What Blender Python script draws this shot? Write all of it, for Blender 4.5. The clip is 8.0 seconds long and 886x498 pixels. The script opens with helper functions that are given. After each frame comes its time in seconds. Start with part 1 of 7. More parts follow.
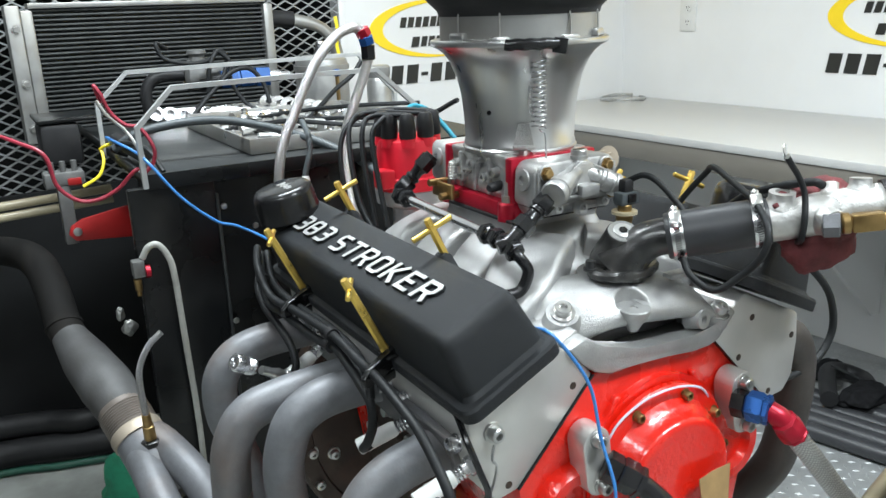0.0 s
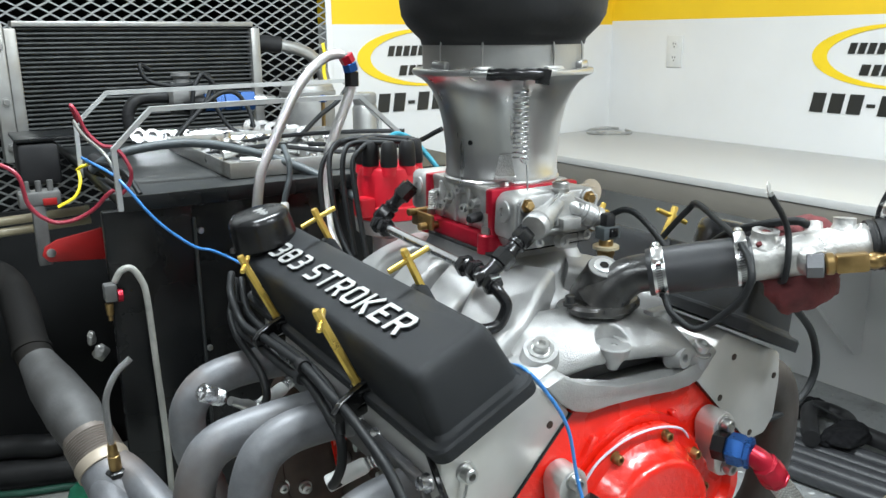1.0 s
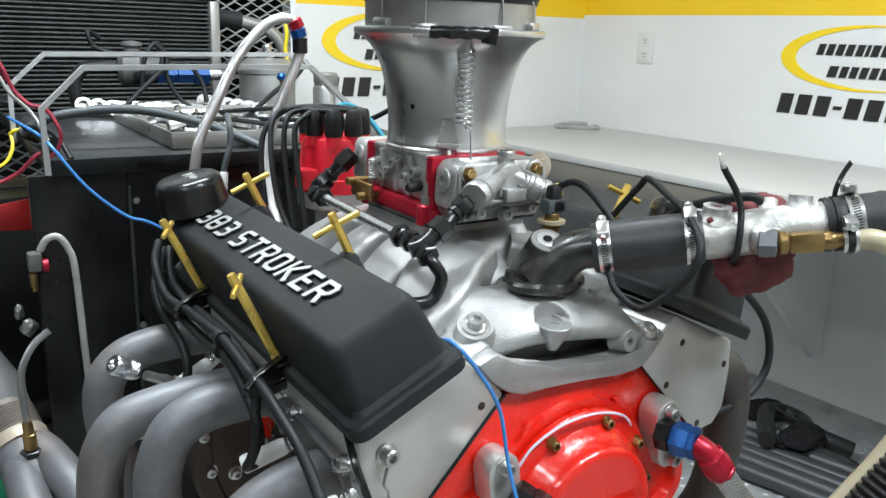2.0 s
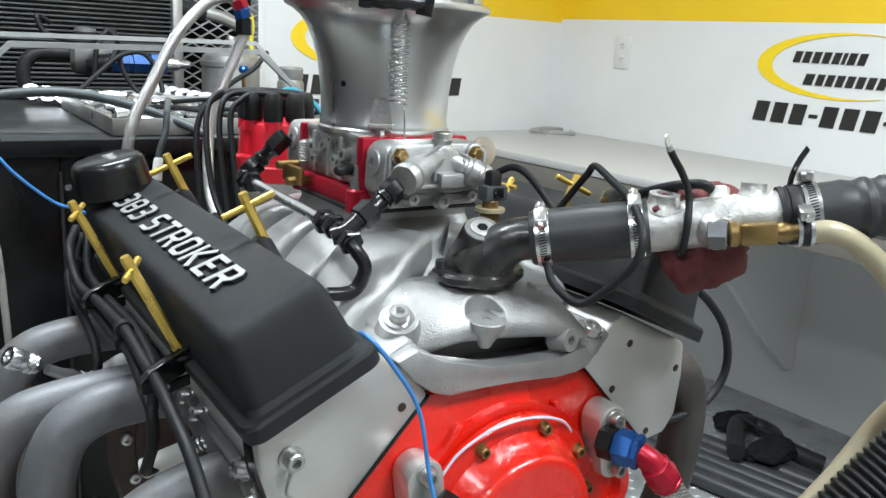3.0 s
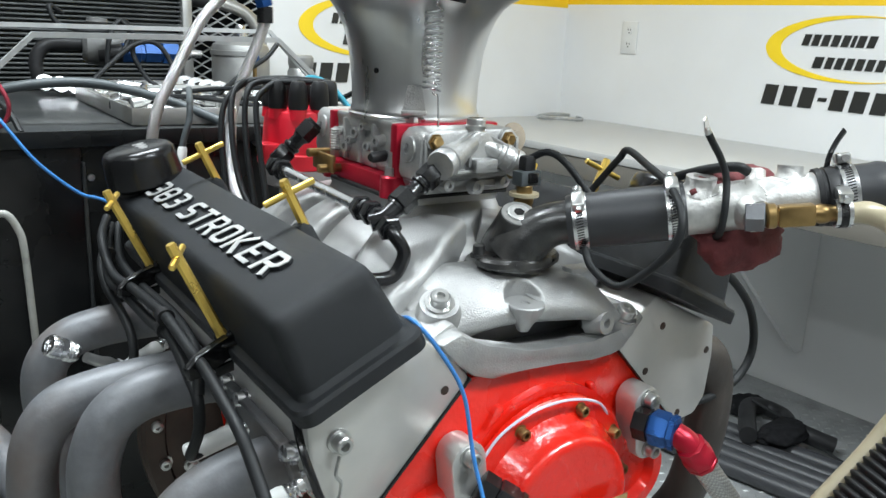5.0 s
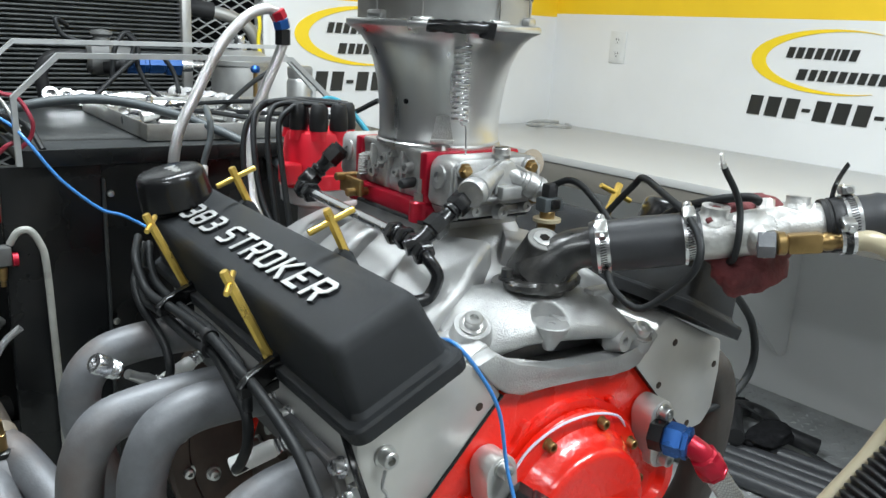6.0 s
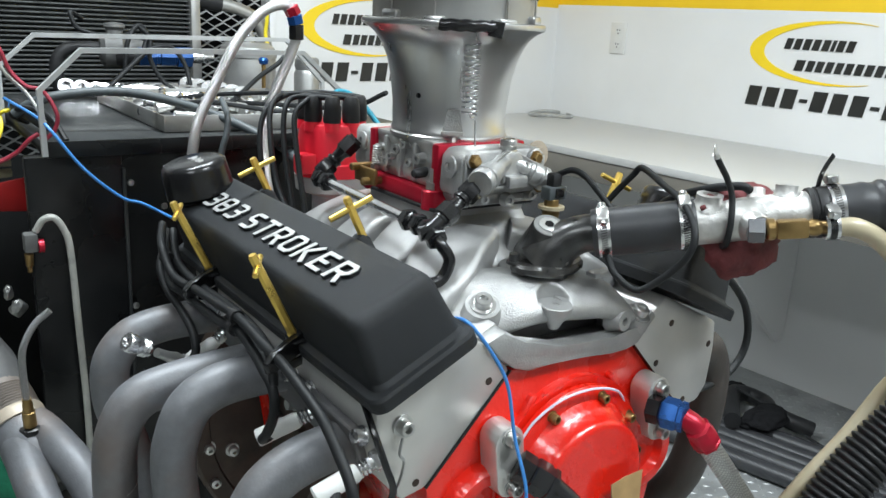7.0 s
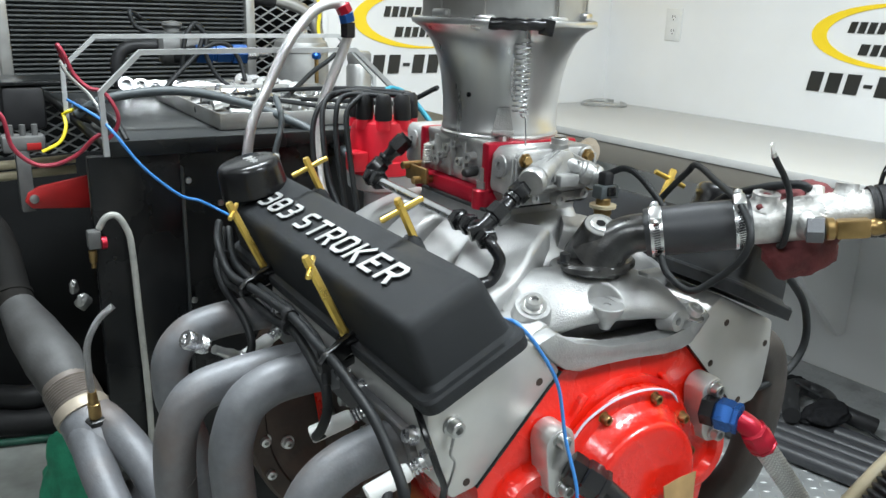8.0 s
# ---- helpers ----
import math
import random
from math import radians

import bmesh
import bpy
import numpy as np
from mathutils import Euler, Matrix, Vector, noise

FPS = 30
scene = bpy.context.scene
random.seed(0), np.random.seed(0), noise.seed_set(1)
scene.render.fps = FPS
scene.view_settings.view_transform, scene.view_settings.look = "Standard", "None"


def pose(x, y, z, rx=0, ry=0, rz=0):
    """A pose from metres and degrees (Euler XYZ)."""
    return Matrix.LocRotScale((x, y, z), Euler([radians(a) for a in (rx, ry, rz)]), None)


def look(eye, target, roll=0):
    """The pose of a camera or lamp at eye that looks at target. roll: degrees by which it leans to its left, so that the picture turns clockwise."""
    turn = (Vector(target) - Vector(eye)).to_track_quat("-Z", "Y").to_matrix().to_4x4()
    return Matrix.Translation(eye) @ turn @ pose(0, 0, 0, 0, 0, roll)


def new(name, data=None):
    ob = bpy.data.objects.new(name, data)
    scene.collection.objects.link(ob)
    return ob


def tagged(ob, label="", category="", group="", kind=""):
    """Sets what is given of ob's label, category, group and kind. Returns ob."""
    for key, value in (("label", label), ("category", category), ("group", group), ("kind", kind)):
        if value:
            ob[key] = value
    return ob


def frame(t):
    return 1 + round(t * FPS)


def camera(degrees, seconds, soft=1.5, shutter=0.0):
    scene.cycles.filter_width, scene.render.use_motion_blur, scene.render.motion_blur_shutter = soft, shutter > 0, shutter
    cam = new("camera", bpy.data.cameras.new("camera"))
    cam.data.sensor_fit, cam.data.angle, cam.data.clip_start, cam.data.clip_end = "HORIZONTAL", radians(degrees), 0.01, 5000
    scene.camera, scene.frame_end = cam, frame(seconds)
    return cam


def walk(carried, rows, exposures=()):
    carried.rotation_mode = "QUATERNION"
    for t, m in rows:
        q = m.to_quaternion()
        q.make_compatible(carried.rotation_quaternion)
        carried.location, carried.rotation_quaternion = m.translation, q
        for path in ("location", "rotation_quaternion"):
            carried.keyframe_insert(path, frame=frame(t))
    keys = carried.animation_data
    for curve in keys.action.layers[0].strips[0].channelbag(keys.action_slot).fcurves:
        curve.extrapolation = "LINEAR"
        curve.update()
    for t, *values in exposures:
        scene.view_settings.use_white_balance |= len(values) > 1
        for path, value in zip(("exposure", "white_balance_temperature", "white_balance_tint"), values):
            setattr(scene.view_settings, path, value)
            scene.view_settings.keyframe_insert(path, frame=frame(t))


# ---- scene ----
cam = camera(57.5, 8.0)
PATH = [
    (0, (-0.598, -0.592, 1.381), (0.358, 1.068, 0.804), -2.1),
    (0.5, (-0.595, -0.594, 1.386), (0.372, 1.067, 0.835), -2.1),
    (1, (-0.579, -0.578, 1.378), (0.418, 1.079, 0.868), -0.5),
    (1.5, (-0.551, -0.566, 1.358), (0.485, 1.064, 0.838), 1.1),
    (2, (-0.52, -0.557, 1.334), (0.536, 1.062, 0.821), 1.9),
    (2.2, (-0.499, -0.553, 1.324), (0.564, 1.062, 0.811), 2.5),
    (3.5, (-0.431, -0.53, 1.294), (0.664, 1.073, 0.813), 3.3),
    (4, (-0.438, -0.525, 1.292), (0.642, 1.083, 0.793), 2.8),
    (4.2, (-0.449, -0.524, 1.293), (0.622, 1.084, 0.777), 2.7),
    (5.3, (-0.482, -0.524, 1.303), (0.619, 1.065, 0.789), 2.8),
    (5.5, (-0.491, -0.526, 1.314), (0.619, 1.059, 0.806), 2.9),
    (6, (-0.539, -0.527, 1.33), (0.591, 1.039, 0.813), 3.1),
    (6.5, (-0.574, -0.55, 1.34), (0.572, 1.001, 0.81), 3.4),
    (7, (-0.58, -0.564, 1.34), (0.547, 0.996, 0.797), 3.1),
    (7.5, (-0.583, -0.563, 1.344), (0.487, 1.029, 0.778), 2.5),
    (8, (-0.578, -0.564, 1.353), (0.437, 1.06, 0.776), 1.9),
]
walk(cam, [(t, look(eye, target, roll)) for t, eye, target, roll in PATH], [(0, 0.30), (1.0, 0.30), (1.6, 0.17), (4.0, 0.15), (6.6, 0.13), (7.4, 0.19), (8, 0.24)])

# ---- world and lamps ----
world = bpy.data.worlds.new("room_world")
scene.world = world
world.use_nodes = True
world.node_tree.nodes["Background"].inputs[0].default_value = (0.9, 0.95, 1.0, 1)
world.node_tree.nodes["Background"].inputs[1].default_value = 0.05
TURN_ROOM = 4.0
ROOM = Matrix.Rotation(radians(TURN_ROOM), 4, "Z")
FLOOR, CEIL = 0.13, 2.75
XR, YB = 2.107, 2.041


def rm(x, y, z):
    return ROOM @ Vector((x, y, z))


def ceiling_lamp(x, y, sx, sy, watts):
    data = bpy.data.lights.new("ceiling_lamp", "AREA")
    data.shape, data.size, data.size_y, data.energy = "RECTANGLE", sx, sy, watts
    data.color = (0.84, 0.935, 0.985)
    ob = new("ceiling_lamp", data)
    ob.matrix_world = ROOM @ pose(x, y, CEIL - 0.085)
    return ob


LIGHTS = [(-0.15, 0.72, 1.2, 0.30, 56), (-1.6, -0.9, 0.30, 1.2, 16), (0.55, -1.05, 1.2, 0.30, 62)]
for row in LIGHTS:
    ceiling_lamp(*row)


# ---- materials ----
def mat(name, color, rough=0.5, metal=0.0, var=0.12, scale=30.0, bump=0.0, bscale=200.0, coat=0.0, stain=None, stain_scale=6.0, stain_amt=0.5, per_object=0.0):
    """A surface with grain and wear at two scales."""
    m = bpy.data.materials.new(name)
    m.use_nodes = True
    nt = m.node_tree
    n, l = nt.nodes, nt.links
    b = n["Principled BSDF"]
    b.inputs["Metallic"].default_value = metal
    b.inputs["Coat Weight"].default_value = coat
    b.inputs["Coat Roughness"].default_value = 0.08
    tc = n.new("ShaderNodeTexCoord")
    big = n.new("ShaderNodeTexNoise")
    big.inputs["Scale"].default_value, big.inputs["Detail"].default_value = scale, 5
    l.new(tc.outputs["Object"], big.inputs["Vector"])
    ramp = n.new("ShaderNodeValToRGB")
    c = Vector(color[:3])
    lo, hi = c * (1 - var), c * (1 + var)
    ramp.color_ramp.elements[0].position, ramp.color_ramp.elements[1].position = 0.3, 0.7
    ramp.color_ramp.elements[0].color, ramp.color_ramp.elements[1].color = (*lo, 1), (*hi, 1)
    l.new(big.outputs[0], ramp.inputs[0])
    col = ramp.outputs[0]
    if stain:
        sn = n.new("ShaderNodeTexNoise")
        sn.inputs["Scale"].default_value, sn.inputs["Detail"].default_value = stain_scale, 6
        l.new(tc.outputs["Object"], sn.inputs["Vector"])
        sr = n.new("ShaderNodeValToRGB")
        sr.color_ramp.elements[0].position, sr.color_ramp.elements[1].position = 0.5, 0.72
        sr.color_ramp.elements[1].color = (stain_amt,) * 3 + (1,)
        l.new(sn.outputs[0], sr.inputs[0])
        mx = n.new("ShaderNodeMix")
        mx.data_type = "RGBA"
        l.new(sr.outputs[0], mx.inputs[0])
        l.new(col, mx.inputs[6])
        mx.inputs[7].default_value = (*stain, 1)
        col = mx.outputs[2]
    if per_object:
        oi = n.new("ShaderNodeObjectInfo")
        hs = n.new("ShaderNodeHueSaturation")
        mr = n.new("ShaderNodeMapRange")
        mr.inputs[3].default_value, mr.inputs[4].default_value = 1 - per_object, 1 + per_object
        l.new(oi.outputs["Random"], mr.inputs[0])
        l.new(mr.outputs[0], hs.inputs["Value"])
        l.new(col, hs.inputs["Color"])
        col = hs.outputs[0]
    l.new(col, b.inputs["Base Color"])
    rr = n.new("ShaderNodeMapRange")
    rr.inputs[3].default_value, rr.inputs[4].default_value = max(0.03, rough - 0.08), min(1, rough + 0.08)
    l.new(big.outputs[0], rr.inputs[0])
    l.new(rr.outputs[0], b.inputs["Roughness"])
    if bump:
        fine = n.new("ShaderNodeTexNoise")
        fine.inputs["Scale"].default_value, fine.inputs["Detail"].default_value = bscale, 3
        l.new(tc.outputs["Object"], fine.inputs["Vector"])
        bp = n.new("ShaderNodeBump")
        bp.inputs["Strength"].default_value, bp.inputs["Distance"].default_value = bump, 0.002
        l.new(fine.outputs[0], bp.inputs["Height"])
        l.new(bp.outputs[0], b.inputs["Normal"])
    return m


def braid_mat(name, color, metal, rough, rep):
    """Woven braid: two crossed waves along the hose, by its uv."""
    m = mat(name, color, rough, metal, 0.1, 60)
    nt = m.node_tree
    n, l = nt.nodes, nt.links
    uv = n.new("ShaderNodeUVMap")
    hs = []
    for sgn in (1, -1):
        mp = n.new("ShaderNodeMapping")
        mp.inputs["Rotation"].default_value = (0, 0, radians(45 * sgn))
        mp.inputs["Scale"].default_value = (rep, rep, rep)
        l.new(uv.outputs[0], mp.inputs[0])
        w = n.new("ShaderNodeTexWave")
        w.inputs["Scale"].default_value = 1.0
        l.new(mp.outputs[0], w.inputs[0])
        hs.append(w.outputs[0])
    mul = n.new("ShaderNodeMath")
    mul.operation = "MULTIPLY"
    l.new(hs[0], mul.inputs[0])
    l.new(hs[1], mul.inputs[1])
    bp = n.new("ShaderNodeBump")
    bp.inputs["Strength"].default_value, bp.inputs["Distance"].default_value = 0.8, 0.001
    l.new(mul.outputs[0], bp.inputs["Height"])
    l.new(bp.outputs[0], n["Principled BSDF"].inputs["Normal"])
    # self-shadow in the gaps between the woven strands, mixed into the base colour
    mx = n.new("ShaderNodeMix")
    mx.data_type = "RGBA"
    base = n["Principled BSDF"].inputs["Base Color"]
    mx.inputs[6].default_value = tuple(c * 0.58 for c in color) + (1,)
    if base.links:
        l.new(base.links[0].from_socket, mx.inputs[7])
    else:
        mx.inputs[7].default_value = tuple(color) + (1,)
    rise = n.new("ShaderNodeMath")
    rise.operation = "POWER"
    rise.inputs[1].default_value = 0.4
    l.new(mul.outputs[0], rise.inputs[0])
    l.new(rise.outputs[0], mx.inputs[0])
    l.new(mx.outputs[2], base)
    return m


M_WALL = mat("white_wall_paint", (0.73, 0.73, 0.725), 0.6, 0, 0.03, 3, 0.08, 300, stain=(0.62, 0.6, 0.55), stain_scale=2.2, stain_amt=0.25)
# greys of the two unseen walls, chosen for fill and reflections
M_WEST = mat("dark_grey_unseen_wall", (0.10, 0.10, 0.105), 0.7, 0, 0.1, 3)
M_SOUTH = mat("mid_grey_unseen_wall", (0.58, 0.58, 0.575), 0.7, 0, 0.1, 3)
# grey-beige rail colour darkened to taupe, with the bench-edge shade put in
M_EDGE = mat("shade_taupe_bench_edge", (0.17, 0.157, 0.135), 0.5, 0, 0.06, 6)
M_YELLOW = mat("yellow_wall_paint", (0.85, 0.55, 0.015), 0.5, 0, 0.03, 4, 0.08, 300)
M_SIGNY = mat("yellow_vinyl", (0.88, 0.62, 0.02), 0.4, 0, 0.03, 8)
M_SIGNK = mat("black_vinyl", (0.02, 0.02, 0.018), 0.4, 0, 0.1, 8)
M_CEIL = mat("ceiling_white", (0.75, 0.75, 0.73), 0.8, 0, 0.04, 3, 0.1, 90)
M_CONC = mat("stained_concrete", (0.34, 0.35, 0.33), 0.55, 0, 0.15, 7, 0.2, 120, stain=(0.12, 0.12, 0.1), stain_scale=4, stain_amt=0.8)
M_PLATE = mat("floor_plate_steel", (0.40, 0.41, 0.41), 0.5, 0.5, 0.12, 10, 0.1, 90, stain=(0.2, 0.2, 0.19), stain_scale=9, stain_amt=0.6)
M_BENCH = mat("grey_bench_laminate", (0.48, 0.477, 0.465), 0.35, 0, 0.04, 5, 0.05, 300, stain=(0.45, 0.44, 0.42), stain_scale=3, stain_amt=0.3)
M_DARK = mat("near_black_backing", (0.011, 0.0115, 0.012), 0.7, 0, 0.3, 4)
M_MESH = mat("galvanised_mesh", (0.31, 0.32, 0.32), 0.5, 0.4, 0.15, 40)
M_BLACK = mat("wrinkle_black_powder", (0.0165, 0.018, 0.020), 0.50, 0, 0.15, 25, 0.40, 2200)
M_GLOSSK = mat("gloss_black_paint", (0.006, 0.0066, 0.0072), 0.28, 0, 0.3, 8, 0.05, 60, stain=(0.028, 0.026, 0.024), stain_scale=5, stain_amt=0.5)
M_TOPK = mat("black_tray_top", (0.020, 0.022, 0.023), 0.42, 0, 0.3, 12, 0.1, 150, stain=(0.09, 0.09, 0.085), stain_scale=7, stain_amt=0.5)
M_LETTER = mat("machined_letter_face", (0.60, 0.60, 0.59), 0.38, 0.7, 0.06, 90)
M_ALU = mat("machined_head_aluminium", (0.62, 0.61, 0.59), 0.42, 0.75, 0.06, 22, 0.06, 500)
M_CAST = mat("cast_aluminium", (0.38, 0.38, 0.375), 0.44, 0.62, 0.12, 40, 0.42, 600, stain=(0.42, 0.42, 0.41), stain_scale=14, stain_amt=0.5)
M_CARB = mat("carburetor_zinc", (0.43, 0.43, 0.425), 0.44, 0.75, 0.2, 45, 0.35, 420, stain=(0.42, 0.40, 0.37), stain_scale=30, stain_amt=0.5)
M_SPUN = mat("spun_aluminium", (0.60, 0.60, 0.595), 0.30, 0.95, 0.06, 14, 0.03, 160, stain=(0.46, 0.455, 0.45), stain_scale=9, stain_amt=0.35)
for nd in M_SPUN.node_tree.nodes:
    if nd.type == "TEX_NOISE":
        mp = M_SPUN.node_tree.nodes.new("ShaderNodeMapping")
        mp.inputs["Scale"].default_value = (2.6, 2.6, 0.18)
        M_SPUN.node_tree.links.new(nd.inputs["Vector"].links[0].from_socket, mp.inputs[0])
        M_SPUN.node_tree.links.new(mp.outputs[0], nd.inputs["Vector"])
M_WELD = mat("bare_welded_aluminium", (0.52, 0.515, 0.50), 0.46, 0.8, 0.18, 60, 0.5, 180, stain=(0.36, 0.35, 0.33), stain_scale=40, stain_amt=0.6)
M_RED = mat("engine_red_paint", (0.70, 0.013, 0.004), 0.28, 0, 0.06, 12, 0.6, 130, coat=0.6)
M_REDP = mat("red_cap_plastic", (0.68, 0.012, 0.03), 0.38, 0, 0.06, 20, 0.05, 200)
M_REDA = mat("red_anodised", (0.40, 0.007, 0.026), 0.32, 0.45, 0.1, 40)
M_BLUEA = mat("blue_anodised", (0.015, 0.085, 0.30), 0.28, 0.6, 0.1, 40)
M_BLUEP = mat("bright_blue_anodised", (0.008, 0.055, 0.19), 0.42, 0.4, 0.1, 40)
M_BLKA = mat("black_anodised", (0.012, 0.012, 0.013), 0.24, 0.2, 0.2, 40)
M_GOLD = mat("gold_zinc_bolt", (0.72, 0.50, 0.12), 0.3, 0.9, 0.12, 60)
M_BRASS = mat("brass", (0.31, 0.205, 0.085), 0.34, 0.9, 0.2, 60)
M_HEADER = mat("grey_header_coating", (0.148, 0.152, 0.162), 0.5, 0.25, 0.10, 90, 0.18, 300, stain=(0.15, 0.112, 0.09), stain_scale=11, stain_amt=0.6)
M_SOOT = mat("sooty_pipe", (0.008, 0.0077, 0.0073), 0.75, 0.0, 0.3, 10, 0.1, 120, stain=(0.035, 0.03, 0.026), stain_scale=7, stain_amt=0.4)
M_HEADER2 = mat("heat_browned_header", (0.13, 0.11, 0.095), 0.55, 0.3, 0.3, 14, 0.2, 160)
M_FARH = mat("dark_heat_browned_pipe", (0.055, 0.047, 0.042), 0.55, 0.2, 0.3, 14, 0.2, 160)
M_COLLAR = mat("heat_tinted_collar", (0.34, 0.29, 0.23), 0.5, 0.35, 0.2, 20)
M_RUBBER = mat("black_rubber", (0.017, 0.017, 0.018), 0.5, 0, 0.2, 30, 0.1, 200)
M_HOSE = mat("grey_black_silicone_hose", (0.035, 0.036, 0.039), 0.42, 0, 0.15, 20, 0.1, 150)
M_CABLE = mat("black_cable", (0.011, 0.012, 0.013), 0.55, 0, 0.2, 40)
M_GREYC = mat("dark_grey_cable", (0.06, 0.07, 0.075), 0.5, 0, 0.15, 40)
M_BLUEW = mat("blue_wire", (0.04, 0.2, 0.52), 0.4, 0, 0.06, 40)
M_REDW = mat("red_wire", (0.28, 0.02, 0.04), 0.45, 0, 0.1, 40)
M_YELW = mat("yellow_tie", (0.75, 0.6, 0.02), 0.45, 0, 0.06, 40)
M_WHITEW = mat("pale_lilac_wire", (0.62, 0.6, 0.72), 0.4, 0, 0.06, 40)
M_CREAM = mat("cream_clear_hose", (0.42, 0.365, 0.25), 0.35, 0, 0.1, 20, stain=(0.35, 0.29, 0.18), stain_scale=8, stain_amt=0.6)
M_SOOTG = mat("soot_greyed_steel", (0.07, 0.07, 0.07), 0.62, 0.15, 0.2, 30, 0.15, 200, stain=(0.03, 0.027, 0.025), stain_scale=9, stain_amt=0.7)
M_OILY = mat("oily_black_casting", (0.018, 0.018, 0.018), 0.30, 0.0, 0.4, 60, 0.20, 420, coat=0.3, stain=(0.06, 0.055, 0.05), stain_scale=30, stain_amt=0.6)
M_CHROME = mat("chrome_steel", (0.66, 0.66, 0.67), 0.26, 1.0, 0.05, 60)
M_STEEL = mat("zinc_steel", (0.55, 0.55, 0.54), 0.32, 0.95, 0.1, 60)
M_RAIL = mat("pale_steel_bar", (0.45, 0.46, 0.46), 0.4, 0.4, 0.1, 40)
M_PLASTICW = mat("white_plastic", (0.68, 0.68, 0.665), 0.4, 0, 0.03, 30)
M_RAG = mat("dark_red_shop_rag", (0.13, 0.030, 0.032), 0.9, 0, 0.35, 40, 0.5, 250)
M_GREEN = mat("green_cloth", (0.015, 0.2, 0.11), 0.85, 0, 0.3, 30, 0.5, 200)
M_CARD = mat("brown_card", (0.3, 0.19, 0.08), 0.7, 0, 0.2, 40)
M_FIN = mat("radiator_fin", (0.075, 0.08, 0.08), 0.55, 0.3, 0.3, 30)
M_CORE = mat("radiator_core_fins", (0.045, 0.048, 0.05), 0.6, 0.2, 0.35, 220, 0.4, 500)
M_RADT = mat("radiator_tank_aluminium", (0.38, 0.38, 0.37), 0.42, 0.75, 0.15, 14, 0.1, 150, stain=(0.3, 0.27, 0.22), stain_scale=9, stain_amt=0.6)
M_PUMP = mat("dull_cast_pump", (0.13, 0.13, 0.127), 0.6, 0.3, 0.2, 30, 0.2, 200)
M_BCLOTH = mat("black_cotton_cloth", (0.012, 0.012, 0.013), 0.95, 0, 0.4, 60, 0.5, 300)
M_BCLOTH.node_tree.nodes["Principled BSDF"].inputs["Specular IOR Level"].default_value = 0.1
M_PALEH = mat("pale_translucent_hose", (0.40, 0.40, 0.37), 0.3, 0, 0.15, 40)
M_GREENH = mat("dark_green_hose", (0.010, 0.07, 0.045), 0.5, 0, 0.2, 40)
M_TEAL = mat("teal_plug_wire", (0.02, 0.22, 0.3), 0.45, 0, 0.15, 40)
M_REDSTEEL = mat("red_painted_arm", (0.36, 0.012, 0.012), 0.45, 0, 0.15, 20)
M_LAMP = bpy.data.materials.new("lit_diffuser")
M_LAMP.use_nodes = True
M_LAMP.node_tree.nodes["Principled BSDF"].inputs["Emission Color"].default_value = (0.97, 0.99, 1, 1)
M_LAMP.node_tree.nodes["Principled BSDF"].inputs["Emission Strength"].default_value = 6
M_BRAID = braid_mat("steel_braid", (0.66, 0.655, 0.645), 0.9, 0.32, 1.15)
M_BROWN = mat("oily_brown_steel", (0.05, 0.035, 0.028), 0.45, 0.4, 0.4, 18, 0.2, 90, stain=(0.10, 0.05, 0.035), stain_scale=14, stain_amt=0.7)
M_BRAIDK = braid_mat("dark_steel_braid", (0.42, 0.42, 0.42), 0.85, 0.36, 1.6)


for dull, level in ((M_BLACK, 0.27), (M_GLOSSK, 0.3), (M_RUBBER, 0.3), (M_CABLE, 0.3), (M_BLKA, 0.55), (M_HOSE, 0.4), (M_TOPK, 0.35), (M_DARK, 0.2), (M_SOOT, 0.1)):
    dull.node_tree.nodes["Principled BSDF"].inputs["Specular IOR Level"].default_value = level

# ---- mesh helpers ----
def thing(name, label, category, at=(0, 0, 0), group="", kind=""):
    ob = new(name)
    ob.location = at
    ob.empty_display_size = 0.02
    return tagged(ob, label, category, group, kind)


def finish(name, bm, material, angle=38):
    bmesh.ops.recalc_face_normals(bm, faces=bm.faces)
    me = bpy.data.meshes.new(name)
    bm.to_mesh(me)
    bm.free()
    for p in me.polygons:
        p.use_smooth = True
    me.set_sharp_from_angle(angle=radians(angle))
    for mm in material if isinstance(material, (list, tuple)) else [material]:
        me.materials.append(mm)
    return me


def part(name, bm, material, parent, label="", angle=38):
    """One mesh under a thing or a part; bm is in world metres."""
    ob = new(name, finish(name, bm, material, angle))
    if parent is not None:
        ob.parent = parent
        if parent.parent is None:
            ob.matrix_parent_inverse = Matrix.Translation(parent.location).inverted()
    return tagged(ob, label)


def solo(name, bm, material, label, category, group="", kind="", angle=38):
    return tagged(part(name, bm, material, None, "", angle), label, category, group, kind)


def basis(d):
    """Two directions across d."""
    d = Vector(d).normalized()
    a = Vector((0, 0, 1)) if abs(d.z) < 0.9 else Vector((0, 1, 0))
    u = d.cross(a).normalized()
    return u, u.cross(d).normalized(), d


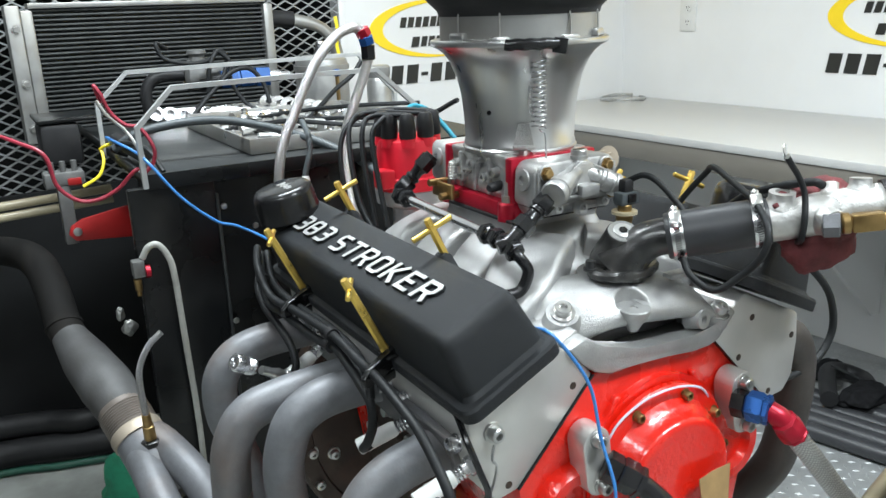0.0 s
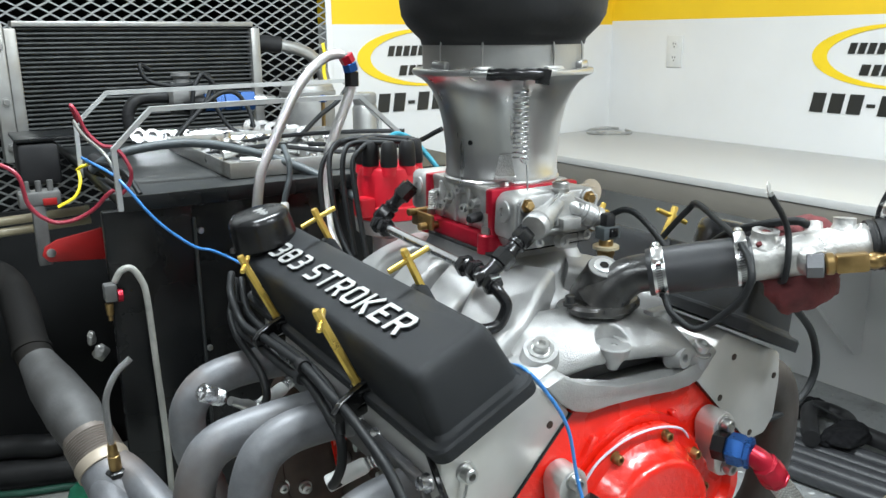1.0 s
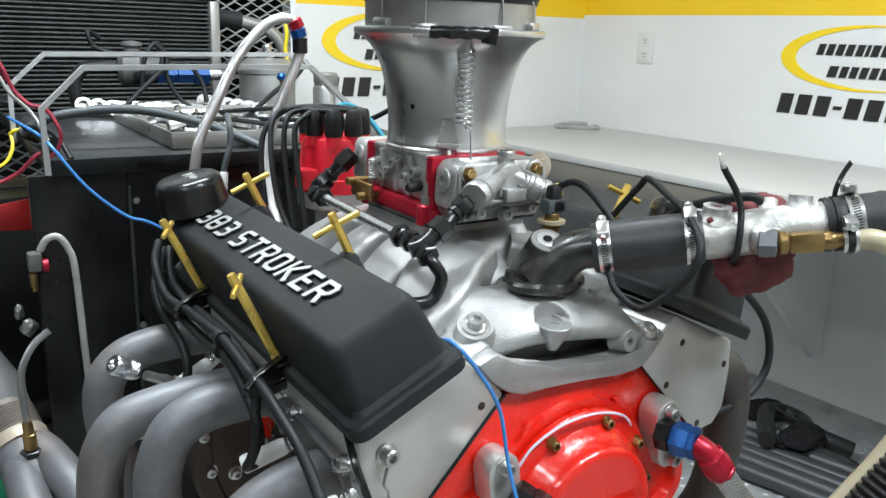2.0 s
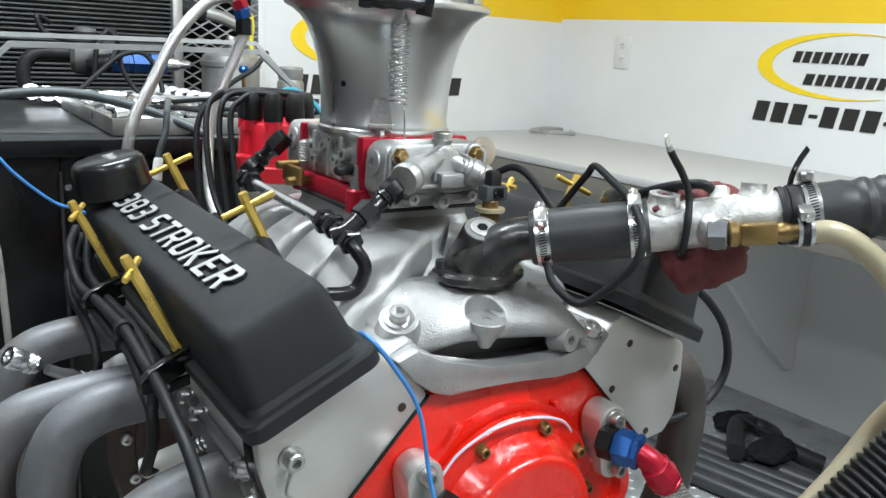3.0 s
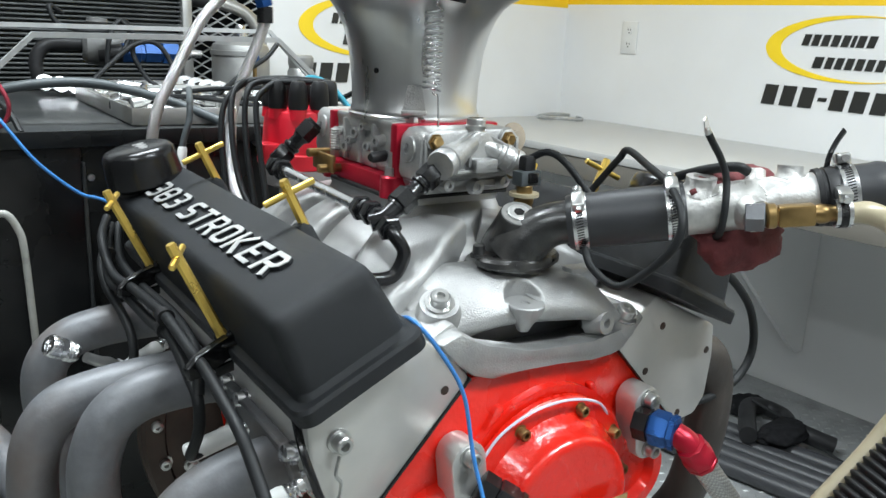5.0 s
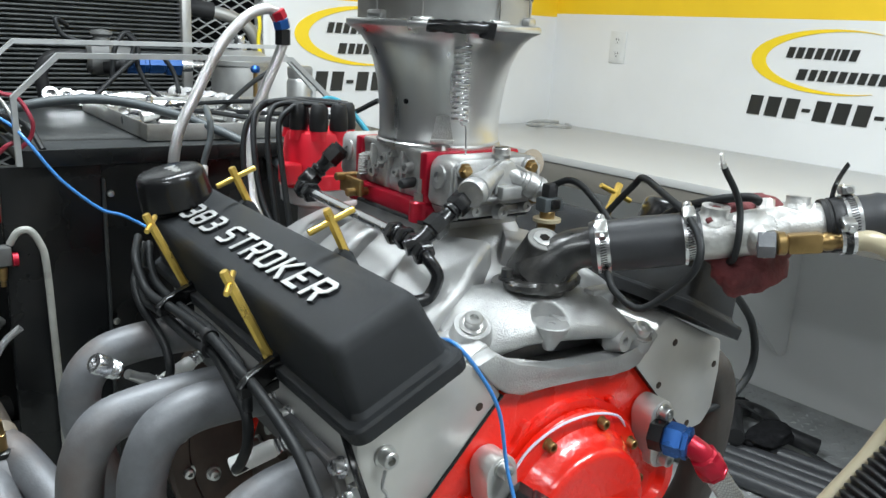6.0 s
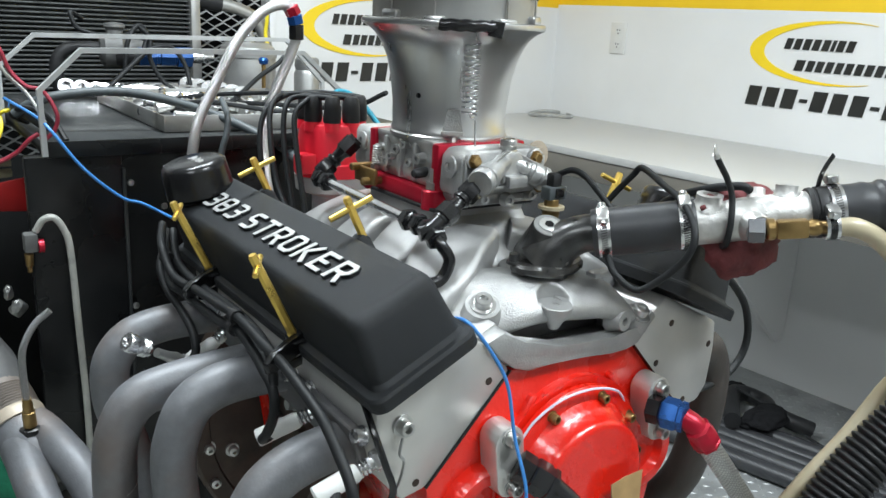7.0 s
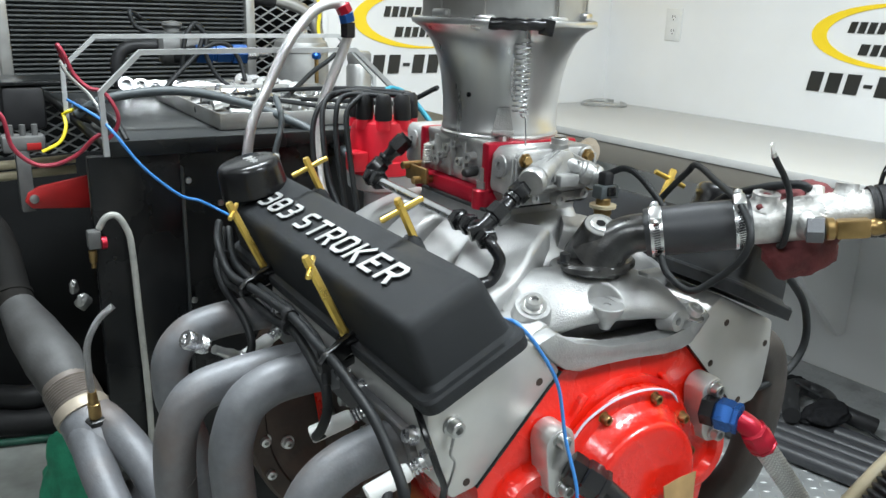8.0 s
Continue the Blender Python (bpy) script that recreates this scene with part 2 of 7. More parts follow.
def add_prism(bm, poly, y0, y1, bev=0.0, segs=2, taper=1.0):
    """A polygon in x and z, drawn out along y."""
    cx = sum(p[0] for p in poly) / len(poly)
    cz = sum(p[1] for p in poly) / len(poly)
    a = [bm.verts.new((x, y0, z)) for x, z in poly]
    b = [bm.verts.new((cx + (x - cx) * taper, y1, cz + (z - cz) * taper)) for x, z in poly]
    k = len(poly)
    fs = [bm.faces.new(a), bm.faces.new(b[::-1])]
    fs += [bm.faces.new((a[i], b[i], b[(i + 1) % k], a[(i + 1) % k])) for i in range(k)]
    if bev:
        es = list({e for f in fs for e in f.edges})
        bmesh.ops.bevel(bm, geom=es, offset=bev, segments=segs, affect="EDGES", profile=0.5)
    return bm


def add_plane_prism(bm, poly, m, depth, bev=0.0, segs=1):
    """A polygon in the x and y of the pose m, drawn out along its z."""
    a = [bm.verts.new(m @ Vector((x, y, 0))) for x, y in poly]
    b = [bm.verts.new(m @ Vector((x, y, depth))) for x, y in poly]
    k = len(poly)
    fs = [bm.faces.new(a), bm.faces.new(b[::-1])]
    fs += [bm.faces.new((a[i], b[i], b[(i + 1) % k], a[(i + 1) % k])) for i in range(k)]
    if bev:
        es = list({e for f in fs for e in f.edges})
        bmesh.ops.bevel(bm, geom=es, offset=bev, segments=segs, affect="EDGES", profile=0.5)
    return bm


def add_box(bm, c, size, m=None, bev=0.0, segs=2):
    sx, sy, sz = (v / 2 for v in size)
    m = (m or Matrix.Identity(4))
    vs = [bm.verts.new(m @ Vector((c[0] + x * sx, c[1] + y * sy, c[2] + z * sz))) for x in (-1, 1) for y in (-1, 1) for z in (-1, 1)]
    fs = [bm.faces.new([vs[i] for i in q]) for q in ((0, 1, 3, 2), (4, 6, 7, 5), (0, 4, 5, 1), (2, 3, 7, 6), (0, 2, 6, 4), (1, 5, 7, 3))]
    if bev:
        es = list({e for f in fs for e in f.edges})
        bmesh.ops.bevel(bm, geom=es, offset=bev, segments=segs, affect="EDGES", profile=0.5)
    return bm


def add_lathe(bm, p, d, profile, segs=32, squash=1.0):
    """Turned form: profile of (distance along d, radius)."""
    u, v, d = basis(d)
    p = Vector(p)
    rings = []
    for s, r in profile:
        if r < 1e-6:
            rings.append([bm.verts.new(p + d * s)])
        else:
            rings.append([bm.verts.new(p + d * s + (u * math.cos(t) + v * math.sin(t) * squash) * r) for t in (2 * math.pi * i / segs for i in range(segs))])
    for a, b in zip(rings, rings[1:]):
        for i in range(segs):
            j = (i + 1) % segs
            if len(a) == 1 and len(b) == 1:
                continue
            if len(a) == 1:
                bm.faces.new((a[0], b[i], b[j]))
            elif len(b) == 1:
                bm.faces.new((a[i], b[0], a[j]))
            else:
                bm.faces.new((a[i], b[i], b[j], a[j]))
    for r in (rings[0], rings[-1]):
        if len(r) > 2:
            bm.faces.new(r)
    return bm


def add_cyl(bm, a, b, r, segs=20, r2=None, bev=0.0):
    a, b = Vector(a), Vector(b)
    h = (b - a).length
    r2 = r if r2 is None else r2
    bev = min(bev, h * 0.4)
    prof = [(0, r), (h, r2)] if not bev else [(0, r - bev), (bev, r), (h - bev, r2), (h, r2 - bev)]
    return add_lathe(bm, a, b - a, prof, segs)


def curve_points(pts, steps=8):
    """A smooth line through the points."""
    ps = [Vector(p) for p in pts]
    if len(ps) < 3:
        return ps
    ps = [2 * ps[0] - ps[1]] + ps + [2 * ps[-1] - ps[-2]]
    out = []
    for i in range(1, len(ps) - 2):
        a, b, c, d = ps[i - 1 : i + 3]
        for k in range(steps):
            t = k / steps
            out.append(0.5 * (2 * b + (c - a) * t + (2 * a - 5 * b + 4 * c - d) * t * t + (3 * b - a - 3 * c + d) * t ** 3))
    out.append(ps[-2])
    return out


def add_sweep(bm, pts, r, segs=12, steps=8, radii=None, squash=1.0):
    """A round tube along a smooth line; radii: one for each given point. Its uv runs round and along in hose widths."""
    line = curve_points(pts, steps)
    n = len(line)
    uvl = bm.loops.layers.uv.verify()
    u, v, _ = basis(line[1] - line[0])
    rings, along, prev = [], [0.0], None
    for i, p in enumerate(line):
        d = (line[min(i + 1, n - 1)] - line[max(i - 1, 0)]).normalized()
        u = (u - d * u.dot(d)).normalized()
        v = d.cross(u)
        if radii:
            f = i / (n - 1) * (len(radii) - 1)
            k = min(int(f), len(radii) - 2)
            rr = radii[k] + (radii[k + 1] - radii[k]) * (f - k)
        else:
            rr = r
        rings.append([bm.verts.new(p + (u * math.cos(t) + v * math.sin(t) * squash) * rr) for t in (2 * math.pi * j / segs for j in range(segs))])
        if i:
            along.append(along[-1] + (p - line[i - 1]).length)
    for i in range(n - 1):
        for j in range(segs):
            k = (j + 1) % segs
            f = bm.faces.new((rings[i][j], rings[i + 1][j], rings[i + 1][k], rings[i][k]))
            q = 6.0
            for lp, (a, b) in zip(f.loops, ((j, i), (j, i + 1), (j + 1, i + 1), (j + 1, i))):
                lp[uvl].uv = (a / segs * q, along[b] / (2 * math.pi * r) * q)
    bm.faces.new(rings[0][::-1])
    bm.faces.new(rings[-1])
    return bm


def B():
    return bmesh.new()


def tube(pts, r, segs=12, steps=8, radii=None, squash=1.0):
    return add_sweep(B(), pts, r, segs, steps, radii, squash)


def hexa(a, b, r, bev=0.001):
    return add_lathe(B(), a, Vector(b) - Vector(a), [(0, r * 0.9), (bev, r), ((Vector(b) - Vector(a)).length - bev, r), ((Vector(b) - Vector(a)).length, r * 0.9)], 6)


def hose_clamp(at, d, r, screw, label="steel worm-drive hose clamp with slotted band"):
    """A band with slots and its screw housing."""
    at, d = Vector(at), Vector(d).normalized()
    t = thing("hose_clamp", label, "clamp", at, "hose clamps on the coolant line")
    w = 0.0065
    part("band", add_lathe(B(), at - d * w, d, [(0, r), (0, r + 0.0012), (2 * w, r + 0.0012), (2 * w, r)], 36), M_CHROME, t)
    u, v, _ = basis(d)
    bm = B()
    for i in range(64):
        a = 2 * math.pi * i / 64
        o = u * math.cos(a) + v * math.sin(a)
        tt = d.cross(o)
        m = Matrix((tt, d, o)).transposed().to_4x4()
        m.translation = at + o * (r + 0.0013)
        add_box(bm, (0, 0, 0), (0.0010, 0.0065, 0.0006), m @ Matrix.Rotation(0.2, 4, "Z"))
    part("slotting", bm, M_BLKA, t, "dark worm slots")
    s = Vector(screw).normalized()
    s = (s - d * s.dot(d)).normalized()
    c = at + s * (r + 0.006)
    x = d.cross(s)
    m = Matrix((x, d, s)).transposed().to_4x4()
    m.translation = c
    part("housing", add_box(B(), (0, 0, 0), (0.016, 0.012, 0.009), m, 0.002), M_STEEL, t)
    part("screw", add_lathe(B(), c - x * 0.014, x, [(0, 0.0045), (0.005, 0.005), (0.006, 0.0035), (0.026, 0.003)], 10), M_CHROME, t)
    return t


# ---- the room ----
def room_box(name, lo, hi, material, label, category="wall", kind="structure", bev=0.0):
    bm = B()
    c = [(a + b) / 2 for a, b in zip(lo, hi)]
    add_box(bm, c, [b - a for a, b in zip(lo, hi)], ROOM, bev)
    return solo(name, bm, material, label, category, "", kind)


STRIPE = 1.435
room_box("floor", (-3.2, -3.2, FLOOR - 0.1), (XR + 0.1, 3.4, FLOOR), M_CONC, "stained grey concrete shop floor", "floor")
room_box("ceiling", (-3.2, -3.2, CEIL), (XR + 0.1, 3.4, CEIL + 0.08), M_CEIL, "plain white ceiling", "ceiling")
for nm, lo, hi, ma, lb in (
    ("wall_east", (XR, -3.2, FLOOR), (XR + 0.1, YB + 0.1, STRIPE), M_WALL, "white painted lower wall beside the bench"),
    ("wall_east_band", (XR, -3.2, STRIPE), (XR + 0.1, YB + 0.1, STRIPE + 0.3), M_YELLOW, "yellow painted band along the wall"),
    ("wall_east_upper", (XR, -3.2, STRIPE + 0.3), (XR + 0.1, YB + 0.1, CEIL), M_WALL, "white painted upper wall above the yellow band"),
    ("wall_north", (0.727, YB, FLOOR), (XR, YB + 0.1, STRIPE - 0.015), M_WALL, "white painted lower end wall with lettering"),
    ("wall_north_band", (0.727, YB, STRIPE - 0.015), (XR, YB + 0.1, STRIPE + 0.3), M_YELLOW, "yellow painted band along the end wall"),
    ("wall_north_upper", (0.727, YB, STRIPE + 0.3), (XR, YB + 0.1, CEIL), M_WALL, "white painted upper end wall above the yellow band"),
    # west and south walls are out of view, added to shape the bounce
    ("wall_west", (-3.3, -3.2, FLOOR), (-3.2, 3.4, CEIL), M_WEST, "unseen side wall, dark grey to deepen metal reflections"),
    ("wall_south", (-3.2, -3.3, FLOOR), (XR + 0.1, -3.2, CEIL), M_SOUTH, "unseen wall behind the camera, mid-grey to set the fill"),
    # near-black colour on these two makes the space behind the mesh look unlit
    ("wall_behind_mesh", (-3.2, 3.3, FLOOR), (0.85, 3.4, CEIL), M_DARK, "wall coloured near-black for the unlit space behind the mesh"),
    ("partition", (0.75, YB + 0.1, FLOOR), (0.85, 3.3, CEIL), M_DARK, "partition coloured near-black for the unlit space behind the mesh"),
    # out of view; white so the valve cover top reflects something bright
    ("unseen_upper_wall", (-3.2, YB, 1.75), (0.727, YB + 0.1, CEIL), M_WALL, "unseen white wall over the mesh, added for sheen on the valve cover"),
):
    room_box(nm, lo, hi, ma, lb)

for x, y, sx, sy, w in LIGHTS:
    t = thing("ceiling_light", "white box ceiling light with a lit diffuser", "lamp", rm(x, y, CEIL - 0.04), "ceiling lights")
    part("frame", add_box(B(), (x, y, CEIL - 0.034), (sx + 0.06, sy + 0.06, 0.064), ROOM, 0.006), M_CEIL, t)
    part("diffuser", add_box(B(), (x, y, CEIL - 0.07), (sx, sy, 0.01), ROOM, 0.003), M_LAMP, t)


def wall_sign(m, label):
    """Crescent and bars on a wall: local x reads to the right, y up, z off the wall."""
    t = thing("wall_sign", label, "sign", m.translation, "wall signs")
    bm = B()
    n = 40
    cx, cy, rx, ry = 0.29, 0.19, 0.292, 0.104
    out, inn = [], []
    for i in range(n + 1):
        a = radians(62) + (radians(298) - radians(62)) * i / n
        f = math.sin(math.pi * i / n) ** 0.8
        out.append((cx + rx * math.cos(a), cy + ry * math.sin(a)))
        inn.append((cx + rx * math.cos(a) + 0.052 * f + 0.002, cy + (ry - 0.002 - 0.011 * f) * math.sin(a)))
    top = [[bm.verts.new(m @ Vector((x, y, z))) for x, y in row] for z in (0.0005, 0.003) for row in (out, inn)]
    for i in range(n):
        bm.faces.new((top[2][i], top[2][i + 1], top[3][i + 1], top[3][i]))
        bm.faces.new((top[0][i], top[0][i + 1], top[2][i + 1], top[2][i]))
        bm.faces.new((top[1][i], top[1][i + 1], top[3][i + 1], top[3][i]))
    part("crescent", bm, M_SIGNY, t, "yellow vinyl crescent")

    def bars(x0, x1, y0, y1, widths, slant):
        tot = sum(widths)
        x = x0
        for w in widths:
            step = (x1 - x0) * abs(w) / tot
            a, b, lo, hi = x + step * 0.13, x + step * 0.85, y0, y1
            if w < 0:
                lo, hi = y0 + (y1 - y0) * 0.38, y0 + (y1 - y0) * 0.56
            sl0, sl1 = slant * (lo - y0), slant * (hi - y0)
            poly = [(a + sl0, lo), (b + sl0, lo), (b + sl1, hi), (a + sl1, hi)]
            part("bar", add_plane_prism(B(), poly, m @ Matrix.Translation((0, 0, 0.0005)), 0.003), M_SIGNK, t)
            x += step
    bars(0.12, 0.365, 0.197, 0.233, [1, 1, 1, 1, 1, 0.5, 1, 1], 0.25)
    bars(0.165, 0.535, 0.127, 0.163, [1.3, 1, 1, 1, 1, 1, 1, 1, 1, 1, 1], 0.25)
    bars(0.0, 0.585, -0.003, 0.064, [1, 1, 1, -0.6, 1, 1, 1, -0.6, 1, 1, 1, 1], 0.16)
    return t


m_e = ROOM @ Matrix(((0, 0, -1, XR), (-1, 0, 0, 1.090), (0, 1, 0, 1.112), (0, 0, 0, 1)))
wall_sign(m_e, "yellow crescent and black bar sign on the white side wall")
m_n = ROOM @ Matrix(((1, 0, 0, 0.826), (0, 0, -1, YB), (0, 1, 0, 1.112), (0, 0, 0, 1)))
wall_sign(m_n, "yellow crescent and black bar sign on the white end wall")

# wall outlet
t = thing("wall_outlet", "white plastic double power outlet on the wall", "outlet", rm(XR, 1.689, 1.309))
m_o = ROOM @ Matrix(((0, 0, -1, XR), (-1, 0, 0, 1.689), (0, 1, 0, 1.309), (0, 0, 0, 1)))
part("cover_plate", add_box(B(), (0, 0, 0.003), (0.078, 0.125, 0.006), m_o, 0.002), M_PLASTICW, t)
for s in (-1, 1):
    so = part("socket", add_lathe(B(), m_o @ Vector((0, s * 0.027, 0.005)), m_o.to_3x3() @ Vector((0, 0, 1)), [(0, 0.017), (0.003, 0.0165), (0.003, 0)], 20), M_PLASTICW, t)
    bm = B()
    for dx, dy, w, h in ((-0.006, 0.004, 0.003, 0.009), (0.006, 0.004, 0.003, 0.007), (0, -0.008, 0.005, 0.005)):
        add_box(bm, (dx, s * 0.027 + dy, 0.008), (w, h, 0.001), m_o)
    part("slot", bm, M_SIGNK, so)

# bench along the east wall
BZ, BX = 0.968, 1.345
t = thing("workbench", "long grey laminate wall bench with gusset brackets", "bench", rm(1.75, 0, BZ))
part("benchtop", add_box(B(), ((BX + XR) / 2 - 0.002, -0.5, BZ - 0.012), (XR - BX - 0.004, 5.06, 0.024), ROOM, 0.003), M_BENCH, t)
# rail is darker than the top to show it in shade
part("front_rail", add_box(B(), (BX + 0.02, -0.5, BZ - 0.058), (0.03, 5.05, 0.068), ROOM, 0.003), M_EDGE, t, "front rail in taupe darkened for shade")
for y in (0.80, -0.5, -1.8):
    bm = B()
    a = [ROOM @ Vector((x, y + dy, z)) for dy in (-0.009, 0.009) for x, z in ((BX + 0.06, BZ - 0.03), (XR - 0.004, BZ - 0.03), (XR - 0.004, 0.29), (XR - 0.05, 0.29), (BX + 0.06, BZ - 0.1))]
    vs = [bm.verts.new(v) for v in a]
    bm.faces.new(vs[:5])
    bm.faces.new(vs[5:][::-1])
    for i in range(5):
        bm.faces.new((vs[i], vs[(i + 1) % 5], vs[5 + (i + 1) % 5], vs[5 + i]))
    part("gusset", bm, M_WALL, t, "white painted gusset")

# ring clamp on the bench
t = thing("ring_clamp", "dark steel band clamp lying open on the bench", "clamp", rm(1.97, 1.90, BZ))
ring = [rm(1.97 + 0.094 * math.cos(a), 1.905 + 0.094 * math.sin(a), BZ + 0.008 + 0.004 * math.sin(2 * a)) for a in (0.3 + 5.9 * i / 30 for i in range(31))]
part("band", tube(ring, 0.0035, 8, 2, squash=2.0), M_STEEL, t)
part("bolt", add_cyl(B(), rm(1.885, 1.93, BZ + 0.010), rm(1.885, 1.88, BZ + 0.010), 0.007, 8), M_STEEL, t)

# floor plate with raised treads
t = thing("tread_plate", "bare steel diamond tread floor plate", "floor plate", rm(1.2, 0.4, FLOOR), "", "structure")
part("sheet", add_box(B(), (1.28, 0.2, FLOOR + 0.003), (1.62, 3.2, 0.006), ROOM), M_PLATE, t)
bm = B()
for i in range(52):
    for j in range(64):
        x, y = 0.5 + i * 0.031, -0.6 + j * 0.031
        a = radians(45 if (i + j) % 2 else -45)
        c, s = math.cos(a), math.sin(a)
        vs = [bm.verts.new(rm(x + px * c - py * s, y + px * s + py * c, FLOOR + pz)) for px, py, pz in ((-0.013, 0, 0.0055), (0, -0.0035, 0.0055), (0.013, 0, 0.0055), (0, 0.0035, 0.0055), (0, 0, 0.0095))]
        for k in range(4):
            bm.faces.new((vs[k], vs[(k + 1) % 4], vs[4]))
tagged(part("tread", bm, M_PLATE, t), "", "", "", "stuff")

# expanded metal screen
t = thing("mesh_screen", "grey expanded metal safety screen in front of a dark space", "screen", rm(-0.4, YB, FLOOR), "", "structure")
bm = B()
W, H, X0, X1, Z0, Z1 = 0.056, 0.0168, -1.25, 0.72, 0.5, 1.74
nx, nz = int((X1 - X0) / W), int((Z1 - Z0) / H)
for j in range(nz + 1):
    for i in range(2 * nx):
        x = X0 + i * W / 2
        z = Z0 + j * H
        up = (i + j) % 2 == 0
        za, zb = (z - H * 0.44, z + H * 0.44) if up else (z + H * 0.44, z - H * 0.44)
        vs = [bm.verts.new(rm(x + dx, YB + dy, zz + dz)) for dx, zz in ((0, za), (W / 2, zb)) for dy, dz in ((0.0, -0.0023), (0.0, 0.0023), (0.006, 0.0036))]
        for q in ((0, 3, 4, 1), (1, 4, 5, 2), (0, 2, 5, 3)):
            bm.faces.new([vs[k] for k in q])
tagged(part("strand", bm, M_MESH, t), "", "", "", "stuff")
part("edge_bar", add_box(B(), (0.716, YB - 0.004, 1.18), (0.022, 0.008, 1.9), ROOM, 0.002), M_WALL, t, "white edge strip")

# ---- engine: block ----
CX = 0.010
t = thing("engine_block", "bright orange-red painted engine block with timing cover", "engine", (CX, 0.25, 0.70))


def mirror(poly, c):
    return [(2 * c - x, z) for x, z in poly][::-1]


half = [(CX + 0.092, 1.004), (CX + 0.186, 0.904), (CX + 0.178, 0.86), (CX + 0.150, 0.80), (CX + 0.142, 0.70)]
block = half + mirror(half, CX)
part("block_casting", add_prism(B(), block, 0.004, 0.50, 0.005), M_RED, t)
# lower shoulders of the block front
for s in (-1, 1):
    part("shoulder", add_lathe(B(), (CX + s * 0.118, 0.02, 0.858), (0, -1, 0), [(0, 0.052), (0.026, 0.05), (0.034, 0.044), (0.034, 0.032), (0.024, 0.028), (0.024, 0)], 28), M_RED, t)
arch = [(CX + 0.108 * math.cos(a), 0.868 + 0.112 * math.sin(a)) for a in (radians(12 + 156 * i / 24) for i in range(25))]
part("front_wall", add_prism(B(), arch + [(CX - 0.106, 0.76), (CX + 0.106, 0.76)], -0.0055, 0.01, 0.0035, 3), M_RED, t)
for s in (-1, 1):
    part("cast_rib", add_prism(B(), [(CX + s * x, z) for x, z in ((0.100, 0.905), (0.060, 0.972), (0.052, 0.970), (0.092, 0.900))][:: s], -0.004, 0.01, 0.003, 3), M_RED, t)
cover = part("timing_cover", add_lathe(B(), (CX, -0.008, 0.868), (0, -1, 0), [(0, 0.104), (0.006, 0.104), (0.009, 0.101), (0.010, 0.088), (0.016, 0.084), (0.020, 0.0815), (0.024, 0.0775), (0.032, 0.0755), (0.036, 0.0735), (0.038, 0.070), (0.0372, 0.064), (0.0372, 0)], 56), M_RED, t, "glossy red timing cover")
for a in (118, 72, 35, 155, 5):
    a = radians(a)
    p = Vector((CX + 0.092 * math.cos(a), -0.016, 0.868 + 0.092 * math.sin(a)))
    b = part("cover_bolt", add_lathe(B(), p, (0, -1, 0), [(0, 0.0075), (0.0015, 0.0075), (0.0017, 0.0058), (0.009, 0.0056), (0.010, 0.0048), (0.010, 0.003), (0.006, 0.0028), (0.006, 0)], 14), M_BRASS, cover, "brass-coloured socket bolt")
part("oil_pan", add_prism(B(), [(CX - 0.11, 0.70), (CX + 0.11, 0.70), (CX + 0.09, 0.52), (CX - 0.09, 0.52)], 0.06, 0.5, 0.01), M_GLOSSK, t, "black oil pan")

# ---- cylinder heads ----
HL = [(-0.081, 1.006), (-0.106, 1.034), (-0.146, 1.060), (-0.238, 1.014), (-0.234, 0.962), (-0.222, 0.918), (-0.205, 0.897), (-0.178, 0.902)]
HR = [(0.099, 1.000), (0.124, 1.030), (0.150, 1.048), (0.250, 1.000), (0.254, 0.963), (0.250, 0.915), (0.235, 0.896), (0.206, 0.893), (0.195, 0.900)]
for poly, holes, lb in (
    (HL, [(-0.108, 1.000), (-0.190, 0.912), (-0.209, 0.979)], "bare aluminium cylinder head under the lettered valve cover"),
    (HR[::-1], [(0.164, 1.013), (0.145, 0.966), (0.249 - 0.008, 0.972), (0.205, 0.905)], "bare aluminium cylinder head on the far bank"),
):
    t = thing("cylinder_head", lb, "cylinder head", (poly[0][0], 0.24, 0.95), "cylinder heads")
    part("casting", add_prism(B(), poly, 0.0, 0.49, 0.004), M_ALU, t)
    for x, z in holes:
        part("bolt_hole", add_lathe(B(), (x, 0.0005, z), (0, -1, 0), [(0, 0.0042), (0.0007, 0.0042), (0.0009, 0.0034), (0.0009, 0)], 16), M_BROWN, t, "threaded bolt hole")
for a, b in (((-0.081, 1.006), (-0.178, 0.902)), ((0.099, 1.000), (0.195, 0.900))):
    dx, dz = b[0] - a[0], b[1] - a[1]
    k = 0.0006 / math.hypot(dx, dz)
    strip = [(a[0] - dz * k, a[1] + dx * k), (b[0] - dz * k, b[1] + dx * k), (b[0] + dz * k, b[1] - dx * k), (a[0] + dz * k, a[1] - dx * k)]
    solo("head_gasket", add_prism(B(), strip, -0.0016, 0.40), M_BLKA, "thin dark head gasket edge between block and head", "gasket", "head gaskets")
t = thing("head_bolt", "socket-head bolt with a twisted wire on the head", "bolt", (-0.209, 0, 0.979))
part("cap", add_lathe(B(), (-0.209, 0.0, 0.979), (0, -1, 0), [(0, 0.0105), (0.003, 0.0105), (0.003, 0.0078), (0.012, 0.0076), (0.013, 0.0066), (0.013, 0.004), (0.007, 0.0038), (0.007, 0)], 20), M_STEEL, t)
part("wire", tube([(-0.211, -0.006, 0.968), (-0.216, -0.010, 0.955), (-0.211, -0.010, 0.945), (-0.214, -0.008, 0.925), (-0.221, -0.006, 0.905), (-0.222, -0.006, 0.880)], 0.0016, 6), M_STEEL, t)

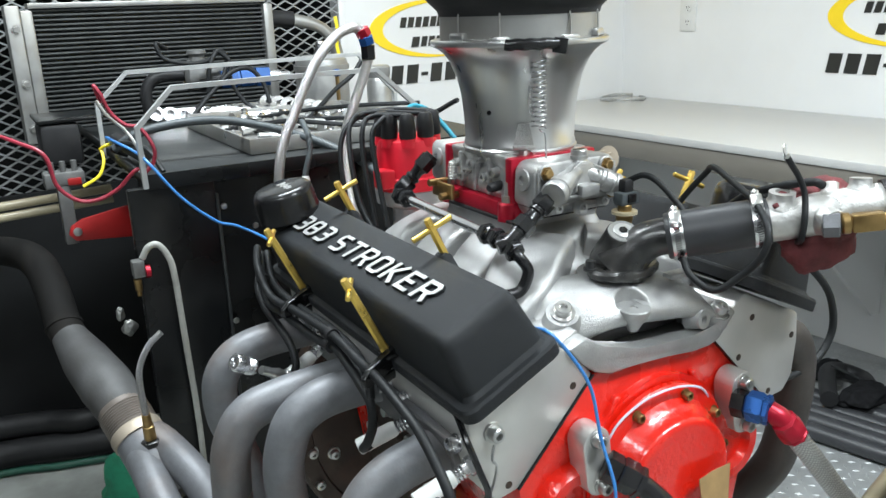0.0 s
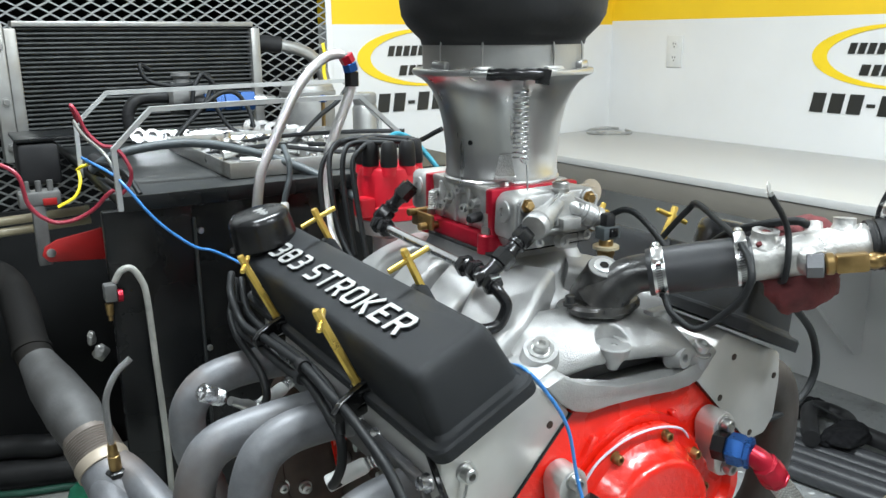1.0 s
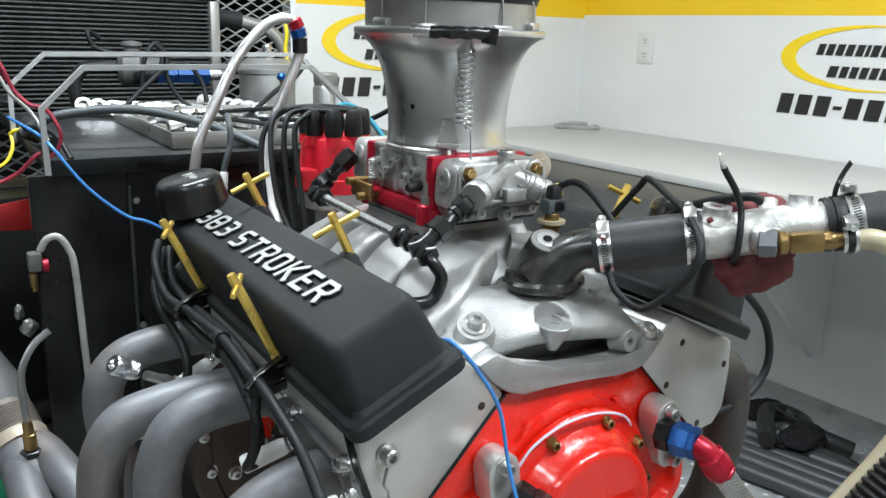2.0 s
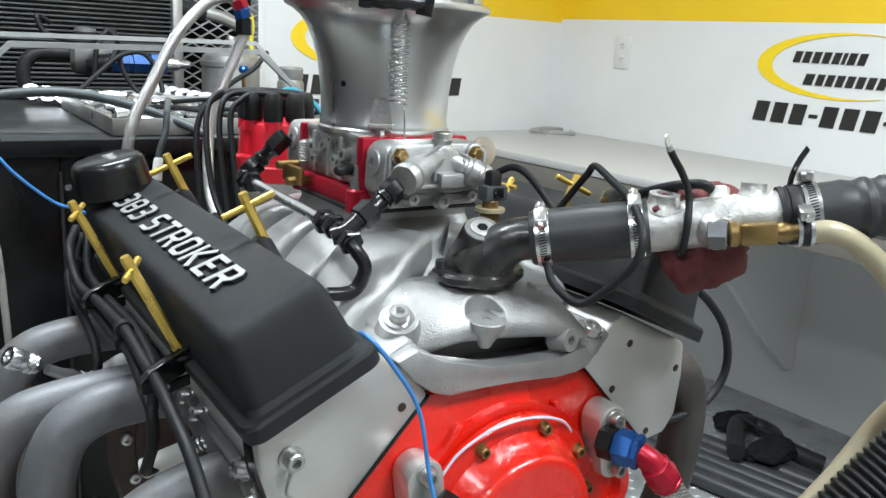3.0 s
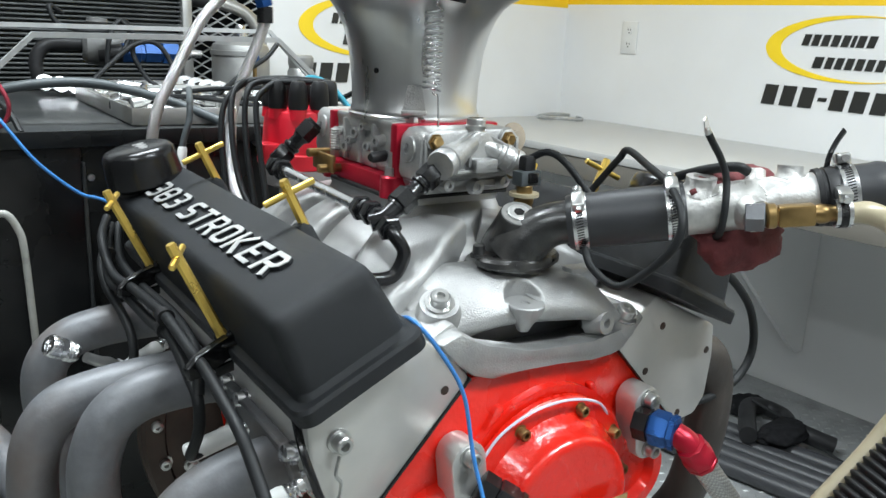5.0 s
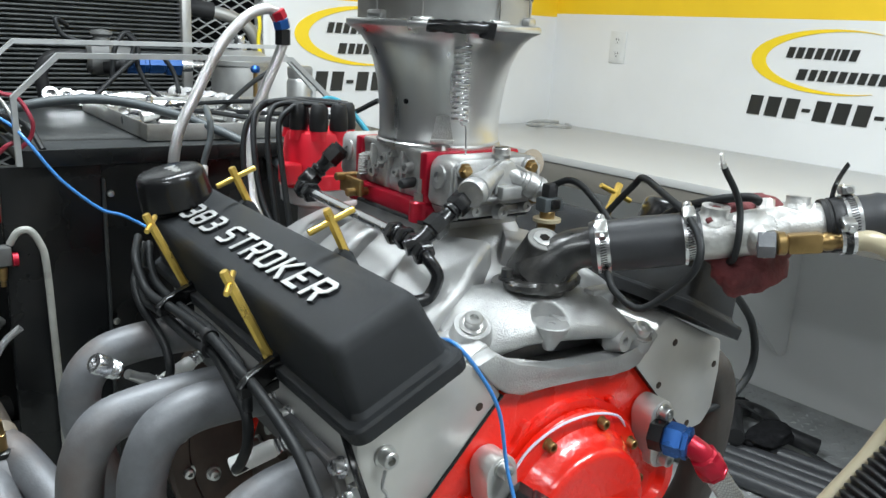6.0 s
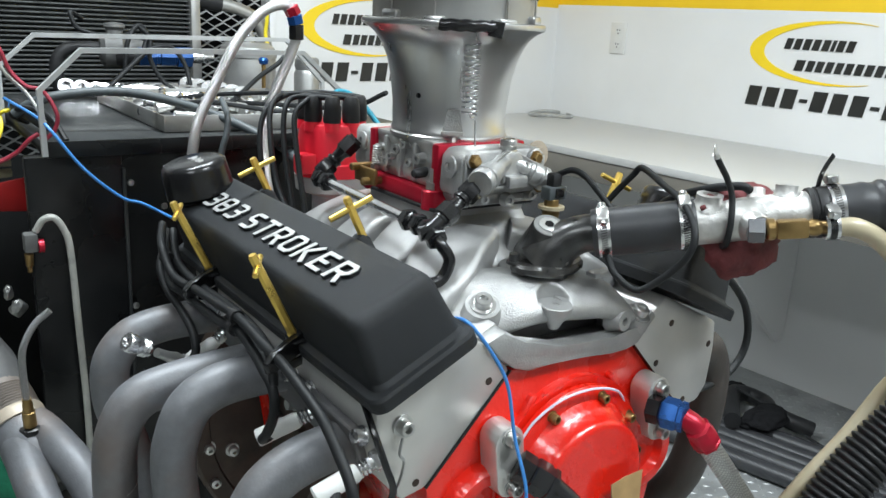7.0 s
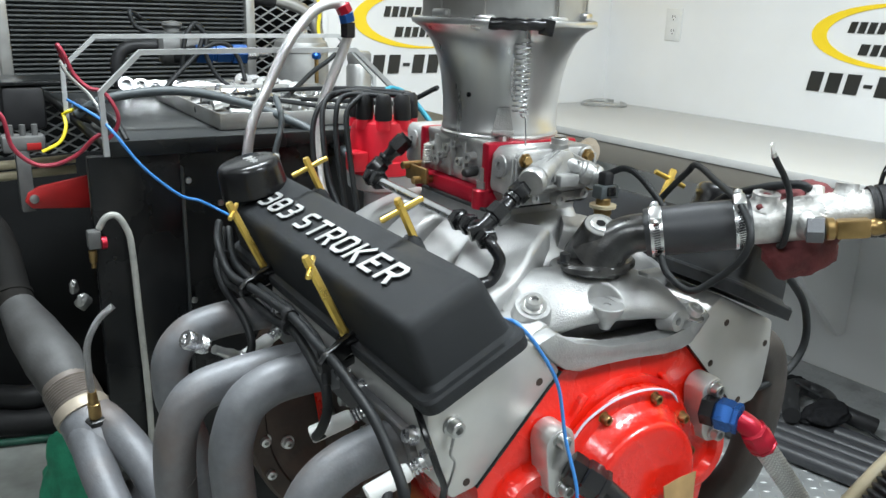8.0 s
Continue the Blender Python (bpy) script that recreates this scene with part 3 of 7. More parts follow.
# ---- valve covers ----
UL, VL = Vector((0.9026, 0, 0.4305)), Vector((-0.4305, 0, 0.9026))


def valve_cover(sx, lettered, label):
    """sx: 1 for the lettered bank, -1 for the far one. Local: u across the rail from its outer edge, v off the rail, y to the rear."""
    cxm = 0.0

    def W(u, y, v):
        p = Vector((-0.2505, 0, 1.019)) + UL * u + VL * v
        return Vector((p.x if sx > 0 else 2 * cxm - p.x - 0.007, y, p.z))
    t = thing("valve_cover", label, "valve cover", W(0.054, 0.245, 0), "valve covers")
    rings = []
    y0, y1 = 0.002, 0.500

    def ring(ua, ub, ya, yb, v, r):
        out = []
        for cu, cy, a0 in ((ub - r, yb - r, 0), (ua + r, yb - r, 90), (ua + r, ya + r, 180), (ub - r, ya + r, 270)):
            for i in range(7):
                a = radians(a0 + 15 * i)
                out.append((cu + r * math.cos(a), cy + r * math.sin(a), v))
        return out
    spec = [(-0.005, 0.115, -0.030, 0.512, -0.009, 0.014), (-0.005, 0.115, -0.030, 0.512, 0.003, 0.014), (-0.003, 0.113, -0.028, 0.510, 0.006, 0.013),
            (0.004, 0.108, -0.023, 0.505, 0.0070, 0.012), (0.0065, 0.1065, -0.019, 0.503, 0.011, 0.012), (0.012, 0.103, -0.012, 0.497, 0.058, 0.013),
            (0.0135, 0.101, -0.010, 0.495, 0.065, 0.013), (0.017, 0.098, -0.006, 0.491, 0.070, 0.012), (0.022, 0.093, -0.001, 0.486, 0.0722, 0.009)]
    bm = B()
    for q in spec:
        rings.append([bm.verts.new(W(u, y, v)) for u, y, v in ring(*q)])
    for a, b in zip(rings, rings[1:]):
        for i in range(len(a)):
            j = (i + 1) % len(a)
            bm.faces.new((a[i], a[j], b[j], b[i]))
    bm.faces.new(rings[0][::-1])
    bm.faces.new(rings[-1])
    # bolt reliefs
    part("cover_shell", bm, M_BLACK, t, "black wrinkle powder-coated shell", 30)
    for u in (-0.001, 0.109):
        for y in (0.131, 0.371):
            p, q = W(u, y, 0.006), W(u, y, 0.104)
            d = (q - p).normalized()
            tb = part("hold_down_bolt", add_lathe(B(), p, d, [(0, 0.0065), (0.004, 0.0065), (0.005, 0.0052), (0.012, 0.0052), (0.013, 0.0046), (0.103, 0.0046), (0.105, 0.0038)], 6), M_GOLD, t, "gold-coloured T-handle hold-down bolt")
            h = (Vector((-0.35, -0.80, -0.45)) if u < 0.05 else Vector((0.97, -0.14, 0.40))).normalized()
            h = (h - d * h.dot(d)).normalized()
            c = W(u, y, 0.098)
            part("cross_bar", add_cyl(B(), c - h * (0.019 if u < 0.05 else 0.025), c + h * (0.019 if u < 0.05 else 0.025), 0.0032, 10, bev=0.0008), M_GOLD, tb)
    for u, w in ((0.102, -1),):
        for y in (0.131, 0.371):
            part("bolt_boss", add_lathe(B(), W(u - 0.002 * w, y, 0.008), VL if sx > 0 else Vector((-VL.x, 0, VL.z)), [(0, 0.014), (0.012, 0.0135), (0.052, 0.011), (0.060, 0.006), (0.061, 0)], 18), M_BLACK, t)
    cu, cy = 0.052, 0.462
    n = VL if sx > 0 else Vector((-VL.x, 0, VL.z))
    if not lettered:
        cy = 0.075
    n = (n + Vector((0, 0, 0.9))).normalized()
    part("filler_neck", add_lathe(B(), W(cu, cy, 0.060), n, [(0, 0.036), (0.016, 0.034), (0.018, 0)], 30), M_BLACK, t)
    cap = part("breather_cap", add_lathe(B(), W(cu, cy, 0.070), n, [(0, 0.036), (0.004, 0.043), (0.006, 0.0445), (0.010, 0.0440), (0.036, 0.0420), (0.042, 0.0405), (0.046, 0.037), (0.048, 0.031), (0.0485, 0)], 44), M_BLKA, t, "satin black round breather cap")
    if lettered:
        bm = B()
        c = W(cu, cy, 0.070) + n * 0.0495 + Vector((0.004, -0.008, 0))
        for i, (w, h) in enumerate(((0.005, 0.010), (0.004, 0.005), (0.003, 0.010), (0.004, 0.005), (0.003, 0.008), (0.004, 0.005))):
            w2 = Vector((0, -1, 0)).cross(n).normalized()
            mm = Matrix((Vector((0, -1, 0)), -w2, n)).transposed().to_4x4()
            mm.translation = c
            add_box(bm, (-0.015 + i * 0.0060, 0.0, 0.0), (w * 0.9, h * 1.3, 0.0006), mm)
        part("cap_mark", bm, M_LETTER, cap, "small pale printed mark")
    return t, W


vc, WL = valve_cover(1, True, "black wrinkle valve cover with raised lettering 383 STROKER")
valve_cover(-1, False, "plain black wrinkle valve cover on the far bank")

# raised lettering, machined face on black sides
RING = [(0.18, 1), (0.82, 1), (1, 0.86), (1, 0.14), (0.82, 0), (0.18, 0), (0, 0.14), (0, 0.86), (0.18, 1)]
STROKES = {
    "3": ([(0, 1), (0.8, 1), (1, 0.86), (1, 0.62), (0.86, 0.5), (1, 0.38), (1, 0.14), (0.8, 0), (0, 0)], [(0.25, 0.5), (0.9, 0.5)]),
    "8": (RING, [(0, 0.5), (1, 0.5)]),
    "S": ([(1, 1), (0.16, 1), (0, 0.88), (0, 0.62), (0.16, 0.5), (0.84, 0.5), (1, 0.38), (1, 0.12), (0.84, 0), (0, 0)],),
    "T": ([(-0.1, 1), (1.1, 1)], [(0.5, 1), (0.5, -0.1)]),
    "R": ([(0, -0.1), (0, 1), (0.82, 1), (1, 0.86), (1, 0.58), (0.82, 0.44), (0, 0.44)], [(0.55, 0.44), (1, -0.1)]),
    "O": (RING,),
    "K": ([(0, -0.1), (0, 1.1)], [(1, 1.1), (0.25, 0.5), (1, -0.1)]),
    "E": ([(1.05, 1), (0, 1), (0, 0), (1.05, 0)], [(0, 0.5), (0.85, 0.5)]),
}


def ribbon(line, h):
    """The two edges of a flat stroke with mitred corners."""
    out = []
    ring = line[0] == line[-1]
    pts = [Vector((p[0], p[1], 0)) for p in line]
    for k, p in enumerate(pts):
        a = pts[k - 1] if k else (pts[-2] if ring else None)
        c = pts[k + 1] if k < len(pts) - 1 else (pts[1] if ring else None)
        d0 = (p - a).normalized() if a is not None else (c - p).normalized()
        d1 = (c - p).normalized() if c is not None else d0
        m = (Vector((-d0.y, d0.x, 0)) + Vector((-d1.y, d1.x, 0))).normalized()
        m *= h / max(0.4, m.dot(Vector((-d0.y, d0.x, 0))))
        out.append((p + m, p - m))
    return out


Y_START, Y_END, U0, U1 = 0.420, 0.056, 0.0385, 0.0675
STEP, WIDE, TH = 1.0, 0.76, 0.080
total = 9 * STEP + WIDE + 0.45 + 0.2
adv = 0.0
for ch in "383 STROKER":
    if ch == " ":
        adv += 0.45
        continue
    for face, (zlo, zhi, grow) in enumerate(((0.0725, 0.0755, 0.012), (0.0755, 0.0764, 0.0))):
        bm = B()
        for si, st in enumerate(STROKES[ch]):
            sc = [(TH + x * (WIDE - 2 * TH), TH + y * (1 - 2 * TH)) for x, y in st]
            rows = []
            for e0, e1 in ribbon(sc, TH + grow):
                quad = []
                for e in (e0, e1):
                    fx = (adv + e.x + 0.2 * e.y) / total
                    for z in (zlo, zhi - 0.0002 * si):
                        quad.append(bm.verts.new(WL(U0 + (U1 - U0) * e.y, Y_START + (Y_END - Y_START) * fx, z)))
                rows.append(quad)
            for p, q in zip(rows, rows[1:]):
                for a, c in ((0, 1), (1, 3), (3, 2), (2, 0)):
                    bm.faces.new((p[a], p[c], q[c], q[a]))
            for r in (rows[0], rows[-1]):
                bm.faces.new((r[0], r[1], r[3], r[2]))
        if face:
            part("letter_face", bm, M_LETTER, base, "bright machined letter face", 20)
        else:
            base = part("letter", bm, M_BLACK, vc, "", 20)
    adv += STEP

# ---- intake manifold ----
IX, IY = 0.006, 0.250
t = thing("intake_manifold", "silver cast aluminium single-plane intake manifold", "manifold", (IX, IY, 1.05))
lip = [(-0.098, 1.022), (-0.081, 1.009), (-0.060, 1.002), (-0.02, 1.004), (0.02, 1.002), (0.06, 0.998), (0.085, 0.997), (0.101, 1.001), (0.128, 1.030), (0.118, 1.040), (0.098, 1.020), (0.06, 1.017), (0.02, 1.019), (-0.02, 1.022), (-0.052, 1.028), (-0.070, 1.036), (-0.095, 1.052), (-0.118, 1.044)]
part("front_lip", add_prism(B(), lip[::-1], -0.006, 0.014, 0.003), M_CAST, t)
part("lip_end", add_prism(B(), [(-0.118, 1.044), (-0.095, 1.056), (-0.086, 1.045), (-0.074, 1.020), (-0.081, 1.009), (-0.098, 1.022)], 0.011, 0.080, 0.003), M_CAST, t)
part("lip_end", add_prism(B(), [(0.085, 0.999), (0.090, 1.022), (0.100, 1.036), (0.118, 1.042), (0.128, 1.030), (0.101, 1.001)], 0.011, 0.055, 0.003), M_CAST, t)
part("gap_floor", add_prism(B(), [(-0.080, 1.005), (0.088, 1.002), (0.088, 1.010), (-0.080, 1.012)], 0.011, 0.050, 0.001), M_CAST, t)
part("valley_floor", add_prism(B(), [(-0.08, 1.012), (0.09, 1.005), (0.11, 1.03), (-0.10, 1.04)], 0.14, 0.46, 0.002), M_CAST, t)


def between(table, x):
    """Straight interpolation in rows of (x, value)."""
    for (xa, va), (xb, vb) in zip(table, table[1:]):
        if x <= xb:
            return va + (vb - va) * max(0.0, (x - xa) / (xb - xa))
    return table[-1][1]


def crossover():
    """Boxy water crossover with a sloped front and a spot-faced bolt recess."""
    low = [(-0.106, 1.016), (-0.088, 1.020), (-0.076, 1.026), (-0.062, 1.034), (-0.040, 1.039), (-0.010, 1.040), (0.049, 1.036), (0.085, 1.028), (0.112, 1.014)]
    top = [(-0.106, 1.052), (-0.095, 1.067), (-0.078, 1.077), (-0.057, 1.083), (0.0, 1.084), (0.058, 1.078), (0.085, 1.066), (0.100, 1.052), (0.112, 1.034)]
    front = [(-0.106, 0.040), (-0.080, 0.026), (-0.055, 0.017), (-0.010, 0.009), (0.040, 0.002), (0.080, -0.003), (0.112, -0.004)]
    rx, ry, rr, ledge = -0.012, 0.0155, 0.0200, 1.0605
    bm = B()
    rows = []
    n = 150
    for i in range(n + 1):
        x = -0.106 + 0.208 * i / n
        smooth = [sum(between(tb, x + dx) for dx in (-0.008, -0.004, 0, 0.004, 0.008)) / 5 for tb in (low, top, front)]
        zb, zt, yf = smooth
        h = zt - zb
        sec = [(yf + 0.060, zb + 0.006), (yf + 0.020, zb + 0.001), (yf + 0.010, zb), (yf + 0.004, zb + 0.0015), (yf + 0.001, zb + 0.005), (yf, zb + 0.010)]
        for k in range(1, 15):
            f = k / 14
            sec.append((yf + 0.034 * f ** 1.5, zb + 0.010 + (h - 0.012) * (f ** 0.85)))
        sec += [(yf + 0.040, zt), (yf + 0.060, zt + 0.001), (yf + 0.075, zt), (yf + 0.085, zt - 0.012)]
        row = []
        for y, z in sec:
            dx = x - rx
            if abs(dx) < rr and z > ledge:
                y = max(y, ry + math.sqrt(rr * rr - dx * dx))
            row.append(bm.verts.new((x, y, z)))
        rows.append(row)
    for a, b in zip(rows, rows[1:]):
        for k in range(len(a) - 1):
            bm.faces.new((a[k], a[k + 1], b[k + 1], b[k]))
    bm.faces.new(rows[0])
    bm.faces.new(rows[-1][::-1])
    return bm


part("water_crossover", crossover(), M_CAST, t, "", 50)
part("recess_boss", add_lathe(B(), (-0.012, 0.0150, 1.0605), (0, 0.03, -1), [(0.005, 0), (0.005, 0.0038), (0, 0.0044), (0, 0.0176), (0.0012, 0.0184), (0.007, 0.0172), (0.014, 0.0128), (0.021, 0.0085), (0.027, 0.0055), (0.029, 0)], 30), M_CAST, t, "spot-faced boss with a bolt hole")
part("thermostat_pad", add_lathe(B(), (0.008, 0.076, 1.052), (0, 0, 1), [(0, 0.038), (0.022, 0.040), (0.031, 0.038), (0.031, 0)], 32), M_CAST, t)
for p, d, r, h in (((-0.086, 0.048, 1.044), (-0.24, -0.42, 0.87), 0.018, 0.024), ((0.106, 0.010, 1.022), (0.02, -0.50, 0.86), 0.015, 0.014)):
    part("bolt_boss", add_lathe(B(), p, d, [(0, r * 1.25), (h * 0.7, r * 1.08), (h, r), (h, 0)], 24), M_CAST, t)
    q = Vector(p) + Vector(d).normalized() * h
    b = part("manifold_bolt", add_lathe(B(), q, d, [(0, 0.0135), (0.002, 0.0135), (0.0022, 0.0095), (0.009, 0.009), (0.010, 0.008), (0.010, 0.0045), (0.006, 0.0045), (0.006, 0)], 20), M_STEEL, t, "bright flanged socket bolt")
part("front_boss", add_lathe(B(), (0.074, 0.014, 1.030), (0.15, -1, 0.1), [(0, 0.015), (0.012, 0.0125), (0.019, 0.0112), (0.019, 0.0050), (0.012, 0.0046), (0.012, 0)], 22), M_CAST, t)
part("front_boss", add_lathe(B(), (-0.086, 0.020, 1.030), (-0.35, -0.9, 0.3), [(0, 0.010), (0.010, 0.0075), (0.014, 0.007), (0.014, 0)], 18), M_CAST, t)
# added box: header grey gives the recess under the crossover its shade
part("lip_shade_block", add_box(B(), (0.005, 0.092, 1.016), (0.17, 0.09, 0.024), None, 0.002), M_HEADER, t, "added box, darker grey for the shade behind the lip")
part("pry_tab", add_box(B(), (0.060, 0.024, 1.082), (0.030, 0.016, 0.006), Matrix.Identity(4), 0.002), M_CAST, t)
part("carb_gasket", add_box(B(), (IX, IY, 1.1315), (0.146, 0.166, 0.004), None, 0.001), M_RUBBER, t, "dark carburettor gasket")
bm = B()
prof = [(1.030, 0.092, 0.15, 0.03), (1.062, 0.085, 0.145, 0.035), (1.085, 0.078, 0.125, 0.035), (1.106, 0.070, 0.098, 0.025), (1.122, 0.066, 0.080, 0.012), (1.129, 0.066, 0.080, 0.008)]
rings = []
for z, hx, hy, r in prof:
    row = []
    for cx2, cy2, a0 in ((hx - r, hy - r, 0), (-hx + r, hy - r, 90), (-hx + r, -hy + r, 180), (hx - r, -hy + r, 270)):
        row += [bm.verts.new((IX + cx2 + r * math.cos(radians(a0 + 15 * i)), IY + cy2 + r * math.sin(radians(a0 + 15 * i)), z)) for i in range(7)]
    rings.append(row)
for a, b in zip(rings, rings[1:]):
    for i in range(len(a)):
        j = (i + 1) % len(a)
        bm.faces.new((a[i], a[j], b[j], b[i]))
bm.faces.new(rings[0][::-1])
bm.faces.new(rings[-1])
part("plenum", bm, M_CAST, t)


def duct(pts, w, hgt, steps=5):
    """A box-section passage with rounded edges along a smooth line."""
    line = curve_points([Vector(p) for p in pts], steps)
    bm = B()
    rings = []
    for k, p in enumerate(line):
        d = (line[min(k + 1, len(line) - 1)] - line[max(k - 1, 0)]).normalized()
        side = d.cross(Vector((0, 0, 1))).normalized()
        up = side.cross(d)
        row = []
        for cu, cv, a0 in ((1, 1, 0), (-1, 1, 90), (-1, -1, 180), (1, -1, 270)):
            for q in range(4):
                a = radians(a0 + 30 * q)
                r = 0.009
                row.append(bm.verts.new(p + side * (cu * (w / 2 - r) + r * math.cos(a)) + up * (cv * (hgt / 2 - r) + r * math.sin(a))))
        rings.append(row)
    for a, b in zip(rings, rings[1:]):
        for k in range(len(a)):
            m = (k + 1) % len(a)
            bm.faces.new((a[k], a[m], b[m], b[k]))
    bm.faces.new(rings[0][::-1])
    bm.faces.new(rings[-1])
    return bm


for s in (-1, 1):
    for ye, yp, w in ((0.112, 0.162, 0.082), (0.205, 0.225, 0.064), (0.295, 0.285, 0.064), (0.388, 0.345, 0.082)):
        part("runner", duct([(IX + s * 0.030, yp, 1.090), (IX + s * 0.066, (ye + yp) / 2, 1.081), (IX + s * 0.096, ye * 0.9 + yp * 0.1, 1.062), (IX + s * 0.122, ye, 1.032)], w, 0.052), M_CAST, t)

# ---- thermostat housing and coolant line ----
t = thing("thermostat_housing", "black cast thermostat housing with an elbow neck", "housing", (0.008, 0.055, 1.085))
flange = [(0.008 + x, 0.055 + y) for x, y in ((0.030 * math.cos(a) * (1.55 if abs(math.cos(a)) > 0.6 else 1.15), 0.030 * math.sin(a)) for a in (2 * math.pi * i / 28 for i in range(28)))]
part("flange", add_plane_prism(B(), flange, Matrix.Translation((0, 0, 1.085)), 0.011, 0.003), M_OILY, t)
P0, PD = Vector((0.030, 0.030, 1.128)), Vector((0.135, -0.130, 0.036)).normalized()
part("neck", tube([(0.006, 0.056, 1.094), (0.010, 0.050, 1.106), (0.018, 0.042, 1.118), tuple(P0), tuple(P0 + PD * 0.03)], 0.0215, 22, 6, [0.030, 0.026, 0.0225, 0.0205, 0.0205]), M_OILY, t)
part("plug_boss", add_lathe(B(), (0.013, 0.072, 1.094), (-0.20, -0.42, 0.88), [(0, 0.031), (0.012, 0.028), (0.026, 0.0235), (0.040, 0.0195), (0.0455, 0.0182), (0.0465, 0.0172), (0.0465, 0)], 28), M_OILY, t)
part("worn_face", add_lathe(B(), (0.0036, 0.0523, 1.1353), (-0.20, -0.42, 0.88), [(-0.001, 0.0172), (0.0006, 0.0165), (0.0006, 0)], 28), M_RADT, t, "worn grey boss face")
part("pipe_plug", add_lathe(B(), (0.0036, 0.0523, 1.1353), (-0.20, -0.42, 0.88), [(0, 0.0112), (0.0022, 0.0110), (0.0028, 0.0098), (0.0028, 0.0062), (0.0022, 0.0056), (0.0022, 0)], 24), M_LETTER, t, "silver socket plug")
part("plug_socket", add_lathe(B(), (0.0036, 0.0523, 1.1353), (-0.20, -0.42, 0.88), [(0.002, 0.0054), (0.0026, 0.0054), (0.0026, 0)], 6), M_BLKA, t, "dark hex socket")
for x, y in ((-0.034, 0.062), (0.048, 0.062)):
    part("housing_bolt", add_lathe(B(), (x, y, 1.095), (0, 0, 1), [(0, 0.008), (0.003, 0.008), (0.003, 0.0058), (0.011, 0.0056), (0.012, 0.004), (0.012, 0)], 12), M_OILY, t)


def on(s, off=(0, 0, 0)):
    return P0 + PD * s + Vector(off)


solo("coolant_hose", add_lathe(B(), on(0.012), PD, [(0, 0.0205), (0, 0.0245), (0.002, 0.0255), (0.020, 0.0257), (0.050, 0.0264), (0.090, 0.0257), (0.104, 0.0255), (0.106, 0.0245), (0.106, 0.0205)], 32), M_HOSE, "short straight dark grey silicone coolant hose", "hose", "coolant hoses")
hose_clamp(on(0.024), PD, 0.0256, (-0.35, -0.55, 0.75))
hose_clamp(on(0.107), PD, 0.0257, (-0.3, -0.4, 0.9))
t = thing("coolant_pipe", "welded bare aluminium coolant pipe with sensor bungs", "pipe", on(0.16))
part("pipe", add_lathe(B(), on(0.082), PD, [(0, 0.0200), (0, 0.0225), (0.150, 0.0225), (0.150, 0.0200)], 32), M_WELD, t)
for s, up, r in ((0.128, (-0.05, -0.08, 1), 0.0135), (0.205, (0.1, 0.1, 1), 0.011), (0.178, (0.35, 0.35, 0.9), 0.0085)):
    b = part("bung", add_lathe(B(), on(s) + Vector(up).normalized() * 0.015, up, [(0, r * 1.35), (0.006, r * 1.15), (0.009, r), (0.016, r), (0.0165, r * 0.9), (0.0165, r * 0.55), (0.012, r * 0.5), (0.012, 0)], 22), M_WELD, t)
bead = B()
for s, up, r in ((0.128, (-0.05, -0.08, 1), 0.0185), (0.205, (0.1, 0.1, 1), 0.0155), (0.165, (-0.55, -0.55, 0.35), 0.019)):
    u, v, d = basis(up)
    c = on(s) + d * 0.0185
    for i in range(46):
        a = 2 * math.pi * i / 46
        q = c + (u * math.cos(a) + v * math.sin(a)) * r
        ax = q - on(s)
        rad = ax - PD * ax.dot(PD)
        q = on(s) + PD * ax.dot(PD) + rad.normalized() * 0.0215
        bmesh.ops.create_icosphere(bead, subdivisions=1, radius=0.0022, matrix=Matrix.Translation(q - rad.normalized() * 0.0006))
part("weld_bead", bead, M_WELD, t)
FD = Vector((-0.25, -0.75, -0.12)).normalized()
fp = on(0.165) + FD * 0.014
part("side_bung", add_lathe(B(), fp, FD, [(0, 0.017), (0.008, 0.0155), (0.014, 0.0145), (0.014, 0)], 22), M_WELD, t)
# brass elbow and clear hose
t = thing("brass_tee", "brass tee fitting with a hose barb", "fitting", fp)
XD = (PD * 0.96 + Vector((0, 0, -0.05))).normalized()
a = fp + FD * 0.011 - XD * 0.009
part("steel_adapter", hexa(a, a + XD * 0.015 + FD * 0.003, 0.0140), M_HEADER, t, "grey steel hex adapter")
a = a + XD * 0.015 + FD * 0.003
part("collar", add_cyl(B(), a, a + XD * 0.010, 0.0110, 18, bev=0.002), M_BRASS, t)
u, v, _ = basis(XD)
mm = Matrix((XD, u, v)).transposed().to_4x4()
mm.translation = a + XD * 0.025
part("tee_body", add_box(B(), (0, 0, 0), (0.031, 0.017, 0.019), mm, 0.003), M_BRASS, t)
part("barb", add_lathe(B(), a + XD * 0.039, XD, [(0, 0.007), (0.005, 0.0088), (0.009, 0.0088), (0.013, 0.0075), (0.03, 0.007)], 16), M_BRASS, t)
hs = a + XD * 0.056
hose_clamp(hs + XD * 0.006, XD, 0.0115, (-0.1, -0.3, 1), "small steel clamp on the clear hose")
solo("clear_hose", tube([hs, hs + Vector((0.010, -0.008, 0.0015)), (0.203, -0.172, 1.1655), (0.223, -0.183, 1.156), (0.249, -0.196, 1.133), (0.298, -0.212, 1.080), (0.352, -0.200, 1.02), (0.362, -0.163, 0.951), (0.321, -0.151, 0.897), (0.269, -0.134, 0.837), (0.235, -0.11, 0.76), (0.23, -0.08, 0.66)], 0.0100, 14, 8), M_CREAM, "yellowed clear hose hanging from the brass tee", "hose", "coolant hoses")
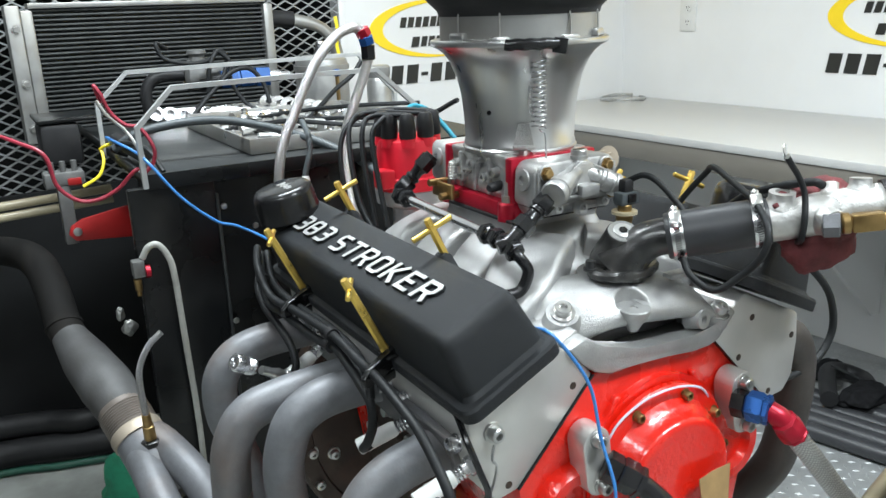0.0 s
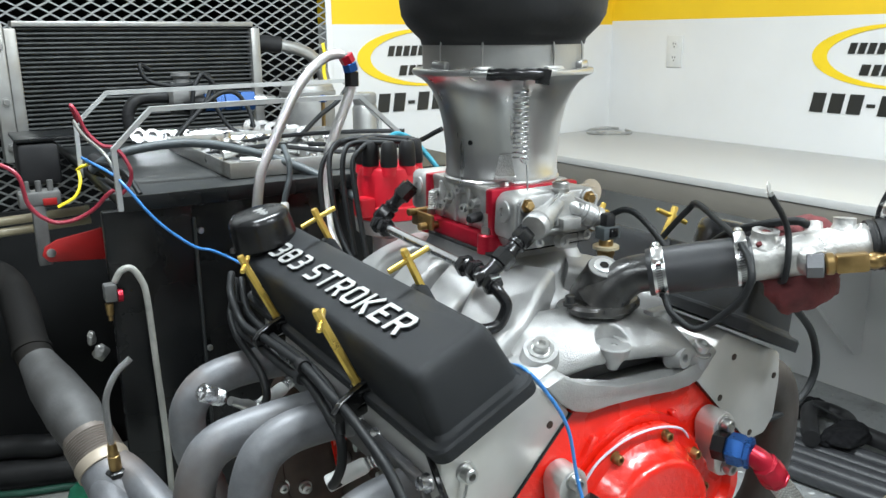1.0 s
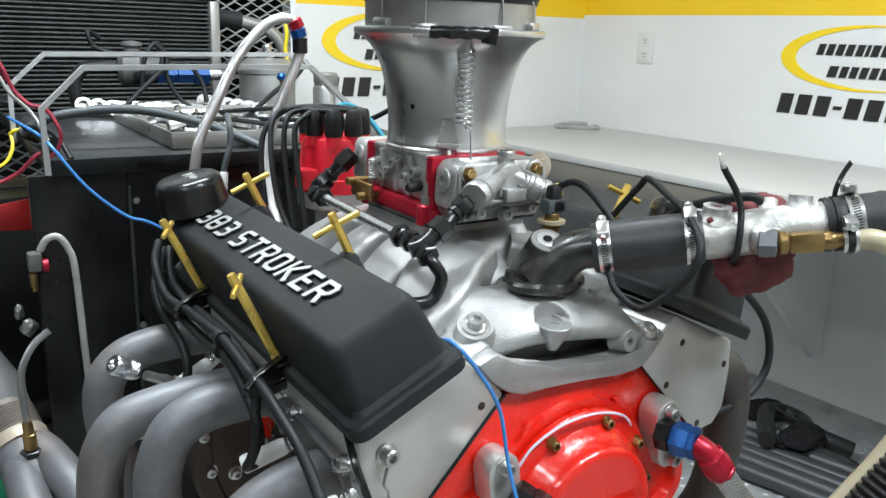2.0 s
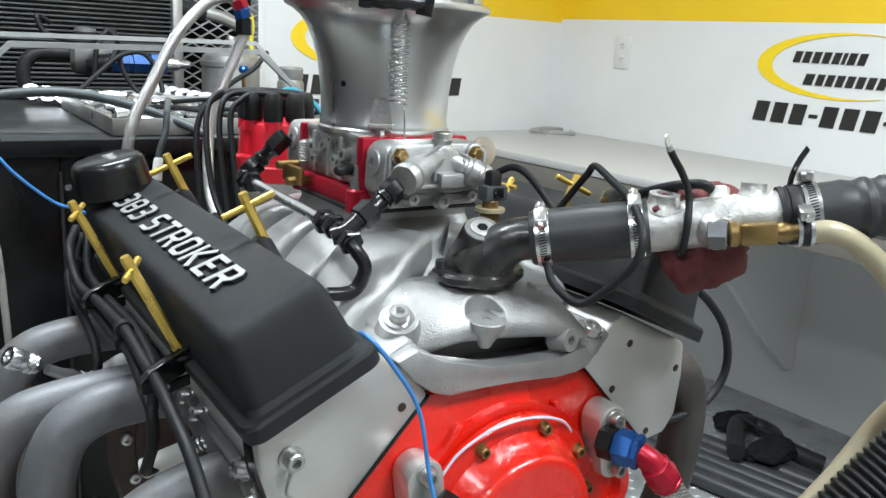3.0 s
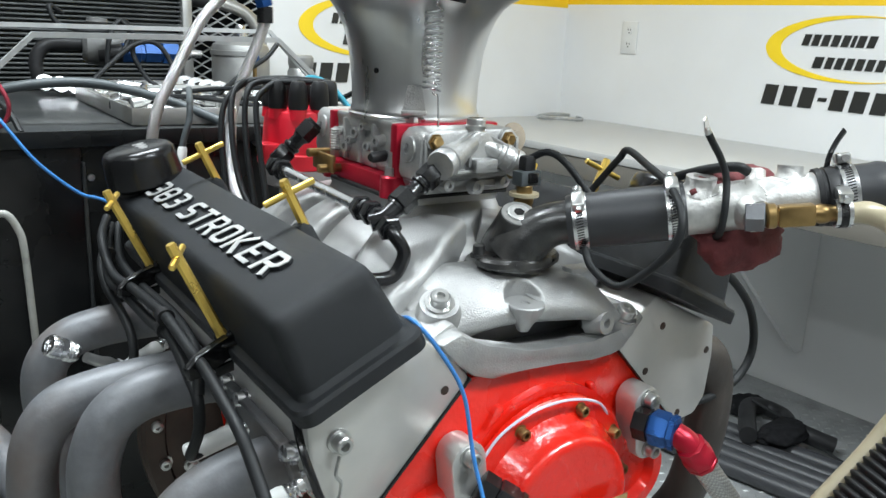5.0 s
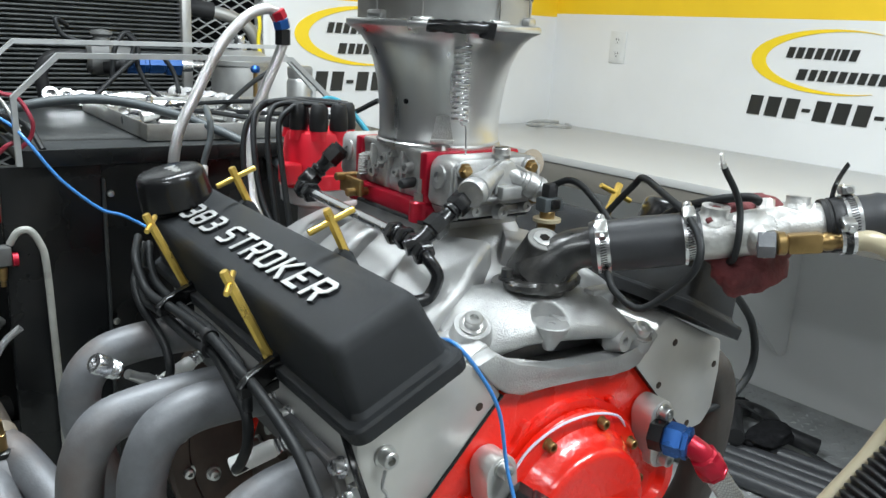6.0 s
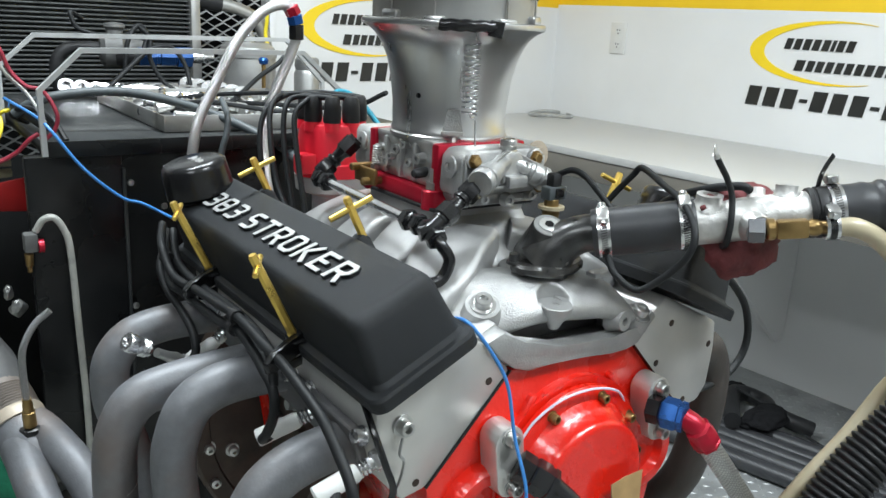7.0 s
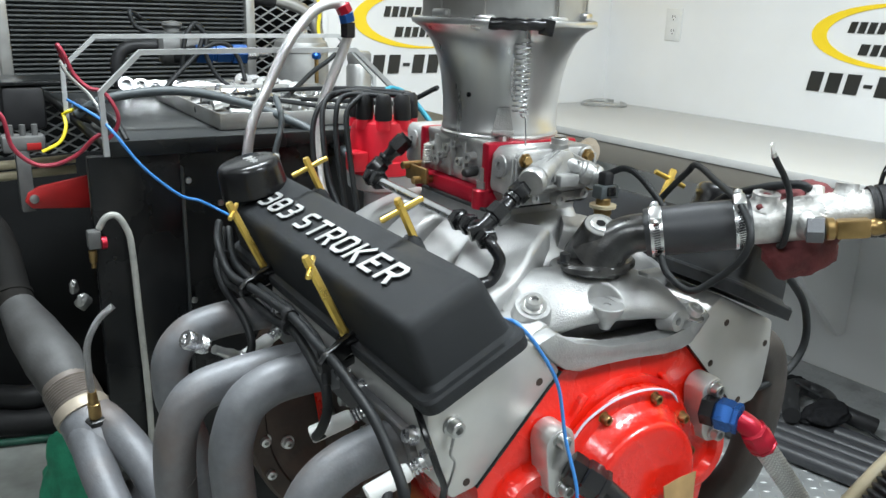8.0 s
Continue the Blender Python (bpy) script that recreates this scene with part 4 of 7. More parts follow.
t = thing("rubber_joint", "rubber joint and loose band clamp before the ribbed hose", "joint", on(0.255))
part("joint", add_lathe(B(), on(0.228), PD, [(0, 0.0205), (0, 0.0255), (0.004, 0.0262), (0.005, 0.0250), (0.007, 0.0250), (0.008, 0.0264), (0.014, 0.0268), (0.018, 0.0255)], 30), M_RUBBER, t)
bm = B()
c = on(0.234) + Vector((0, 0, 0.025))
add_sweep(bm, [c, c + Vector((0.002, 0, 0.012)), c + Vector((0.006, -0.002, 0.024)), c + Vector((0.012, -0.004, 0.034))], 0.0045, 8, 5, squash=0.25)
part("band_tail", bm, M_BLKA, t, "loose slotted band tail")
hose_clamp(on(0.253), PD, 0.0262, (0.1, 0.1, 1))
prof = [(0, 0.022), (0, 0.0255), (0.030, 0.0258), (0.036, 0.0268)]
s = 0.044
while s < 0.28:
    prof += [(s, 0.0250), (s + 0.004, 0.0253), (s + 0.008, 0.0272), (s + 0.012, 0.0272)]
    s += 0.016
solo("ribbed_hose", add_lathe(B(), on(0.244), PD, prof + [(0.30, 0.0245), (0.30, 0.02)], 32), M_HOSE, "ribbed dark grey coolant hose", "hose", "coolant hoses", angle=25)
# ---- carburettor ----
KX, KY = 0.004, 0.252
t = thing("carburetor", "four-barrel carburettor with red base and metering blocks", "carburetor", (KX, KY, 1.132))
part("throttle_base", add_box(B(), (KX, KY, 1.142), (0.136, 0.156, 0.020), None, 0.004), M_REDA, t, "red anodised throttle base")
for sx in (-1, 1):
    for sy in (-1, 1):
        p = (KX + sx * 0.062, KY + sy * 0.066, 1.130)
        part("corner_lug", add_lathe(B(), p, (0, 0, 1), [(0, 0.0125), (0.021, 0.012), (0.023, 0.010), (0.023, 0)], 18), M_REDA, t)
        part("stud", add_lathe(B(), (p[0], p[1], 1.153), (0, 0, 1), [(0, 0.0085), (0.008, 0.0085), (0.0081, 0.0045), (0.024, 0.004), (0.024, 0)], 6), M_STEEL, t, "steel stud and nut")
part("main_body", add_prism(B(), [(KX - 0.058, 1.152), (KX + 0.058, 1.152), (KX + 0.062, 1.165), (KX + 0.056, 1.190), (KX + 0.062, 1.200), (KX + 0.062, 1.207), (KX - 0.062, 1.207), (KX - 0.062, 1.200), (KX - 0.056, 1.190), (KX - 0.062, 1.165)], KY - 0.062, KY + 0.062, 0.003), M_CARB, t, "bare zinc main body")
for y, z, r in ((0.215, 1.184, 0.006), (0.235, 1.176, 0.005), (0.262, 1.188, 0.006), (0.285, 1.170, 0.0065), (0.30, 1.185, 0.005), (0.245, 1.196, 0.004), (0.275, 1.178, 0.004)):
    part("body_boss", add_lathe(B(), (KX - 0.055, y, z), (-1, -0.2, 0), [(0, r * 1.3), (0.008, r), (0.014, r), (0.014, r * 0.5), (0.010, r * 0.5), (0.010, 0)], 14), M_CARB, t)
for y in (0.225, 0.255, 0.290):
    part("body_rib", add_box(B(), (KX - 0.060, y, 1.178), (0.010, 0.006, 0.046), None, 0.002), M_CARB, t)
for s in (-1, 1):
    yc = KY + s * 0.070
    part("metering_block", add_box(B(), (KX, yc, 1.178), (0.128, 0.014, 0.056), None, 0.003), M_REDA, t, "red anodised metering block")
    bowl = part("fuel_bowl", add_prism(B(), [(KX - 0.060, 1.152), (KX + 0.060, 1.152), (KX + 0.063, 1.16), (KX + 0.061, 1.196), (KX + 0.052, 1.205), (KX - 0.052, 1.205), (KX - 0.061, 1.196), (KX - 0.063, 1.16)], KY + s * 0.078, KY + s * 0.118, 0.005), M_CARB, t, "bare zinc fuel bowl")
    for x in (-0.056, -0.038, 0.038, 0.056):
        part("bowl_rib", add_box(B(), (KX + x, KY + s * 0.117, 1.176), (0.004, 0.008, 0.040), None, 0.001), M_CARB, bowl)
    for x, z in ((-0.047, 1.160), (0.050, 1.160), (-0.047, 1.194), (0.042, 1.194)):
        part("screw_boss", add_lathe(B(), (KX + x, KY + s * 0.112, z), (0, s, 0), [(0, 0.0105), (0.010, 0.0098), (0.0105, 0.009), (0.0105, 0)], 18), M_CARB, bowl)
        part("bowl_screw", add_lathe(B(), (KX + x, KY + s * 0.1225, z), (0, s, 0), [(0, 0.0085), (0.0012, 0.0085), (0.0013, 0.0066), (0.006, 0.0062), (0.007, 0.005), (0.007, 0)], 6), M_BRASS, bowl, "dull gold hex screw")
    part("sight_plug", add_lathe(B(), (KX - 0.058, KY + s * 0.098, 1.184), (-1, 0, 0.1), [(0, 0.013), (0.006, 0.0125), (0.007, 0.010), (0.007, 0.005), (0.004, 0.0045), (0.004, 0)], 20), M_CARB, bowl)
    if s > 0:
        part("needle_seat", add_lathe(B(), (KX + 0.030, KY + s * 0.098, 1.204), (0, 0, 1), [(0, 0.009), (0.006, 0.009), (0.007, 0.007), (0.012, 0.0065), (0.012, 0)], 14), M_CARB, bowl)
# twin inlet horns cast on the front bowl
AP = Vector((KX + 0.004, 0.136, 1.193))
for e, r in ((Vector((-0.053, 0.104, 1.175)), 0.0128), (Vector((0.052, 0.116, 1.169)), 0.0118)):
    d = e - AP
    n = d.length
    horn = part("inlet_horn", add_lathe(B(), AP, d, [(0, r * 0.70), (n * 0.30, r * 0.80), (n * 0.50, r * 0.86), (n * 0.52, r * 0.98), (n - 0.022, r * 1.00), (n - 0.021, r * 1.16), (n - 0.013, r * 1.18), (n - 0.012, r * 1.06), (n - 0.009, r * 1.06), (n - 0.008, r * 1.20), (n - 0.002, r * 1.20), (n, r * 1.10), (n, r * 0.7)], 26), M_CARB, t, "bare zinc inlet horn")
    up = Vector((0, -0.25, 1))
    sd2 = d.normalized().cross(up).normalized()
    mm = Matrix((d.normalized(), sd2, sd2.cross(d.normalized()))).transposed().to_4x4()
    mm.translation = AP + d * 0.42
    part("horn_rib", add_box(B(), (0, 0, 0.010), (n * 0.72, 0.0035, 0.006), mm, 0.001), M_CARB, horn)
    part("horn_rib", add_box(B(), (0, 0, -0.011), (n * 0.80, 0.0035, 0.009), mm, 0.001), M_CARB, horn)
part("horn_web", add_prism(B(), [(KX - 0.034, 1.158), (KX + 0.038, 1.156), (KX + 0.040, 1.176), (KX + 0.012, 1.203), (KX - 0.002, 1.203), (KX - 0.036, 1.180)], 0.124, 0.138, 0.003), M_CARB, t)
part("web_boss", add_box(B(), (KX + 0.005, 0.1195, 1.170), (0.027, 0.014, 0.014), None, 0.002), M_CARB, t)
for x in (-0.012, 0.022):
    part("web_rib", add_box(B(), (KX + x, 0.122, 1.180), (0.0035, 0.008, 0.022), None, 0.001), M_CARB, t)
part("web_rib", add_box(B(), (KX, 0.122, 1.164), (0.085, 0.006, 0.004), None, 0.001), M_CARB, t)
for x, z, r in ((-0.030, 1.150, 0.006), (0.006, 1.146, 0.007), (0.040, 1.150, 0.006)):
    part("bowl_boss", add_lathe(B(), (KX + x, 0.136, z), (0, -1, 0), [(0, r * 1.3), (0.006, r), (0.009, r), (0.009, r * 0.5), (0.006, r * 0.45), (0.006, 0)], 14), M_CARB, t)
part("bowl_skirt", add_prism(B(), [(KX - 0.052, 1.140), (KX + 0.050, 1.140), (KX + 0.058, 1.153), (KX - 0.060, 1.153)], 0.138, 0.172, 0.003), M_CARB, t)
part("adjuster", add_lathe(B(), (KX + 0.005, 0.136, 1.198), (0, 0, 1), [(0, 0.0110), (0.006, 0.0095), (0.008, 0.0105), (0.0105, 0.0105), (0.011, 0.0098), (0.0165, 0.0098), (0.0175, 0.0090), (0.0175, 0)], 24), M_STEEL, t, "slotted float adjuster screw")
part("adjuster_slot", add_box(B(), (KX + 0.005, 0.136, 1.2157), (0.016, 0.0022, 0.001), Matrix.Identity(4), 0), M_BLKA, t)
lv = part("throttle_lever", add_box(B(), (KX - 0.082, KY + 0.052, 1.150), (0.006, 0.050, 0.020), None, 0.002), M_BRASS, t, "yellow zinc throttle lever")
part("lever_spring", add_lathe(B(), (KX - 0.074, KY + 0.040, 1.165), (0, 0, 1), [(0, 0.006)] + [(0.003 * i + (0.0015 if k else 0), 0.006 if k else 0.0048) for i in range(8) for k in (0, 1)] + [(0.026, 0)], 12), M_STEEL, lv, "small copper-coloured spring")
for dz in (-0.006, 0.008):
    part("link_pin", add_cyl(B(), (KX - 0.095, KY + 0.052 + dz * 2, 1.150 + dz), (KX - 0.062, KY + 0.052 + dz * 2, 1.150 + dz), 0.005, 12, bev=0.001), M_BRASS, lv)
part("choke_lever", add_lathe(B(), (0.091, 0.178, 1.188), (0.0, -0.98, 0.15), [(0, 0.0165), (0.0025, 0.0165), (0.0027, 0.008), (0.009, 0.007), (0.009, 0)], 20), M_COLLAR, t, "tan zinc lever disc")
part("choke_shaft", add_cyl(B(), (0.060, 0.186, 1.188), (0.098, 0.176, 1.186), 0.0035, 10), M_STEEL, t)
part("choke_arm", add_box(B(), (0.062, 0.172, 1.197), (0.040, 0.004, 0.008), None, 0.001), M_COLLAR, t)
part("vacuum_cap", add_lathe(B(), (KX - 0.060, KY - 0.048, 1.170), (-1, -0.3, 0), [(0, 0.006), (0.018, 0.006), (0.022, 0.004), (0.023, 0)], 12), M_RUBBER, t, "black rubber cap")

# ---- velocity stack and duct ----
t = thing("velocity_stack", "spun aluminium velocity stack clamped on the carburettor", "intake stack", (IX, IY, 1.207))
part("bell", add_lathe(B(), (IX, IY, 1.205), (0, 0, 1), [(0, 0.066), (0, 0.0715), (0.004, 0.0725), (0.006, 0.0705), (0.010, 0.0705), (0.012, 0.0692), (0.040, 0.0700), (0.070, 0.0735), (0.092, 0.079), (0.108, 0.086), (0.118, 0.093), (0.124, 0.100), (0.127, 0.106), (0.129, 0.1095), (0.132, 0.1105), (0.135, 0.1095), (0.136, 0.107), (0.134, 0.103), (0.130, 0.100), (0.124, 0.094), (0.100, 0.078), (0.0, 0.062)], 72), M_SPUN, t)
part("collar_band", add_lathe(B(), (IX, IY, 1.336), (0, 0, 1), [(0, 0.094), (0, 0.0975), (0.036, 0.0975), (0.036, 0.094)], 64), M_RADT, t, "thin aluminium collar band")
cd = Vector((-0.5, -0.866, 0))
sd = Vector((0.866, -0.5, 0))


def around(a, r, z):
    """A point round the stack; a: degrees from the side that faces the aisle."""
    q = cd * math.cos(radians(a)) + sd * math.sin(radians(a))
    return Vector((IX, IY, z)) + q * r


for a, z in ((-18, 1.340), (30, 1.340), (62, 1.345), (-50, 1.345)):
    p = around(a, 0.100, z)
    mm = Matrix((sd * math.cos(radians(a)) - cd * math.sin(radians(a)), cd * math.cos(radians(a)) + sd * math.sin(radians(a)), Vector((0, 0, 1)))).transposed().to_4x4()
    mm.translation = p
    part("clip", add_box(B(), (0, 0, 0), (0.024, 0.010, 0.010), mm, 0.003), M_SPUN, t)
    part("clip_wire", tube([p, p + Vector((0, 0, 0.020)), around(a, 0.098, 1.372)], 0.0012, 6, 3), M_STEEL, t)
part("hole", add_lathe(B(), around(-36, 0.0695, 1.256), around(-36, 1, 0) - around(-36, 0, 0), [(0, 0.003), (0.0026, 0.003), (0.0026, 0)], 12), M_BLKA, t, "small drilled hole")
# black tape strip on the rim
wrap = [around(a, 0.1050, 1.3365 + 0.0006 * math.sin(a * 0.7)) for a in range(-14, 22, 3)]
part("tape", tube(wrap, 0.0066, 14, 3), M_BLKA, t, "black tape holding the spring")
part("tape_end", add_box(B(), (0, 0, 0), (0.016, 0.0016, 0.017), Matrix.Translation(around(19, 0.1105, 1.334)) @ Matrix.Rotation(radians(-38), 4, "Z") @ Matrix.Rotation(radians(9), 4, "Y"), 0.0006), M_BLKA, t)
# return spring
SA = 9
pts = [around(SA, 0.100, 1.330), around(SA, 0.098, 1.322)]
N = 14
for i in range(N * 10 + 1):
    f = i / (N * 10)
    c = around(SA, 0.090, 1.318 - 0.078 * f)
    q = 2 * math.pi * N * f
    pts.append(c + (sd * math.cos(q) + cd * math.sin(q)) * 0.0085)
part("spring", tube(pts, 0.0012, 6, 1), M_CHROME, t, "bright coil return spring")
part("spring_wire", tube([around(SA, 0.090, 1.240), around(SA + 2, 0.092, 1.236), around(SA + 4, 0.094, 1.232), around(SA + 4, 0.100, 1.18), around(SA + 5, 0.104, 1.165)], 0.0011, 6, 4), M_CHROME, t)
mm = Matrix((sd, cd, Vector((0, 0, 1)))).transposed().to_4x4()
mm.translation = around(-2, 0.074, 1.216)
br = part("bracket", add_box(B(), (0, 0, 0), (0.026, 0.008, 0.005), mm, 0.001), M_CARB, t)
part("bracket_plate", add_plane_prism(B(), [(-0.012, 0.002), (0.012, 0.002), (0.007, 0.028), (-0.007, 0.028)], mm @ Matrix(((1, 0, 0, 0), (0, 0, 1, 0), (0, 1, 0, 0), (0, 0, 0, 1))), 0.002), M_CARB, br)
part("bracket_bolt", add_lathe(B(), mm @ Vector((0, 0, -0.004)), (0, 0, -1), [(0, 0.005), (0.006, 0.005), (0.006, 0)], 6), M_STEEL, br)
t = thing("air_duct", "black rubber air duct boot above the stack", "duct", (IX, IY, 1.37))
part("boot", add_lathe(B(), (IX, IY, 1.368), (0, 0, 1), [(0, 0.094), (0, 0.0985), (0.006, 0.100), (0.012, 0.106), (0.022, 0.116), (0.034, 0.1225), (0.050, 0.1245), (0.085, 0.1245), (0.10, 0.120), (0.115, 0.105), (0.12, 0.095)], 64), M_RUBBER, t)
part("duct_pipe", add_lathe(B(), (IX, IY, 1.48), (0, 0, 1), [(0, 0.09), (0, 0.1), (CEIL - 1.48, 0.1), (CEIL - 1.48, 0.09)], 40), M_RUBBER, t)

# ---- fuel log ----
t = thing("fuel_line", "carburettor fuel line with black fittings and a steel tube", "fuel line", (-0.09, 0.15, 1.13))


def fit(p, q, r, name="fitting", material=None, label=""):
    """A hose end in three steps between two points."""
    p, q = Vector(p), Vector(q)
    h = (q - p).length
    o = part(name, add_lathe(B(), p, q - p, [(0, r * 0.78), (h * 0.40, r * 0.80), (h * 0.42, r * 0.92), (h * 0.46, r * 0.92), (h * 0.48, r * 0.72), (h * 0.60, r * 0.72), (h * 0.64, r * 0.86), (h, r * 0.84)], 16), material or M_BLKA, t, label)
    for f0, f1, k in ((0.06, 0.36, 1.06), (0.66, 0.95, 1.10)):
        part("hex_nut", hexa(p.lerp(q, f0), p.lerp(q, f1), r * k, 0.0014), material or M_BLKA, o)
    return o


A0, A1 = Vector((-0.046, 0.117, 1.171)), Vector((-0.107, 0.115, 1.127))
fit(A0, A0.lerp(A1, 0.8), 0.0115)
part("elbow", tube([A0.lerp(A1, 0.75), A1, A1 + Vector((-0.012, 0.004, -0.004))], 0.009, 12, 5), M_BLKA, t)
C0, C1 = A1 + Vector((-0.002, 0.012, 0.001)), Vector((-0.112, 0.370, 1.137))
fit(C0, C0.lerp(C1, 0.14), 0.0115)
part("steel_tube", add_cyl(B(), C0.lerp(C1, 0.12), C0.lerp(C1, 0.88), 0.0060, 18), M_CHROME, t, "polished steel tube")
fit(C1, C0.lerp(C1, 0.86), 0.0115)
D1 = Vector((-0.066, 0.352, 1.188))
fit(C1, D1, 0.0115)
E0 = A1 + Vector((-0.001, -0.020, -0.010))
part("elbow", tube([A1, E0, E0 + Vector((0.008, -0.007, -0.017)), E0 + Vector((0.001, -0.006, -0.036)), E0 + Vector((-0.010, -0.004, -0.041)), E0 + Vector((-0.026, 0.0, -0.041))], 0.0066, 14, 6), M_BLKA, t, "glossy black bent hose")
fit(A1 + Vector((-0.001, 0.012, 0.001)), A1 + Vector((-0.001, -0.018, -0.008)), 0.0115)

# ---- distributor ----
DX, DY = 0.001, 0.548
t = thing("distributor", "large red distributor cap with black plug wire boots", "distributor", (DX, DY, 1.09))
part("base", add_lathe(B(), (DX, DY, 1.02), (0, 0, 1), [(0, 0.03), (0.05, 0.03), (0.06, 0.055), (0.082, 0.057), (0.084, 0.05)], 32), M_CAST, t)
cap = part("cap", add_lathe(B(), (DX, DY, 1.103), (0, 0, 1), [(0, 0.056), (0.02, 0.0575), (0.022, 0.054), (0.070, 0.050), (0.078, 0.047), (0.082, 0.040), (0.082, 0)], 40), M_REDP, t, "bright red plastic cap")
for i in range(8):
    a = 2 * math.pi * i / 8 + 0.3
    x, y = DX + 0.040 * math.cos(a), DY + 0.040 * math.sin(a)
    part("tower", add_lathe(B(), (x, y, 1.172), (0, 0, 1), [(0, 0.0135), (0.022, 0.011), (0.022, 0)], 14), M_REDP, cap)
    part("boot", add_lathe(B(), (x, y, 1.186), (0, 0, 1), [(0, 0.0125), (0.004, 0.0135), (0.022, 0.0125), (0.034, 0.011), (0.038, 0.008), (0.039, 0)], 14), M_RUBBER, cap)
part("side_terminal", add_box(B(), (DX - 0.055, DY - 0.02, 1.125), (0.026, 0.03, 0.030), None, 0.004), M_REDP, cap)
for k, (i, pts) in enumerate([
    (0, [(-0.055, 0.53, 1.214), (-0.072, 0.525, 1.196), (-0.076, 0.51, 1.15), (-0.076, 0.48, 1.06)]),
    (1, [(-0.055, 0.555, 1.220), (-0.078, 0.545, 1.204), (-0.086, 0.53, 1.15), (-0.086, 0.50, 1.06)]),
    (2, [(-0.04, 0.60, 1.220), (-0.080, 0.585, 1.208), (-0.095, 0.56, 1.16), (-0.096, 0.53, 1.09), (-0.09, 0.48, 1.04)]),
    (3, [(-0.01, 0.60, 1.222), (-0.065, 0.60, 1.212), (-0.098, 0.59, 1.17), (-0.104, 0.56, 1.06)]),
]):
    solo("plug_wire", tube([(DX + 0.04 * math.cos(0.3 + math.pi * (k + 4) / 4), DY + 0.04 * math.sin(0.3 + math.pi * (k + 4) / 4), 1.222)] + pts, 0.0042, 10, 8), M_CABLE, "black spark plug wire dropping from the distributor", "wire", "spark plug wires")
for k, pts in enumerate([
    [(0.02, 0.595, 1.215), (0.05, 0.61, 1.222), (0.08, 0.60, 1.205), (0.11, 0.56, 1.15), (0.13, 0.5, 1.08)],
]):
    solo("plug_wire", tube(pts, 0.0045, 10, 8), M_TEAL, "teal spark plug wire behind the distributor cap", "wire", "spark plug wires")
# extra castings on the fuel bowls
for s in (-1, 1):
    bo = thing("accelerator_pump", "small pump cover under the fuel bowl", "pump", (KX, KY + s * 0.1, 1.145), "accelerator pumps")
    part("pump_cover", add_lathe(B(), (KX + 0.028, KY + s * 0.098, 1.152), (0, 0, -1), [(0, 0.020), (0.006, 0.020), (0.010, 0.014), (0.012, 0)], 20), M_CARB, bo)
    part("pump_arm", add_box(B(), (KX + 0.012, KY + s * 0.104, 1.139), (0.085, 0.012, 0.003), None, 0.001), M_BLKA, bo, "black pump arm")
# ---- exhaust headers ----
t = thing("exhaust_header", "grey coated long-tube exhaust header", "header", (-0.33, 0.25, 0.85), "exhaust headers")
part("flange", add_plane_prism(B(), [(0.03, -0.028), (0.46, -0.028), (0.46, 0.028), (0.03, 0.028)], Matrix(((0, -0.30, -1, -0.228), (1, 0, 0, 0), (0, 0.95, -0.2, 0.945), (0, 0, 0, 1))), 0.010, 0.002), M_HEADER, t)
TR = 0.0235
TUBES = [
    [(-0.232, 0.43, 0.948), (-0.27, 0.43, 0.948), (-0.305, 0.43, 0.946), (-0.337, 0.43, 0.938), (-0.358, 0.43, 0.920), (-0.368, 0.43, 0.893), (-0.367, 0.43, 0.853), (-0.358, 0.43, 0.82), (-0.345, 0.425, 0.77), (-0.341, 0.42, 0.70), (-0.36, 0.48, 0.64), (-0.40, 0.60, 0.62)],
    [(-0.232, 0.275, 0.942), (-0.262, 0.275, 0.941), (-0.30, 0.275, 0.939), (-0.34, 0.275, 0.935), (-0.369, 0.275, 0.928), (-0.387, 0.275, 0.912), (-0.399, 0.275, 0.882), (-0.403, 0.275, 0.84), (-0.402, 0.28, 0.79), (-0.40, 0.30, 0.72), (-0.405, 0.38, 0.65), (-0.42, 0.52, 0.62)],
    [(-0.232, 0.205, 0.957), (-0.268, 0.205, 0.959), (-0.311, 0.205, 0.955), (-0.34, 0.205, 0.938), (-0.355, 0.205, 0.905), (-0.359, 0.205, 0.872), (-0.356, 0.207, 0.827), (-0.352, 0.215, 0.77), (-0.36, 0.26, 0.69), (-0.385, 0.40, 0.62), (-0.40, 0.55, 0.60)],
    [(-0.232, 0.062, 0.937), (-0.252, 0.062, 0.936), (-0.284, 0.062, 0.930), (-0.311, 0.062, 0.917), (-0.328, 0.062, 0.897), (-0.338, 0.064, 0.865), (-0.342, 0.07, 0.82), (-0.35, 0.12, 0.72), (-0.38, 0.30, 0.62), (-0.42, 0.50, 0.60)],
]
for p in TUBES:
    part("primary_tube", tube(p, TR, 24, 8), M_HEADER, t)
CA, CB = Vector((-0.412, 0.575, 0.632)), Vector((-0.449, 0.702, 0.721))
cd2 = (CB - CA).normalized()
L = (CB - CA).length
part("collector", add_lathe(B(), CA, cd2, [(L * 0.30, 0.030), (L * 0.45, 0.038), (L * 0.6, 0.041), (L * 0.85, 0.040), (L, 0.039)], 36), M_HEADER, t)
